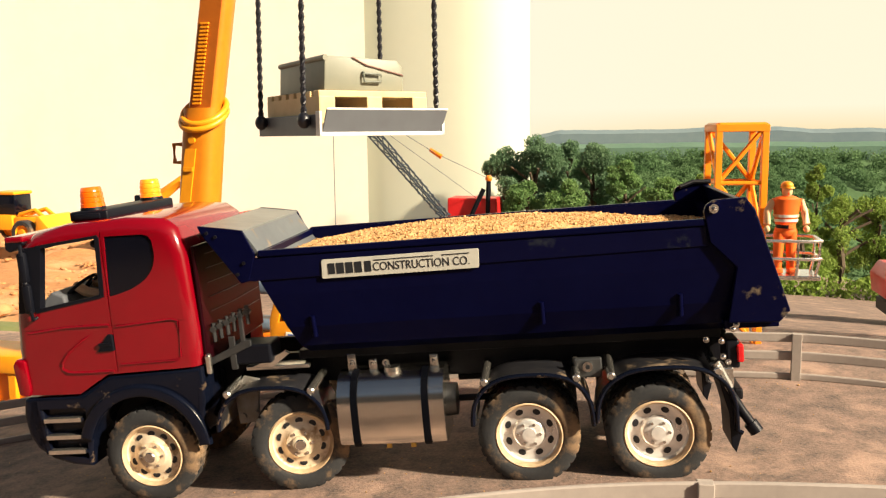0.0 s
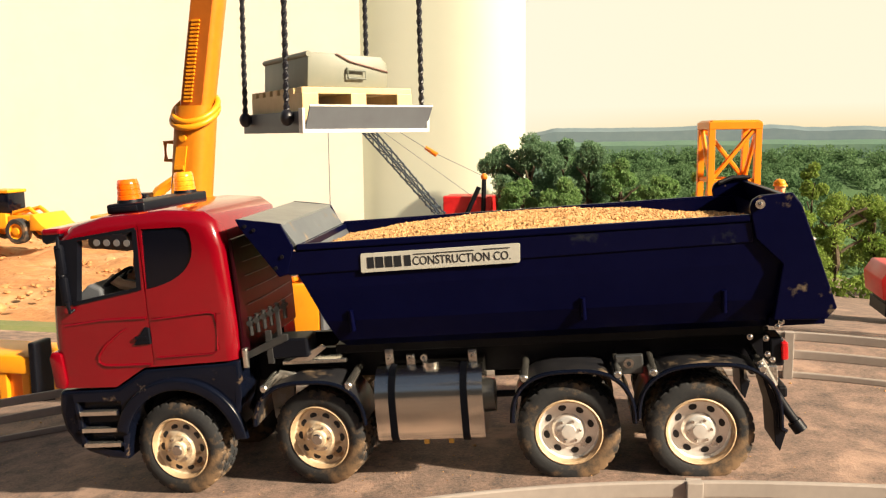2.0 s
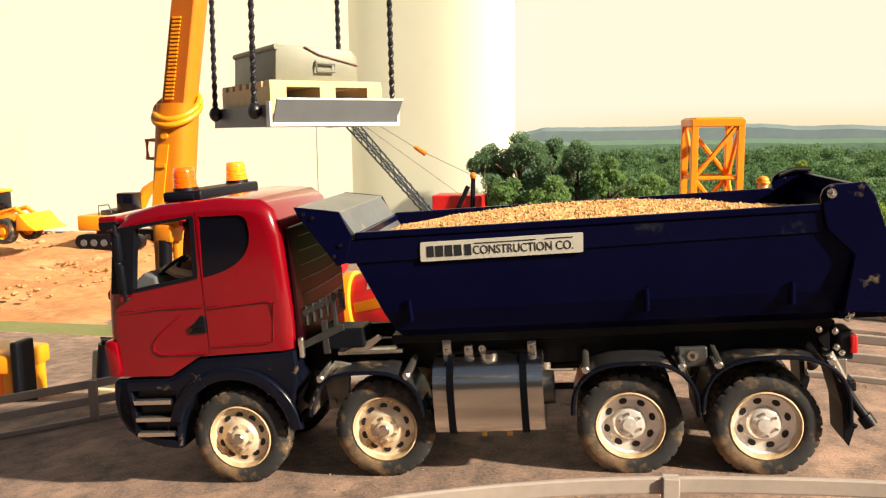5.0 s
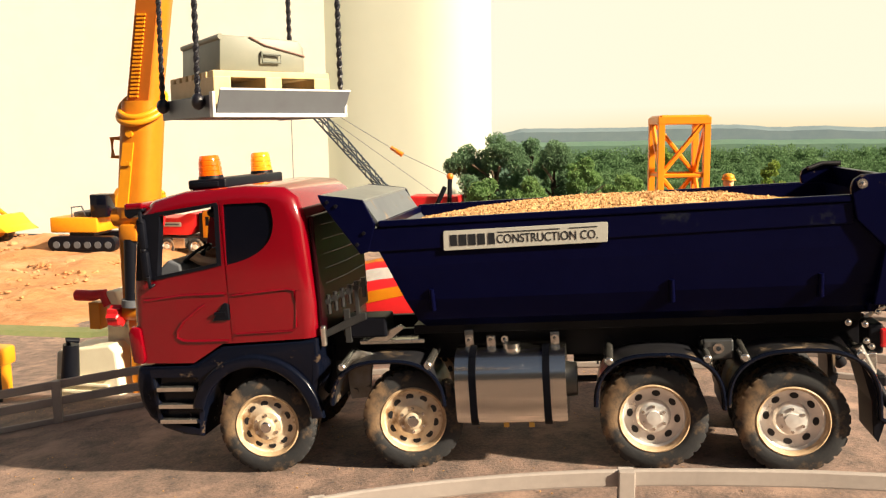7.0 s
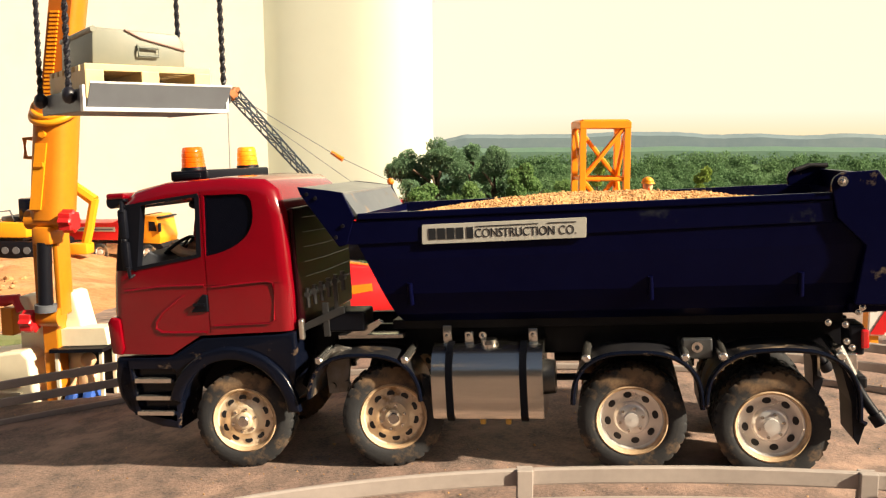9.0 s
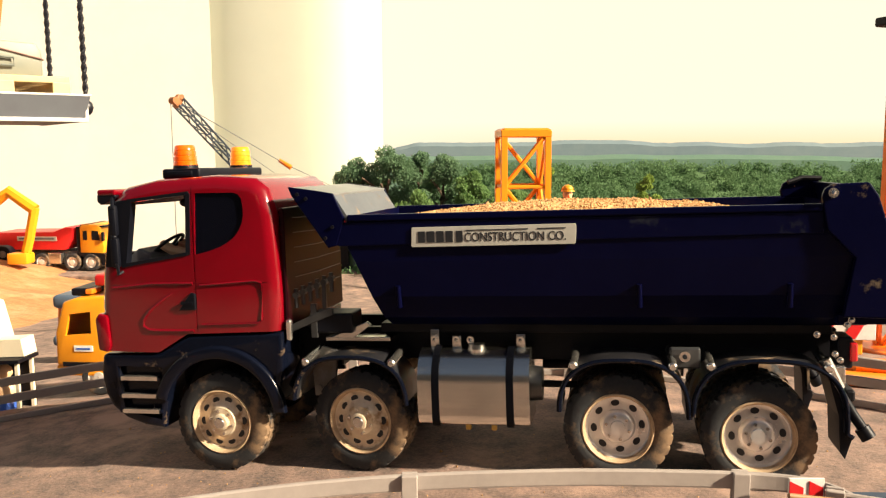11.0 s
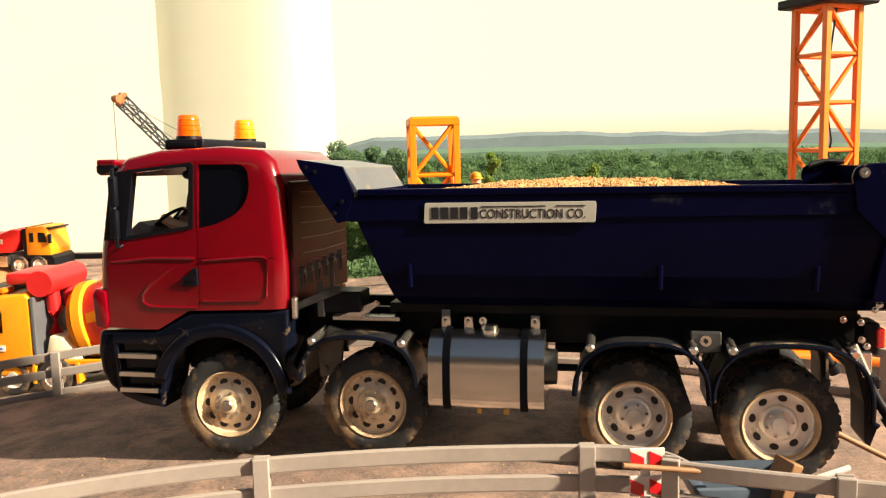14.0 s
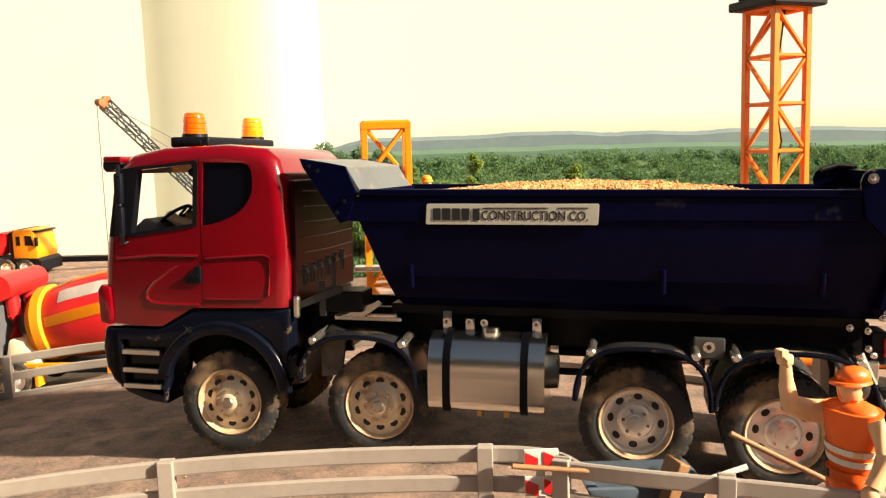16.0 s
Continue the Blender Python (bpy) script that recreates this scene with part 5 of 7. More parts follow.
# ---- telescopic crane with its outrigger ----
def boom_crane():
    x0, y0 = -0.716, 0.283
    gz = ground_z(x0, y0)
    c = tagged(empty("telescopic_crane"), "orange-yellow telescopic toy crane mast with red knobs", "crane")
    lean = 0.168
    def ax(z):
        return x0 + (z - gz) * 0.045 if z < 0.19 else x0 - 0.009 + (0.19 - gz) * 0.045 + (z - 0.19) * lean
    # foot post
    b = BM()
    bx(b, ax(0) - 0.0115, ax(0) + 0.0115, y0 - 0.012, y0 + 0.012, gz - 0.01, 0.045, 0.002)
    part("foot_post", b, CRANEY, c)
    b = BM()
    cyl(b, (ax(0.05) - 0.016, y0 - 0.01, 0.048), (ax(0.05) + 0.016, y0 - 0.01, 0.048), 0.0135, None, 20)
    part("lower_pivot", b, CRANEY, c, smooth=True)
    for x, z in ((ax(0.05) - 0.026, 0.043), (ax(0.18) + 0.036, 0.184)):
        b = BM()
        n = 32
        rows = [[b.verts.new((x + dx, y0 - 0.02 + rr * (1 + 0.12 * math.cos(8 * i * math.tau / n)) * math.cos(i * math.tau / n), z + rr * (1 + 0.12 * math.cos(8 * i * math.tau / n)) * math.sin(i * math.tau / n))) for i in range(n)] for dx, rr in ((-0.010, 0.012), (-0.008, 0.0145), (0.008, 0.0145), (0.010, 0.012))]
        for p, q in zip(rows, rows[1:]):
            for i in range(n):
                b.faces.new((p[i], p[(i + 1) % n], q[(i + 1) % n], q[i]))
        b.faces.new(rows[0])
        b.faces.new(rows[-1])
        part("knob", b, REDP, c, "fluted red knob", smooth=True)
    b = BM()
    cyl(b, (ax(0.06), y0 - 0.022, 0.062), (ax(0.15), y0 - 0.022, 0.155), 0.0095, None, 20)
    part("ram", b, VINYL, c, "black hydraulic ram", smooth=True)
    b = BM()
    cyl(b, (ax(0.06), y0 - 0.022, 0.058), (ax(0.07), y0 - 0.022, 0.068), 0.0145, None, 20)
    part("ram_collar", b, GREYP, c, smooth=True)
    b = BM()
    for s in (-1, 1):
        bx(b, -0.004, 0.004, -0.012, 0.02, 0.05, 0.2, 0.002, 2, Matrix.Translation((ax(0.1) + s * 0.015 - 0.004, y0, 0)))
    cyl(b, (ax(0.185) - 0.03, y0 - 0.01, 0.185), (ax(0.185) + 0.03, y0 - 0.01, 0.185), 0.014, None, 16)
    bx(b, ax(0.16) - 0.013, ax(0.16) + 0.013, y0 - 0.03, y0, 0.152, 0.176, 0.003)
    part("upper_pivot", b, CRANEY, c, smooth=True)
    # outer boom, leaning a little
    def section(za, zb, w, d, name, material, yoff=0):
        b = BM()
        n = 14
        ring = []
        for k in range(n):
            a = k * math.tau / n
            ring.append((w * math.copysign(abs(math.cos(a)) ** 0.6, math.cos(a)), d * math.copysign(abs(math.sin(a)) ** 0.6, math.sin(a))))
        va = [b.verts.new((ax(za) + p, y0 + yoff + q, za)) for p, q in ring]
        vb = [b.verts.new((ax(zb) + p, y0 + yoff + q, zb)) for p, q in ring]
        b.faces.new(va)
        b.faces.new(vb)
        for k in range(n):
            b.faces.new((va[k], va[(k + 1) % n], vb[(k + 1) % n], vb[k]))
        return part(name, b, material, c, smooth=True)
    section(0.185, 0.347, 0.0265, 0.026, "outer_boom", CRANEY)
    section(0.33, 1.0, 0.0225, 0.020, "inner_boom", CRANEY, 0.004)
    for z, r in ((0.340, 0.0325), (0.348, 0.031)):
        b = BM()
        ring = [(ax(z) + r * math.cos(t), y0 - 0.002 + r * 0.92 * math.sin(t), z - 0.004 + 0.020 * math.sin(t)) for t in [k * math.tau / 28 for k in range(29)]]
        tube(b, ring, 0.0045, 10)
        part("boom_ring", b, YELLOW, c, "bright ring at the boom joint", smooth=True)
    # flat strip coloured darker for the shade of the recess, and the rack
    b = BM()
    prism(b, [(ax(0.335) - 0.014, 0.335), (ax(0.335) + 0.018, 0.335), (ax(0.95) + 0.018, 0.95), (ax(0.95) - 0.014, 0.95)], y0 - 0.0185, y0 - 0.0165)
    part("recess", b, mat("shaded_recess_orange", (0.42, 0.11, 0.008), (0.36, 0.09, 0.007), 0.45, scale=70), c, "flat orange strip darkened for the recess shade")
    b = BM()
    for k in range(22):
        z = 0.352 + k * 0.0052
        bx(b, ax(z) - 0.009, ax(z) + 0.003, y0 - 0.0215, y0 - 0.018, z, z + 0.0028)
    part("rack", b, YELLOW, c, "toothed rack")
    b = BM()
    prism(b, [(ax(0.2) - 0.009, 0.20), (ax(0.2) + 0.007, 0.20), (ax(0.29) + 0.007, 0.29), (ax(0.29) - 0.009, 0.29)], y0 - 0.0285, y0 - 0.024)
    cyl(b, (ax(0.3), y0 - 0.03, 0.302), (ax(0.3), y0 - 0.02, 0.302), 0.005, None, 12)
    bx(b, ax(0.262) - 0.008, ax(0.262) + 0.006, y0 - 0.031, y0 - 0.026, 0.258, 0.264)
    part("front_rib", b, YELLOW, c, smooth=True)
    b = BM()
    tube(b, [(ax(0.27) - 0.024, y0, 0.270), (ax(0.27) - 0.040, y0, 0.270), (ax(0.27) - 0.040, y0, 0.296), (ax(0.27) - 0.024, y0, 0.296)], 0.0035, 6)
    part("side_bracket", b, CRANEY, c)
    # cream outrigger carriage
    o = tagged(empty("outrigger_base"), "cream plastic crane carriage standing behind the fence", "crane base")
    b = BM()
    xl = -0.772
    prism(b, [(xl - 0.006, gz + 0.005), (xl + 0.086, gz), (xl + 0.096, 0.02), (xl + 0.082, 0.078), (xl + 0.07, 0.08), (xl + 0.06, 0.03), (xl + 0.03, 0.02), (xl + 0.012, 0.072), (xl - 0.002, 0.072)], 0.296, 0.335, 0.003)
    part("carriage", b, CREAM, o, "cream moulded carriage")
    gl = ground_z(-0.83, 0.31)
    b = BM()
    prism(b, [(-0.845, gl - 0.004), (-0.735, gz - 0.004), (-0.74, -0.01), (-0.75, 0.0), (-0.835, -0.012)], 0.258, 0.33, 0.003)
    for k in range(4):
        bx(b, -0.835, -0.752, 0.254, 0.260, gl + 0.012 + 0.011 * k, gl + 0.016 + 0.011 * k, 0.0008)
    part("leg_box", b, CREAM, o, "ribbed cream leg box")
    b = BM()
    cyl(b, (-0.808, 0.248, -0.048), (-0.803, 0.248, 0.002), 0.013, 0.011, 16)
    tube(b, [(-0.806, 0.248, -0.004), (-0.800, 0.236, 0.012), (-0.79, 0.248, 0.008)], 0.004, 8)
    part("lamp_pod", b, VINYL, o, "black cylinder fitting", smooth=True)
    b = BM()
    tube(b, [(-0.825, 0.30, 0.064), (-0.797, 0.30, 0.064), (-0.780, 0.30, 0.067), (-0.772, 0.30, 0.05)], 0.0085, 10)
    part("crank", b, REDP, o, "red crank handle", smooth=True)
    b = BM()
    bx(b, -0.800, -0.782, 0.29, 0.31, 0.015, 0.055, 0.001)
    part("crank_block", b, CRANEY, o)
    # small glazed control cabin with a seated doll
    cx = -0.67
    k = tagged(empty("control_cabin"), "small cream cabin with black edging beside the crane", "cabin")
    g2 = ground_z(cx, 0.29)
    for x in (cx - 0.033, cx + 0.033):
        for y in (0.27, 0.305):
            b = BM()
            bx(b, x - 0.0025, x + 0.0025, y - 0.0025, y + 0.0025, g2 - 0.005, 0.0, 0.0005)
            part("cabin_post", b, CREAM, k)
    b = BM()
    prism(b, [(cx - 0.04, -0.002), (cx + 0.04, 0.002), (cx + 0.04, 0.007), (cx - 0.04, 0.003)], 0.262, 0.312)
    bx(b, cx - 0.034, cx + 0.034, 0.306, 0.311, g2, 0.0)
    part("cabin_edging", b, VINYL, k, "black roof edging")
    b = BM()
    prism(b, [(cx - 0.038, 0.004), (cx + 0.038, 0.008), (cx + 0.034, 0.032), (cx - 0.042, 0.028)], 0.28, 0.312)
    part("cabin_roof", b, CREAM, k)
    b = BM()
    ball(b, (cx + 0.004, 0.288, -0.045), 0.016, 2, (1.1, 0.9, 1.3))
    ball(b, (cx + 0.004, 0.286, -0.016), 0.011, 2)
    tube(b, [(cx - 0.01, 0.286, -0.04), (cx - 0.018, 0.276, -0.055), (cx + 0.006, 0.27, -0.055)], 0.005, 8)
    tagged(part("seated_doll", b, SKIN, smooth=True), "plain seated toy figure in the cabin", "toy figure")
    b = BM()
    tube(b, [(cx - 0.008, 0.288, -0.066), (cx - 0.014, 0.268, -0.062), (cx - 0.014, 0.266, g2)], 0.009, 8)
    tube(b, [(cx + 0.014, 0.288, -0.066), (cx + 0.012, 0.268, -0.062), (cx + 0.012, 0.266, g2)], 0.009, 8)
    tagged(part("blue_trousers", b, BLUE, smooth=True), "blue trousers of the seated toy figure", "toy figure")


boom_crane()


# ---- toy vehicles behind the fence ----
def toy_wheel(parent, x, y, z, r, w, material=None):
    b = BM()
    k = r / 44
    lathe(b, [(27 * k, -w), (31 * k, -w * 1.06), (40 * k, -w), (44 * k, -w * 0.7), (44 * k, w * 0.7), (40 * k, w), (27 * k, w)], 24, closed=True)
    ob = part("wheel", b, TYRE, parent, "", smooth=True, at=pose(x, y, z))
    b = BM()
    lathe(b, [(27.4 * k, w * 0.8), (27.4 * k, -w * 0.9), (24 * k, -w * 0.5), (14 * k, -w * 0.6), (12 * k, -w * 1.05), (0.001, -w * 1.1)], 20)
    part("hub", b, material or ALLOY, ob, "", smooth=True)
    return ob


def mixer():
    gx, gy = -0.60, 0.42
    gz = ground_z(gx, gy)
    m = tagged(empty("concrete_mixer_truck", pose(gx, gy, gz)), "yellow toy concrete mixer truck with red and yellow drum", "mixer truck")
    r = 0.029
    for x in (0.0, 0.067, 0.25, 0.32):
        for y in (0.012, 0.13):
            toy_wheel(m, x, y, r, r, 0.011)
    z0 = 0.046
    outer = prism(BM(), [(-0.066, z0), (0.036, z0), (0.036, 0.150), (0.030, 0.158), (-0.035, 0.152), (-0.052, 0.146), (-0.066, 0.098)], 0.0, 0.14, 0.004, 3)
    cut1 = prism(BM(), [(-0.058, 0.052), (0.028, 0.052), (0.028, 0.146), (-0.036, 0.143), (-0.058, 0.098)], 0.006, 0.134)
    cut2 = prism(BM(), [(-0.050, 0.094), (-0.008, 0.098), (-0.008, 0.132), (-0.042, 0.128)], -0.02, 0.16)
    part("cab", carve(outer, [cut1, cut2]), YELLOW, m, "yellow cab", smooth=True)
    b = BM()
    bx(b, -0.068, 0.036, 0.002, 0.138, 0.030, 0.047, 0.003)
    part("bumper", b, YELLOW, m)
    b = BM()
    bx(b, -0.055, 0.034, -0.002, 0.0, 0.046, 0.053)
    bx(b, -0.050, -0.020, 0.03, 0.11, 0.060, 0.085)
    part("sill", b, VINYL, m)
    b = BM()
    bx(b, -0.036, -0.006, -0.0015, 0.0, 0.070, 0.079)
    part("door_badge", b, WHITE, m, "white door badge with plain blue bars")
    b = BM()
    bx(b, -0.032, -0.010, -0.0022, -0.001, 0.073, 0.0755)
    part("badge_bar", b, BLUE, m)
    b = BM()
    bx(b, -0.048, -0.018, 0.02, 0.11, 0.153, 0.165, 0.003)
    part("roof_lamp", b, VINYL, m, "dark roof lamp with amber end")
    b = BM()
    bx(b, -0.024, -0.012, 0.018, 0.05, 0.156, 0.164, 0.002)
    part("lamp_lens", b, ORANGE, m)
    b = BM()
    bx(b, 0.036, 0.043, 0.0, 0.13, 0.048, 0.152, 0.002)
    part("exhaust_pipe", b, GREYP, m)
    b = BM()
    ball(b, (-0.020, 0.05, 0.098), 0.015, 2, (0.9, 0.9, 1.4))
    ball(b, (-0.020, 0.05, 0.123), 0.009, 2)
    part("driver_doll", b, SKIN, m, "plain toy driver", smooth=True)
    b = BM()
    bx(b, -0.03, 0.38, 0.035, 0.105, 0.03, 0.048, 0.002)
    part("chassis", b, VINYL, m)
    b = BM()
    bx(b, -0.012, 0.05, 0.025, 0.12, 0.168, 0.186, 0.004)
    cyl(b, (0.052, 0.005, 0.172), (0.052, 0.12, 0.172), 0.020, None, 24)
    tube(b, [(0.052, 0.04, 0.158), (0.055, 0.04, 0.125), (0.054, 0.04, 0.09)], 0.011, 10)
    tube(b, [(0.052, 0.09, 0.158), (0.055, 0.09, 0.125), (0.054, 0.09, 0.09)], 0.011, 10)
    part("water_tank", b, REDP, m, "red water tank and bracket", smooth=True)
    b = BM()
    prism(b, [(0.046, 0.052), (0.098, 0.048), (0.078, 0.088), (0.055, 0.09)], 0.015, 0.06, 0.004)
    part("drum_cradle", b, CREAM, m, "cream drum cradle", smooth=True)
    b = BM()
    bx(b, 0.045, 0.36, 0.004, 0.012, 0.046, 0.054, 0.002)
    part("side_guard", b, YELLOW, m)
    for x in (0.032, 0.10, 0.215):
        b = BM()
        bx(b, x, x + 0.006, 0.0, 0.02, 0.018, 0.050, 0.001)
        part("stay", b, YELLOW, m)
    # drum, tilted up to the rear
    dm = pose(0.215, 0.072, 0.124, 0, -10, 0) @ Matrix.Rotation(radians(-90), 4, "Z")
    prof = [(0.001, -0.135), (0.030, -0.134), (0.044, -0.126), (0.056, -0.105), (0.064, -0.06), (0.066, -0.01), (0.058, 0.05), (0.040, 0.11), (0.026, 0.14), (0.001, 0.14)]
    b = BM()
    lathe(b, prof, 40)
    drum = part("drum", b, REDP, m, "red mixing drum with yellow stripes", smooth=True, at=dm)
    b = BM()
    lathe(b, [(0.050, -0.128), (0.062, -0.122), (0.062, -0.108), (0.054, -0.104)], 40, closed=True)
    lathe(b, [(0.040, -0.140), (0.050, -0.136), (0.050, -0.130), (0.042, -0.130)], 40, closed=True)
    part("drum_ring", b, YELLOW, drum, "yellow drum ring", smooth=True)

    def rad(y):
        for (r0, y0), (r1, y1) in zip(prof, prof[1:]):
            if y0 <= y <= y1:
                return r0 + (r1 - r0) * (y - y0) / (y1 - y0)
        return 0.03
    for base in (68, 2, 296, 180, 240):
        b = BM()
        rows = []
        for i in range(17):
            y = -0.10 + 0.2 * i / 16
            a0 = radians(base + 10 * i / 16)
            rows.append([b.verts.new(((rad(y) + 0.0008) * math.cos(a0 + radians(j * 5)), y, (rad(y) + 0.0008) * math.sin(a0 + radians(j * 5)))) for j in range(4)])
        for p, q in zip(rows, rows[1:]):
            for j in range(3):
                b.faces.new((p[j], p[j + 1], q[j + 1], q[j]))
        bmesh.ops.solidify(b, geom=b.faces[:], thickness=0.0006)
        part("stripe", b, YELLOW, drum, "yellow stripe", smooth=True)
    b = BM()
    rows = []
    for i in range(9):
        y = -0.075 + 0.11 * i / 8
        a0 = radians(34 + 3 * i / 8)
        rows.append([b.verts.new(((rad(y) + 0.0011) * math.cos(a0 + radians(j * 5)), y, (rad(y) + 0.0011) * math.sin(a0 + radians(j * 5)))) for j in range(5)])
    for p, q in zip(rows, rows[1:]):
        for j in range(4):
            b.faces.new((p[j], p[j + 1], q[j + 1], q[j]))
    bmesh.ops.solidify(b, geom=b.faces[:], thickness=0.0006)
    part("drum_label", b, WHITE, drum, "white label strip", smooth=True)


mixer()


def far_road():
    b = BM()
    prism(b, [(-2.75, -0.42), (-2.5, -0.272), (-1.62, -0.273), (-1.35, -0.42)], 2.80, 3.46, 0.004)
    tagged(part("embankment", b, ROAD), "low grey asphalt embankment under the far dump truck", "embankment", kind="structure")


far_road()


def red_dumper():
    x0, y0 = -1.932, 2.96
    gz = ground_z(x0, y0)
    k = 2.35
    m = tagged(empty("toy_dump_truck", pose(x0, y0, -0.272)), "red-bedded toy dump truck with yellow-orange cab on the far road", "dump truck")
    def q(v):
        return v * k * MM
    R2 = 17.5
    for x in (0, -39, -103, -142, -178):
        for y in (5, 75):
            toy_wheel(m, q(x), q(y), q(R2), q(R2), q(8))
    b = BM()
    prism(b, [(q(-22), q(34)), (q(24), q(34)), (q(27), q(48)), (q(24), q(62)), (q(20), q(86)), (q(14), q(92)), (q(-18), q(93)), (q(-22), q(86))], 0, q(80), q(1.6))
    part("cab", b, YELLOW, m, "yellow-orange cab", smooth=True)
    b = BM()
    prism(b, [(q(3), q(62)), (q(19.5), q(61)), (q(16), q(80)), (q(3), q(81))], q(-1), q(4))
    prism(b, [(q(-7), q(62)), (q(-15), q(62)), (q(-15), q(80)), (q(-7), q(80))], q(-1), q(4))
    bx(b, q(25), q(29), q(-6), q(2), q(60), q(78), q(1))
    bx(b, q(17), q(28), q(4), q(76), q(87), q(90), q(1))
    prism(b, [(q(-24), q(30)), (q(20), q(28)), (q(22), q(12)), (q(32), q(10)), (q(32), q(30)), (q(26), q(36)), (q(-24), q(37))], q(-1.5), q(82))
    prism(b, [(q(-30), q(30)), (q(-22), q(30)), (q(-22), q(92)), (q(-6), q(94)), (q(-6), q(90)), (q(-30), q(88))], q(2), q(78))
    part("cab_trim", b, VINYL, m, "dark cab trim and bumper")
    b = BM()
    bx(b, q(-190), q(-20), q(14), q(66), q(28), q(38))
    part("chassis", b, GREYP, m)
    b = BM()
    prism(b, [(q(-195), q(42)), (q(-52), q(42)), (q(-38), q(62)), (q(-34), q(86)), (q(-50), q(88)), (q(-75), q(78)), (q(-200), q(76))], q(-3), q(83), q(2))
    bed = part("tipper_bed", b, REDP, m, "red tipper bed", smooth=True)
    b = BM()
    bx(b, q(-150), q(-68), q(-4.5), q(-3), q(60), q(69))
    part("name_strip", b, LABEL, bed, "pale strip with illegible bars")
    b = BM()
    bx(b, q(-146), q(-72), q(-5.2), q(-4.2), q(63), q(66))
    part("name_bar", b, GREYP, bed)
    b = BM()
    bx(b, q(-90), q(-62), q(-2), q(12), q(14), q(36), q(2))
    part("fuel_tank", b, STEEL, m)


red_dumper()


def excavator():
    m = tagged(empty("excavator", pose(-2.43, 2.62, -0.212, 0, 0, 4)), "orange toy crawler excavator standing on the dirt heap", "excavator")
    for y in (-0.02, 0.20):
        b = BM()
        pts = arc(-0.10, 0.035, 0.035, 90, 270, 8) + arc(0.16, 0.035, 0.035, -90, 90, 8)
        prism(b, pts, y, y + 0.05, 0.003)
        tr = part("crawler_track", b, VINYL, m, "black crawler track", smooth=True)
        for k in range(6):
            b = BM()
            cyl(b, (-0.09 + 0.05 * k, y - 0.004, 0.032), (-0.09 + 0.05 * k, y + 0.01, 0.032), 0.016, None, 14)
            part("roller", b, GREYP, tr, "", smooth=True)
    b = BM()
    bx(b, -0.13, 0.10, 0.0, 0.23, 0.085, 0.155, 0.008)
    part("house", b, YELLOW, m, "orange machine house", smooth=True)
    b = BM()
    bx(b, -0.06, 0.06, 0.04, 0.2, 0.068, 0.088)
    bx(b, -0.03, 0.05, 0.03, 0.2, 0.155, 0.178, 0.006)
    tube(b, [(-0.03, 0.02, 0.155), (-0.03, 0.02, 0.20), (0.02, 0.02, 0.205), (0.04, 0.02, 0.155)], 0.004, 6)
    part("engine_cover", b, GREYP, m, "dark engine cover and rail", smooth=True)
    b = BM()
    bx(b, 0.07, 0.15, 0.0, 0.09, 0.155, 0.26, 0.008)
    part("cab", b, GLASSY, m, "dark glazed cab", smooth=True)
    b = BM()
    tube(b, [(0.10, 0.12, 0.15), (0.16, 0.12, 0.26), (0.25, 0.12, 0.32), (0.36, 0.12, 0.24)], 0.028, 8)
    part("boom", b, YELLOW, m, "orange digging boom", smooth=True)
    b = BM()
    tube(b, [(0.36, 0.12, 0.25), (0.33, 0.12, 0.12), (0.31, 0.12, 0.05)], 0.022, 8)
    bx(b, 0.24, 0.33, 0.08, 0.16, 0.0, 0.05, 0.008)
    part("arm", b, YELLOW, m, "", smooth=True)


excavator()


def loader():
    m = tagged(empty("wheel_loader", pose(-2.78, 2.34, -0.155, 0, 0, 0)), "yellow toy wheel loader on the dirt heap", "wheel loader")
    for x in (0.0, -0.20):
        for y in (0.0, 0.16):
            toy_wheel(m, x + 0.06, y, 0.055, 0.056, 0.022, YELLOW)
    b = BM()
    bx(b, -0.24, -0.02, 0.02, 0.15, 0.06, 0.13, 0.008)
    bx(b, -0.02, 0.10, 0.03, 0.14, 0.06, 0.12, 0.008)
    part("body", b, YELLOW, m, "yellow loader body", smooth=True)
    b = BM()
    bx(b, -0.12, -0.01, 0.03, 0.14, 0.13, 0.22, 0.006)
    part("cab", b, GLASSY, m, "dark glazed cab", smooth=True)
    b = BM()
    bx(b, -0.125, -0.005, 0.025, 0.145, 0.218, 0.232, 0.004)
    part("cab_roof", b, YELLOW, m)
    b = BM()
    for y in (0.05, 0.12):
        tube(b, [(0.0, y, 0.13), (0.08, y, 0.15), (0.15, y, 0.10)], 0.01, 8)
    part("lift_arm", b, YELLOW, m, "", smooth=True)
    b = BM()
    prism(b, [(0.13, 0.06), (0.23, 0.06), (0.19, 0.085), (0.15, 0.13), (0.135, 0.13)], -0.02, 0.19, 0.003)
    part("bucket", b, YELLOW, m, "yellow bucket", smooth=True)


loader()


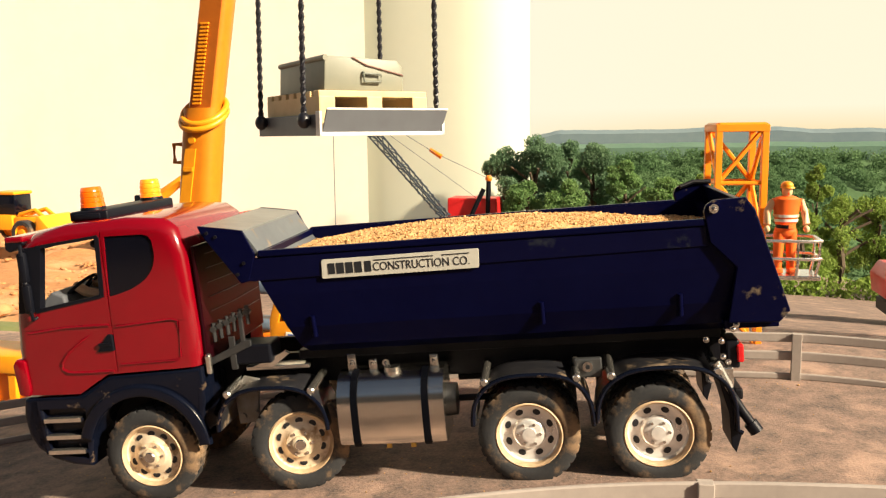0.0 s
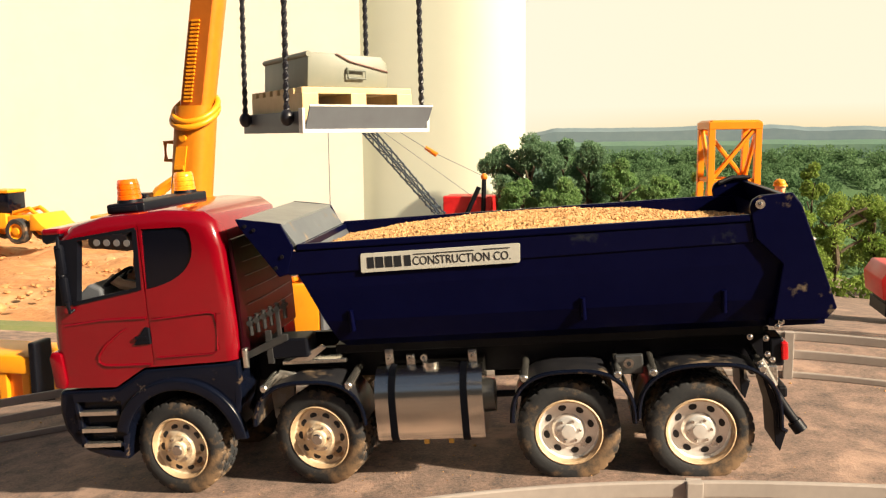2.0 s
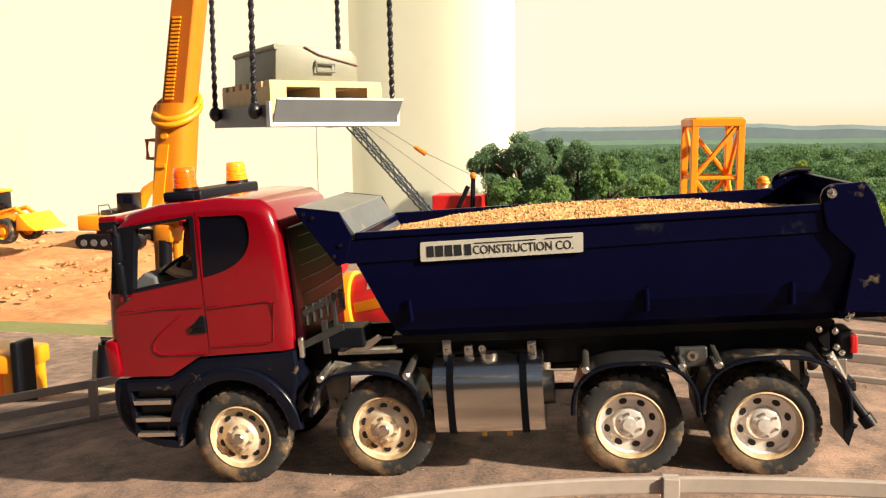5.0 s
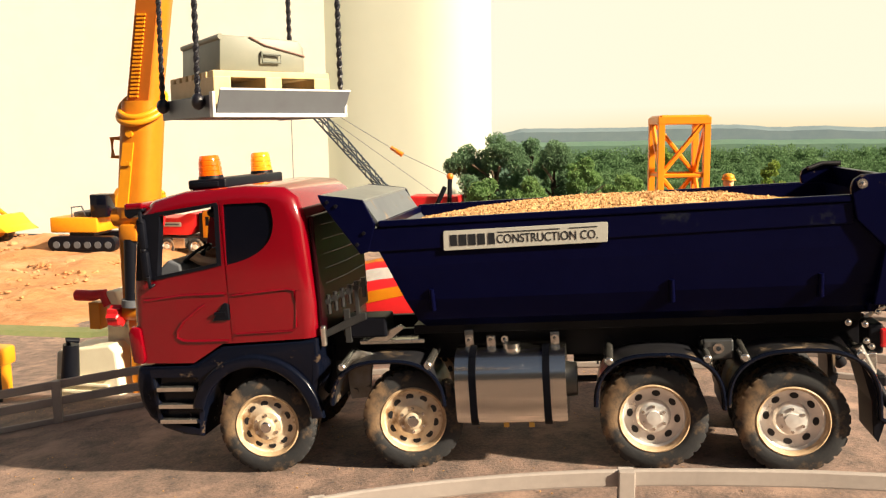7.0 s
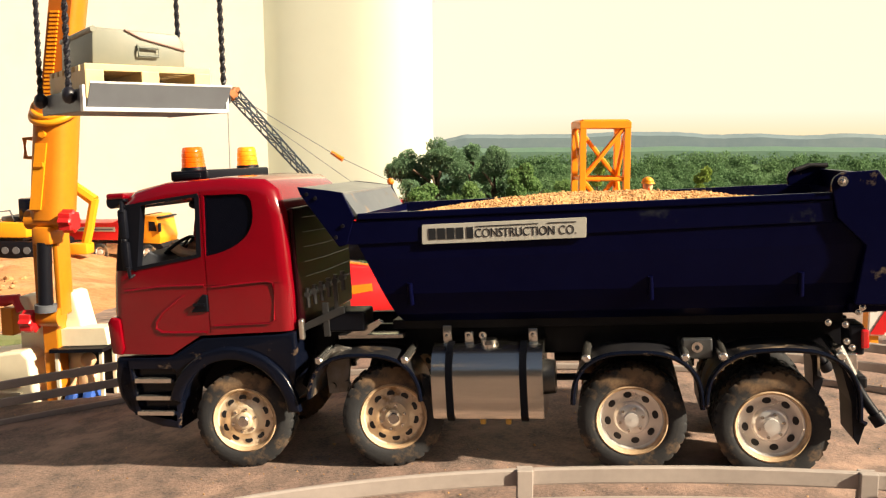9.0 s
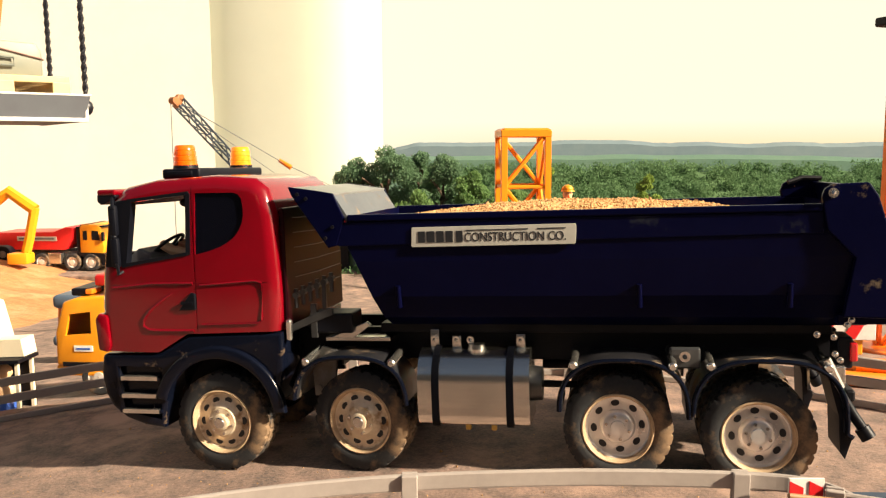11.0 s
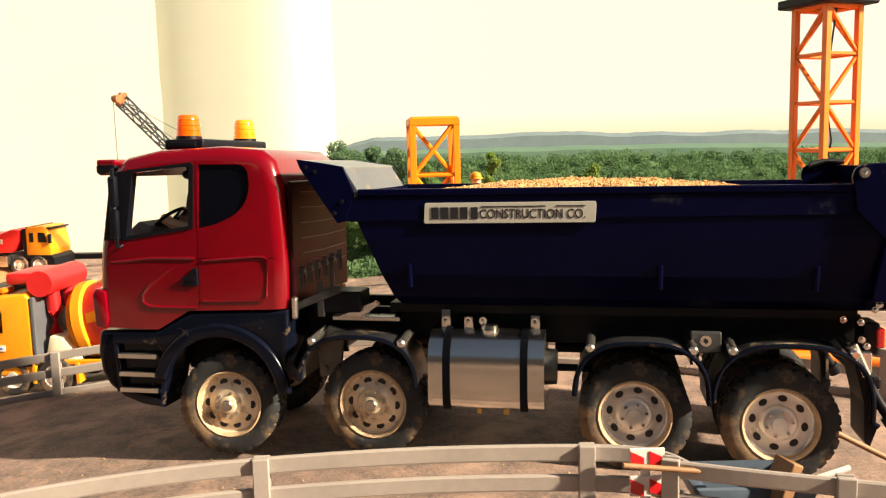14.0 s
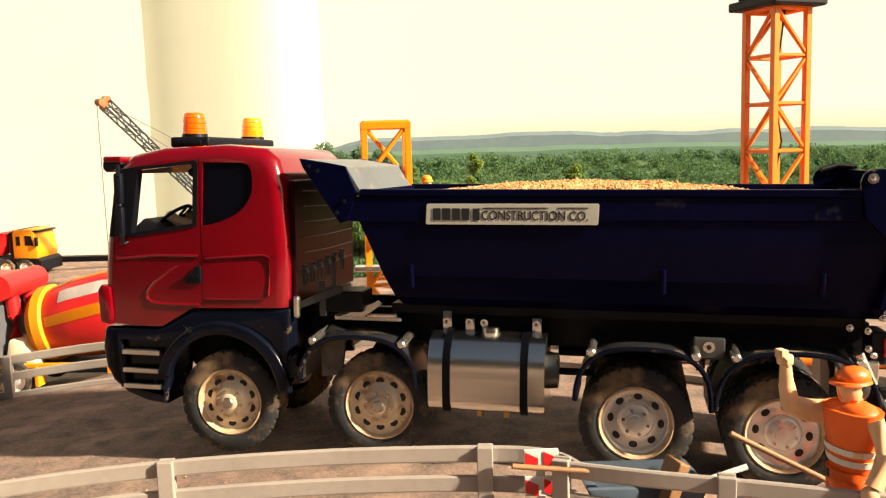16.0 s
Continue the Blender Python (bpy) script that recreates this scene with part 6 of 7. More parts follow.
def backhoe():
    x, y = -0.93, 0.95
    gz = ground_z(x, y)
    m = tagged(empty("mini_dumper", pose(x, y, gz)), "small orange toy site machine with a grey seat", "site machine")
    b = BM()
    tube(b, [(-0.03, 0, 0.0), (-0.025, 0, 0.07), (-0.02, 0, 0.13)], 0.009, 8)
    tube(b, [(0.05, 0, 0.0), (0.05, 0, 0.07), (0.06, 0, 0.15)], 0.010, 8)
    bx(b, -0.03, 0.09, -0.02, 0.06, 0.0, 0.03, 0.004)
    part("frame", b, ORANGE, m, "", smooth=True)
    b = BM()
    bx(b, -0.035, 0.05, -0.02, 0.05, 0.12, 0.15, 0.01, 3)
    part("backrest", b, SLATE, m, "grey moulded backrest", smooth=True)
    b = BM()
    bx(b, -0.04, 0.03, -0.02, 0.05, 0.035, 0.06, 0.01, 3)
    part("seat", b, SLATE, m, "grey moulded seat", smooth=True)
    b = BM()
    x2, y2 = -1.22, 1.5
    c = tagged(empty("warning_post", on_ground(x2, y2)), "red and white striped warning post", "warning post")
    bx(b, -0.016, 0.016, -0.004, 0.004, 0, 0.12, 0.002)
    part("board", b, WHITE, c)
    for k in range(4):
        b = BM()
        prism(b, [(-0.015, 0.01 + 0.027 * k), (0.015, 0.022 + 0.027 * k), (0.015, 0.035 + 0.027 * k), (-0.015, 0.023 + 0.027 * k)], -0.0052, -0.0042)
        part("stripe", b, REDP, c)


backhoe()


def crawler_crane():
    m = tagged(empty("crawler_crane"), "red toy crawler crane with dark lattice jib and orange tip", "crawler crane")
    gz = ground_z(-0.95, 3.35)
    b = BM()
    bx(b, -1.04, -0.79, 3.32, 3.5, -0.15, -0.008, 0.006)
    part("house", b, REDP, m, "red machine house")
    b = BM()
    bx(b, -1.06, -0.78, 3.30, 3.52, gz - 0.01, -0.15, 0.01)
    part("undercarriage", b, VINYL, m)
    b = BM()
    tube(b, [(-0.93, 3.3, -0.13), (-0.85, 3.3, 0.04)], 0.012, 8)
    tube(b, [(-0.835, 3.32, -0.13), (-0.828, 3.32, 0.085)], 0.012, 8)
    part("strut", b, VINYL, m, "black mast strut", smooth=True)
    b = BM()
    ball(b, (-0.828, 3.32, 0.09), 0.018, 2)
    part("strut_head", b, ORANGE, m, smooth=True)
    # jib
    p0, p1 = Vector((-1.03, 3.25, -0.10)), Vector((-1.345, 2.62, 0.485))
    d = (p1 - p0).normalized()
    q = d.to_track_quat("Z", "Y").to_matrix().to_4x4()
    L = (p1 - p0).length
    h = 0.019
    jm = Matrix.Translation(p0) @ q
    JIBM = mat("dark_blue_grey_jib", (0.035, 0.05, 0.07), (0.028, 0.04, 0.055), 0.5, scale=60)
    jib = empty("jib")
    jib.parent = m
    jib.matrix_basis = jm
    cs = [(-h, -h), (h, -h), (h, h), (-h, h)]
    for x, y in cs:
        b = BM()
        cyl(b, (x * 0.7, y * 0.7, 0), (x, y, L), 0.0042, None, 6)
        part("chord", b, JIBM, jib)
    n = 16
    for k in range(n):
        for i in range(4):
            a, c = cs[i], cs[(i + 1) % 4]
            b = BM()
            z0, z1 = L * k / n, L * (k + 1) / n
            if k % 2:
                a, c = c, a
            cyl(b, (a[0], a[1], z0), (c[0], c[1], z1), 0.0027, None, 5)
            part("lacing", b, JIBM, jib)
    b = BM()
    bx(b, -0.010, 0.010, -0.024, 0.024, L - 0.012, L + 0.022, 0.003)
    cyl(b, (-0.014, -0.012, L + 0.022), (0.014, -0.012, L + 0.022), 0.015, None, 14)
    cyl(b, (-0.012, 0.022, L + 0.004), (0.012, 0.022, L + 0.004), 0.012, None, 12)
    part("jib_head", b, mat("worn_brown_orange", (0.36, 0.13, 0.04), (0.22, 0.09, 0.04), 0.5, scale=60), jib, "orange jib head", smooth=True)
    hook = Vector((-1.115, 3.39, 0.215))
    b = BM()
    tube(b, [p1, hook], 0.0016, 5)
    tube(b, [hook, (-0.85, 3.4, 0.09)], 0.0016, 5)
    tube(b, [p1 + Vector((0, 0, -0.02)), (-0.88, 3.35, -0.02)], 0.0013, 5)
    part("pendant", b, GREYP, m)
    b = BM()
    cyl(b, hook + Vector((-0.03, 0, 0.02)), hook + Vector((0.03, 0, -0.018)), 0.010, 0.013, 10)
    part("pendant_block", b, ORANGE, m, "orange pendant block", smooth=True)
    b = BM()
    tube(b, [p1 + Vector((-0.02, -0.03, 0)), p1 + Vector((-0.02, -0.03, -0.7))], 0.0018, 5)
    part("hoist_rope", b, GREYP, m)


crawler_crane()


def red_trailer():
    x, y = 0.425, 0.95
    gz = ground_z(x, y)
    m = tagged(empty("toy_trailer", pose(x, y, gz)), "dark red toy trailer parked beyond the fence", "trailer")
    for px in (0.02, 0.22):
        toy_wheel(m, px, 0.0, 0.026, 0.026, 0.01)
        toy_wheel(m, px, 0.12, 0.026, 0.026, 0.01)
    b = BM()
    prism(b, [(-0.03, 0.05), (0.30, 0.05), (0.31, 0.11), (-0.02, 0.115), (-0.035, 0.09)], -0.01, 0.13, 0.003)
    part("body", b, REDP, m, "dark red body", smooth=True)
    b = BM()
    bx(b, -0.02, 0.28, 0.01, 0.11, 0.034, 0.052, 0.002)
    bx(b, -0.022, -0.008, 0.0, 0.12, 0.015, 0.04, 0.001)
    part("chassis", b, VINYL, m)


red_trailer()


def dirt():
    bm = BM()
    nx, ny = 90, 70
    grid = []
    for j in range(ny + 1):
        row = []
        for i in range(nx + 1):
            x = -4.6 + 3.35 * i / nx
            y = 1.22 + 2.28 * j / ny
            e = min(1, (i / nx) * 8, max(0, -1.42 - x - 0.35 * max(0, y - 1.9)) * 1.6, (j / ny) * 5, (1 - j / ny) * 6)
            h = 0.035 * e + e * (0.035 * noise.noise(Vector((x * 3, y * 3, 2))) + 0.016 * noise.noise(Vector((x * 11, y * 11, 5))) + 0.008 * abs(noise.noise(Vector((x * 29, y * 29, 7)))))
            h += 0.06 * e * min(1, max(0, (y - 1.3) / 1.2))
            row.append(bm.verts.new((x, y, ground_z(x, y) - 0.006 + max(0, h))))
        grid.append(row)
    for a, b in zip(grid, grid[1:]):
        for i in range(nx):
            bm.faces.new((a[i], a[i + 1], b[i + 1], b[i]))
    tagged(part("dirt_heap", bm, SAND, smooth=True), "rough ochre dirt heap with stones", "dirt heap", kind="stuff")
    rnd = random.Random(8)
    verts, faces = [], []
    unit = BM()
    bmesh.ops.create_icosphere(unit, subdivisions=2, radius=1)
    STONE = [v.co.copy() for v in unit.verts]
    STONE_FACES = [tuple(v.index for v in f.verts) for f in unit.faces]
    unit.free()
    for i in range(1500):
        x, y = rnd.uniform(-4.3, -1.75), rnd.uniform(1.3, 3.3)
        if x > -1.5 - 0.35 * max(0, y - 1.9) - 0.4:
            continue
        r = rnd.uniform(0.004, 0.013) * (2.6 if rnd.random() < 0.05 else 1)
        k = len(verts)
        z = ground_z(x, y) + 0.03 + 0.05 * min(1, max(0, (y - 1.3) / 1.2))
        turn, wide, flat = rnd.random() * 6.3, rnd.uniform(0.7, 1.2), rnd.uniform(0.4, 0.75)
        for v in STONE:
            p = Vector(v) * r * rnd.uniform(0.82, 1.12)
            verts.append((x + p.x * math.cos(turn) - p.y * wide * math.sin(turn), y + p.x * math.sin(turn) + p.y * wide * math.cos(turn), z + p.z * flat))
        faces += [tuple(k + i for i in f) for f in STONE_FACES]
    me = bpy.data.meshes.new("dirt_stones")
    me.from_pydata(verts, [], faces)
    me.materials.append(SAND)
    tagged(new("dirt_stones", me), "ochre stones lying on the dirt heap", "stones", kind="stuff")
    b = BM()
    path = [Vector((x, 1.19 + 0.02 * math.sin(x * 3), ground_z(x, 1.2))) for x in [-4.6 + 0.1 * i for i in range(35)]]
    sweep(b, path, [(-0.05, 0.0), (0.05, 0.0), (0.03, 0.012), (-0.03, 0.012)])
    tagged(part("grass_verge", b, GRASS), "strip of dry green-grey grass at the asphalt edge", "grass", kind="stuff")


dirt()


# ---- foreground clutter by the fence ----
def clutter():
    gz = ground_z(0.235, -0.262)
    s = tagged(empty("barrier_board", pose(0.2325, -0.262, ground_z(0.2325, -0.262) - 0.012, 0, 0, 4)), "red and white striped barrier board leaning at the fence end", "barrier board")
    for z in (0.067, 0.048):
        b = BM()
        bx(b, -0.011, 0.012, -0.001, 0.001, z, z + 0.014, 0.0003)
        part("board", b, WHITE, s)
        b = BM()
        for x in (-0.0108, 0.002):
            prism(b, [(x, z + 0.003), (x + 0.009, z), (x + 0.009, z + 0.008), (x, z + 0.0125)], -0.0018, -0.0011)
        part("stripe", b, REDP, s, "red stripe")
    b = BM()
    bx(b, -0.003, 0.003, 0.001, 0.004, 0, 0.078, 0.0004)
    part("stand", b, WHITE, s)
    b = BM()
    p0, p1 = Vector((0.2125, -0.292, 0.0765)), Vector((0.318, -0.274, 0.061))
    tube(b, [p0, p1], 0.0018, 10)
    br = tagged(empty("broom"), "toy broom with wooden stick resting on the wheelbarrow", "broom")
    part("stick", b, STICK, br, "brown wooden stick", smooth=True)
    b = BM()
    m = Matrix.Translation(p1) @ Matrix.Rotation(radians(16), 4, "Z") @ Matrix.Rotation(radians(20), 4, "Y")
    bx(b, -0.004, 0.004, -0.010, 0.010, -0.024, 0.012, 0.001, 2, m)
    part("head", b, STICK, br, "wooden broom head")
    b = BM()
    tube(b, [(0.364, -0.243, 0.079), (0.43, -0.246, 0.045), (0.47, -0.25, 0.022)], 0.0020, 10)
    sh = tagged(empty("shovel"), "toy shovel with brown wooden handle leaning by the worker", "shovel")
    part("handle", b, STICK, sh, "brown wooden handle", smooth=True)
    b = BM()
    prism(b, [(0.468, 0.004), (0.50, 0.002), (0.50, 0.005), (0.468, 0.026)], -0.264, -0.236, 0.001)
    part("blade", b, GREYP, sh)
    # wheelbarrow
    g2 = ground_z(0.30, -0.255)
    w = tagged(empty("wheelbarrow", pose(0.300, -0.250, g2, 0, 0, 6)), "blue-grey toy wheelbarrow with pale handles behind the fence", "wheelbarrow")
    b = BM()
    prism(b, [(-0.024, 0.018), (0.026, 0.016), (0.042, 0.047), (-0.042, 0.049)], -0.026, 0.026, 0.003)
    cut = prism(BM(), [(-0.021, 0.021), (0.024, 0.019), (0.039, 0.06), (-0.039, 0.06)], -0.023, 0.023)
    part("tub", carve(b, [cut]), SLATE, w, "blue-grey tub", smooth=True)
    for y in (-0.02, 0.02):
        b = BM()
        tube(b, [(-0.05, y * 0.4, 0.012), (0.0, y, 0.016), (0.05, y, 0.030), (0.085, y, 0.040)], 0.0022, 8)
        part("handle", b, WHITE, w, "pale handle", smooth=True)
        b = BM()
        tube(b, [(0.03, y, 0.022), (0.034, y, 0.0)], 0.002, 8)
        part("leg", b, WHITE, w, smooth=True)
    toy_wheel(w, -0.048, 0, 0.011, 0.011, 0.004)
    # orange pipes and site gear beyond the far fence
    for k in range(3):
        y = 0.21 + 0.018 * k
        b = BM()
        z = 0.0
        path = [(0.44 + i * 0.05, y - 0.10 * 0 + 0.03, ground_z(0.44 + i * 0.05, y + 0.03) + 0.009) for i in range(9)]
        tube(b, path, 0.009, 12)
        tagged(part("pipe", b, ORANGE, smooth=True), "orange plastic pipe lying behind the road fence", "pipe", group="orange pipes")
    b = BM()
    y = 0.249
    tube(b, [(0.46 + i * 0.05, y, ground_z(0.46 + i * 0.05, y) + 0.025) for i in range(8)], 0.009, 12)
    tagged(part("pipe", b, ORANGE, smooth=True), "orange plastic pipe lying behind the road fence", "pipe", group="orange pipes")
    gz = ground_z(0.46, 0.38)
    k = tagged(empty("site_barrier", pose(0.455, 0.40, gz)), "yellow site box with a red and white striped board", "site barrier")
    b = BM()
    bx(b, -0.04, 0.10, 0.0, 0.05, 0.075, 0.105, 0.003)
    bx(b, -0.035, -0.022, 0.0, 0.03, 0.0, 0.08, 0.002)
    bx(b, 0.06, 0.075, 0.0, 0.03, 0.0, 0.08, 0.002)
    part("box", b, YELLOW, k)
    b = BM()
    bx(b, -0.038, 0.09, -0.004, 0.0, 0.022, 0.07, 0.001)
    part("board", b, WHITE, k)
    for i in range(3):
        b = BM()
        prism(b, [(-0.036 + 0.04 * i, 0.024), (-0.018 + 0.04 * i, 0.024), (0.006 + 0.04 * i, 0.068), (-0.012 + 0.04 * i, 0.068)], -0.0055, -0.0042)
        part("stripe", b, REDP, k)


clutter()


# ---- trees, slopes and far hills ----
def leaf_mesh(name, blobs, count, size, material, seed, label, cat, kind="", parent=None):
    """Many small bent leaves spread over blobs of (x, y, z, rx, rz)."""
    rnd = random.Random(seed)
    verts, faces = [], []
    weight = [b[3] * b[4] for b in blobs]
    for i in range(count):
        x, y, z, rx, rz = rnd.choices(blobs, weight)[0]
        u = Vector((rnd.gauss(0, 1), rnd.gauss(0, 1), rnd.gauss(0, 1))).normalized()
        k = rnd.random() ** 0.33
        k *= 1 + 0.28 * noise.noise(Vector((u.x * 2.2 + x * 9, u.y * 2.2 + seed, u.z * 2.2)))
        c = Vector((x + u.x * rx * k, y + u.y * rx * 0.6 * k, z + u.z * rz * k))
        s = size * rnd.uniform(0.6, 1.4)
        a = Euler((rnd.random() * 6.3, rnd.random() * 6.3, rnd.random() * 6.3)).to_matrix()
        n = len(verts)
        for p in ((-0.5, 0, 0), (0, -0.32, 0.12), (0.5, 0, 0), (0, 0.32, 0.12)):
            verts.append(c + a @ (Vector(p) * s))
        faces += [(n, n + 1, n + 2), (n, n + 2, n + 3)]
    me = bpy.data.meshes.new(name)
    me.from_pydata([tuple(v) for v in verts], [], faces)
    me.materials.append(material)
    ob = new(name, me)
    ob.parent = parent
    if label:
        tagged(ob, label, cat, kind=kind)
    return ob


def tree(x, y, top, width, material, seed, label, leaves=2600, size=0.02, low=0.35):
    rnd = random.Random(seed)
    gz = ground_z(x, y)
    h = top - gz
    t = tagged(empty("tree"), label, "tree", group="trees behind the site")
    b = BM()
    tube(b, [(x, y, gz - 0.02), (x + 0.01, y, gz + h * 0.3), (x - 0.005, y, gz + h * 0.6), (x, y, gz + h * 0.85)], width * 0.05, 8)
    for k in range(6):
        a = rnd.random() * 6.28
        z = gz + h * rnd.uniform(0.3, 0.7)
        tube(b, [(x, y, z), (x + math.cos(a) * width * 0.2, y + math.sin(a) * width * 0.12, z + h * 0.1), (x + math.cos(a) * width * 0.4, y + math.sin(a) * width * 0.2, z + h * 0.17)], width * 0.02, 6)
    part("trunk", b, BARK, t, smooth=True)
    blobs = []
    for k in range(15):
        v = rnd.random()
        z = gz + h * (low + (0.93 - low) * v)
        spread = width * 0.42 * (1 - 0.75 * max(0, v - 0.35))
        blobs.append((x + rnd.uniform(-1, 1) * spread, y + rnd.uniform(-1, 1) * spread * 0.5, z, width * rnd.uniform(0.13, 0.24), width * rnd.uniform(0.10, 0.19)))
    blobs.append((x, y, top - width * 0.12, width * 0.16, width * 0.14))
    leaf_mesh("crown", blobs, leaves, size, material, seed, "", "", parent=t)


def woods():
    dark = "dark green leafy tree on the slope behind the site"
    mid = "mid-green leafy tree on the slope behind the site"
    bright = "bright yellow-green leafy bush behind the site"
    for i, (x, y, top, w, mt, lb) in enumerate([
            (-0.78, 3.55, 0.24, 0.30, LEAFD, dark), (-0.62, 3.5, 0.30, 0.34, LEAFD, dark), (-0.45, 3.6, 0.27, 0.30, LEAFD, dark), (-0.32, 3.45, 0.26, 0.30, LEAFD, dark),
            (-0.16, 3.35, 0.175, 0.24, LEAFM, mid), (-0.42, 3.2, 0.09, 0.26, LEAFM, mid), (-0.62, 3.25, 0.08, 0.26, LEAFM, mid), (0.02, 3.2, 0.10, 0.24, LEAFM, mid)]):
        tree(x, y, top, w, mt, 40 + i, lb, 15000, 0.0115)
    for i, (x, y, top, w) in enumerate([(0.565, 2.6, 0.18, 0.13), (0.64, 2.55, 0.07, 0.26), (0.78, 2.6, 0.06, 0.24), (0.50, 2.5, 0.02, 0.22), (0.152, 2.6, 0.236, 0.10), (0.92, 2.6, 0.0, 0.26), (0.36, 2.55, -0.05, 0.2), (0.2, 2.6, -0.02, 0.2)]):
        tree(x, y, top, w, LEAFL, 70 + i, bright, 7000, 0.0105, 0.12)
    leaf_mesh("undergrowth", [(0.2 + 0.1 * k, 2.42 + 0.03 * math.sin(k * 2.0), ground_z(0.2 + 0.1 * k, 2.4) + 0.03, 0.08, 0.05) for k in range(16)], 5000, 0.017, LEAFL, 91, "bright low undergrowth along the asphalt edge", "undergrowth", "stuff")
    # wooded slope: a hillside sheet and a great many crowns on it
    def hz(x, y):
        u = min(1, max(0, (y - 2.9) / 1.9))
        rise = -0.36 + 0.475 * u
        left = min(1, max(0, (x + 1.05) / 0.5))
        return -0.4 + (rise + 0.4) * left + 0.03 * noise.noise(Vector((x * 1.3, y * 1.3, 3))) * left
    bm = BM()
    nx, ny = 90, 22
    grid = [[bm.verts.new((-1.1 + 8.6 * i / nx, 2.85 + 2.4 * j / ny, hz(-1.1 + 8.6 * i / nx, 2.85 + 2.4 * j / ny))) for i in range(nx + 1)] for j in range(ny + 1)]
    for a, b in zip(grid, grid[1:]):
        for i in range(nx):
            bm.faces.new((a[i], a[i + 1], b[i + 1], b[i]))
    tagged(part("hillside", bm, HILLG, smooth=True), "green wooded hillside behind the model site", "hillside", kind="structure")
    rnd = random.Random(21)
    blobs = []
    for i in range(1500):
        y = 2.95 + 2.0 * rnd.random() ** 0.8
        x = rnd.uniform(-0.95, 3.4)
        r = rnd.uniform(0.03, 0.065)
        blobs.append((x, y, hz(x, y) + r * 0.5, r, r * 0.9))
    leaf_mesh("far_wood", blobs, 170000, 0.0145, HILLG, 22, "dense green treetops covering the hillside", "wood", "stuff")
    for name, y0, height, wave, seed, material, label in (("far_hills", 5.75, 0.335, 0.026, 1.0, HILLB, "blue-green far hills with haze put into their colour"), ("middle_hills", 5.25, 0.235, 0.020, 7.0, HILLM, "wooded green ridge before the hazy far hills")):
        bm = BM()
        rows = []
        for j, dy in enumerate((0, 0.12, 0.24, 0.4)):
            row = []
            for i in range(241):
                x = -1.6 + 11 * i / 240
                top = height + wave * noise.noise(Vector((x * 0.9, seed, 0))) + 0.45 * wave * noise.noise(Vector((x * 3, seed, 2))) + 0.18 * wave * noise.noise(Vector((x * 14, seed, 5))) - 0.02 * max(0, x - 1.5)
                top -= 0.25 * max(0, -0.75 - x)
                row.append(bm.verts.new((x, y0 + dy, (-0.3, top - 0.03, top, -0.3)[j])))
            rows.append(row)
        for a, b in zip(rows, rows[1:]):
            for i in range(240):
                bm.faces.new((a[i], a[i + 1], b[i + 1], b[i]))
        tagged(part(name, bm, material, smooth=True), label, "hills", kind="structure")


woods()


def yellow_carrier():
    x, y = -1.055, 0.35
    gz = ground_z(x, y)
    k = tagged(empty("yellow_toy_carrier", pose(x, y, gz)), "yellow toy carrier body with a black upright behind the fence", "toy carrier")
    b = BM()
    bx(b, -0.16, 0.0, 0.0, 0.10, 0.045, 0.078, 0.006)
    part("top_body", b, YELLOW, k, smooth=True)
    for px in (-0.155, -0.11, -0.065, -0.02):
        b = BM()
        bx(b, px, px + 0.016, 0.004, 0.09, -0.01, 0.047, 0.002)
        part("side_rib", b, YELLOW, k)
    b = BM()
    bx(b, -0.15, -0.01, 0.012, 0.085, -0.005, 0.046)
    part("inner_panel", b, ORANGE, k)
    b = BM()
    bx(b, 0.003, 0.016, -0.004, 0.04, -0.012, 0.102, 0.003)
    part("upright", b, VINYL, k, "black upright")


yellow_carrier()


# ---- what moves ----
def truck_pose(r):
    return pose(r[1], r[2], r[3], r[4], r[5], r[6])


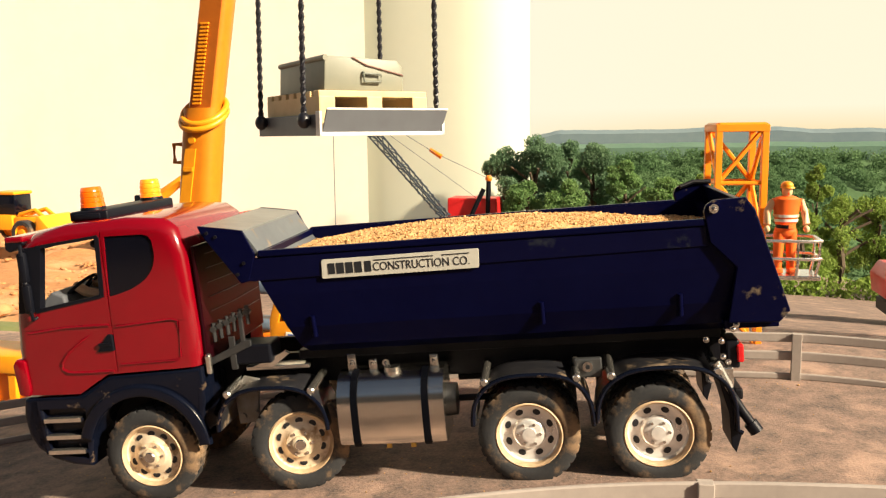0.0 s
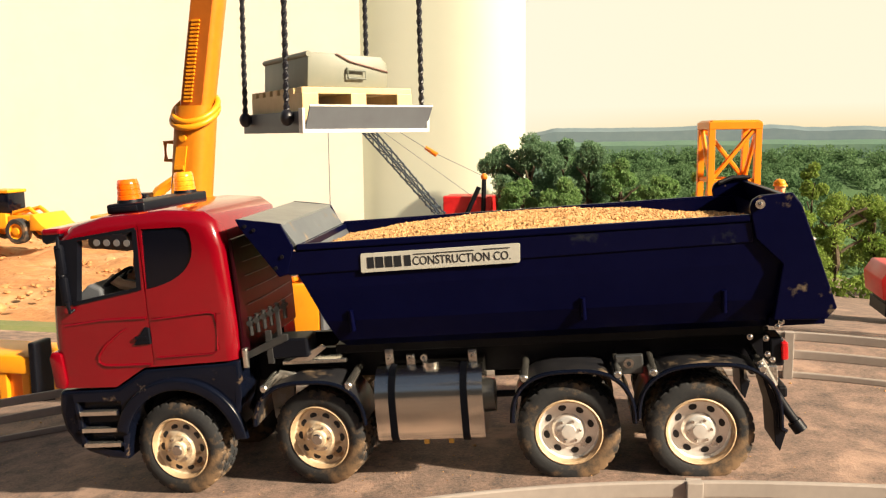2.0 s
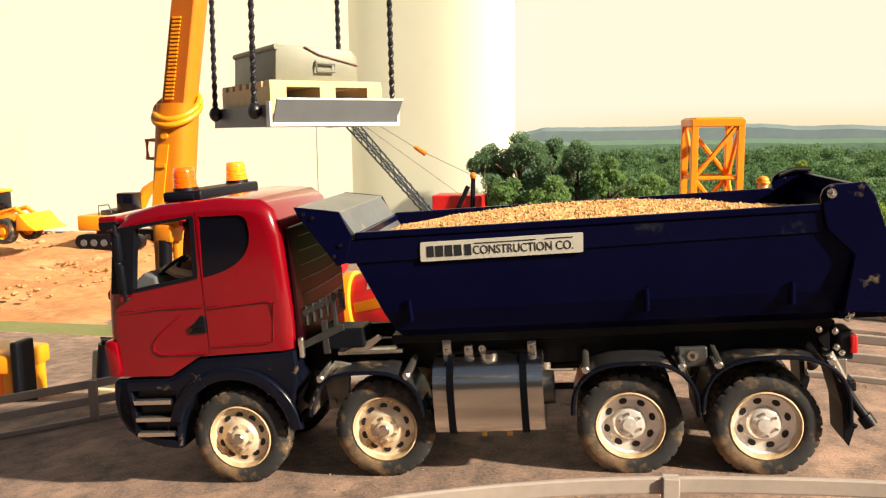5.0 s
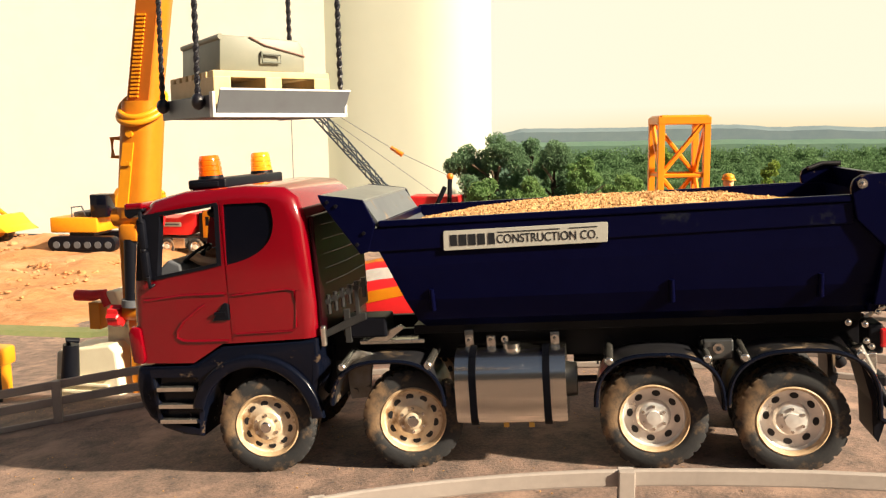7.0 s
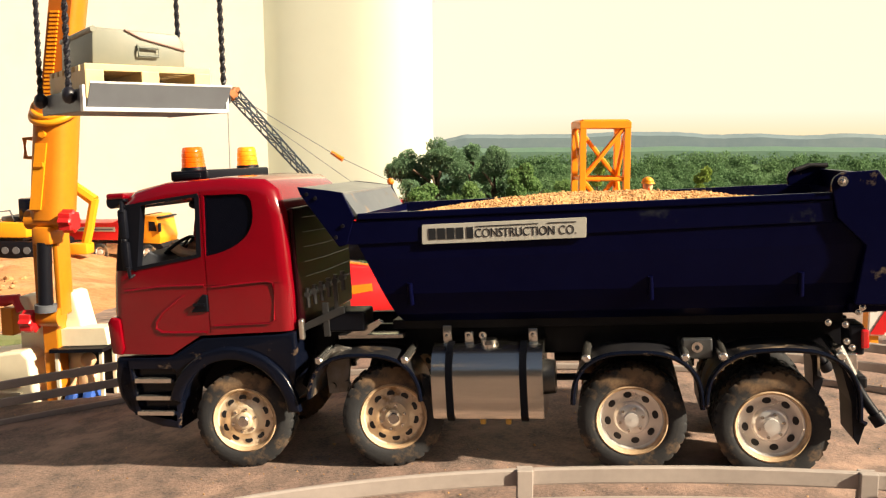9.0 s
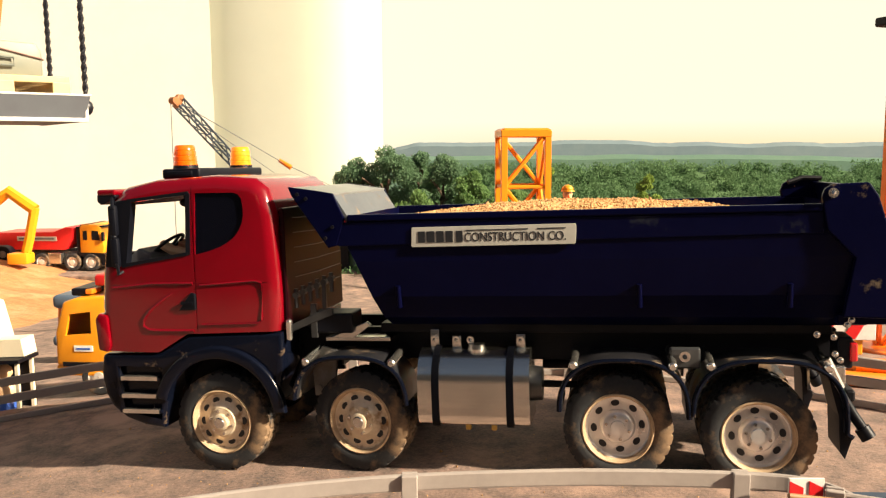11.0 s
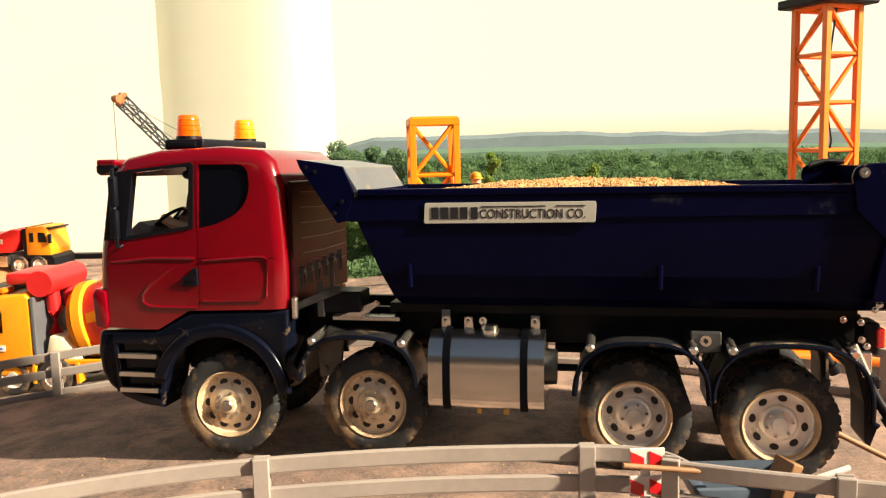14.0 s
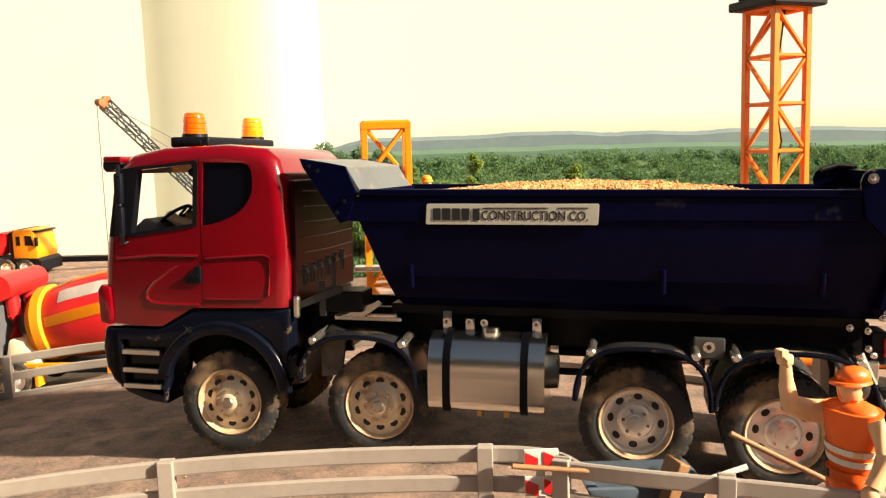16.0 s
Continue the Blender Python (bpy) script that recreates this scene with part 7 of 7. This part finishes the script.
def between(t):
    """The truck's row at any time, by a smooth cubic through its rows."""
    rows = TRUCK_ROWS
    k = max(i for i in range(len(rows)) if rows[i][0] <= t)
    k = min(k, len(rows) - 2)
    a, b = rows[k], rows[k + 1]
    p, q = rows[max(k - 1, 0)], rows[min(k + 2, len(rows) - 1)]
    h = b[0] - a[0]
    u = (t - a[0]) / h
    out = [t]
    for j in range(1, 7):
        ma = (b[j] - p[j]) / (b[0] - p[0]) * h
        mb = (q[j] - a[j]) / (q[0] - a[0]) * h
        out.append((2 * u ** 3 - 3 * u ** 2 + 1) * a[j] + (u ** 3 - 2 * u ** 2 + u) * ma + (3 * u ** 2 - 2 * u ** 3) * b[j] + (u ** 3 - u ** 2) * mb)
    return tuple(out)


def steered(t, k):
    """The turn of the front wheels of axle k at any time, in radians."""
    for a, b in zip(STEER_ROWS, STEER_ROWS[1:]):
        if a[0] <= t <= b[0]:
            u = (t - a[0]) / (b[0] - a[0])
            return radians(a[1 + k] + (b[1 + k] - a[1 + k]) * u)
    return 0.0


def motions():
    times = sorted({r[0] for r in TRUCK_ROWS} | {4.7, 5.25, 5.9, 9.6, 10.25, 10.9})
    rows = [between(t) for t in times]
    walk(truck, [(r[0], truck_pose(r)) for r in rows])
    for w, x, s, k, hub in wheels:
        keys, turn, last = [], 0.0, None
        for r in rows:
            m = truck_pose(r)
            here = m @ Vector((x, s * 0.0695, hub))
            if last is not None:
                turn += (here - last).dot(m.to_3x3() @ Vector((1, 0, 0))) / 0.0466
            last = here
            # the springs let each axle follow the ground a little
            lift = ground_z(here.x, here.y) + 0.0462 - (m @ Vector((x, s * 0.0695, 0.0))).z
            lift = min(hub + 0.0025, max(hub - 0.0025, lift))
            face = Matrix.Rotation(math.pi, 4, "Z") if s > 0 else Matrix()
            steer = Matrix.Rotation(steered(r[0], k), 4, "Z") if k < 2 else Matrix()
            keys.append((r[0], Matrix.Translation((x, s * 0.036, lift)) @ steer @ Matrix.Translation((0, s * 0.0335, 0)) @ Matrix.Rotation(turn, 4, "Y") @ face))
        walk(w, keys)


motions()
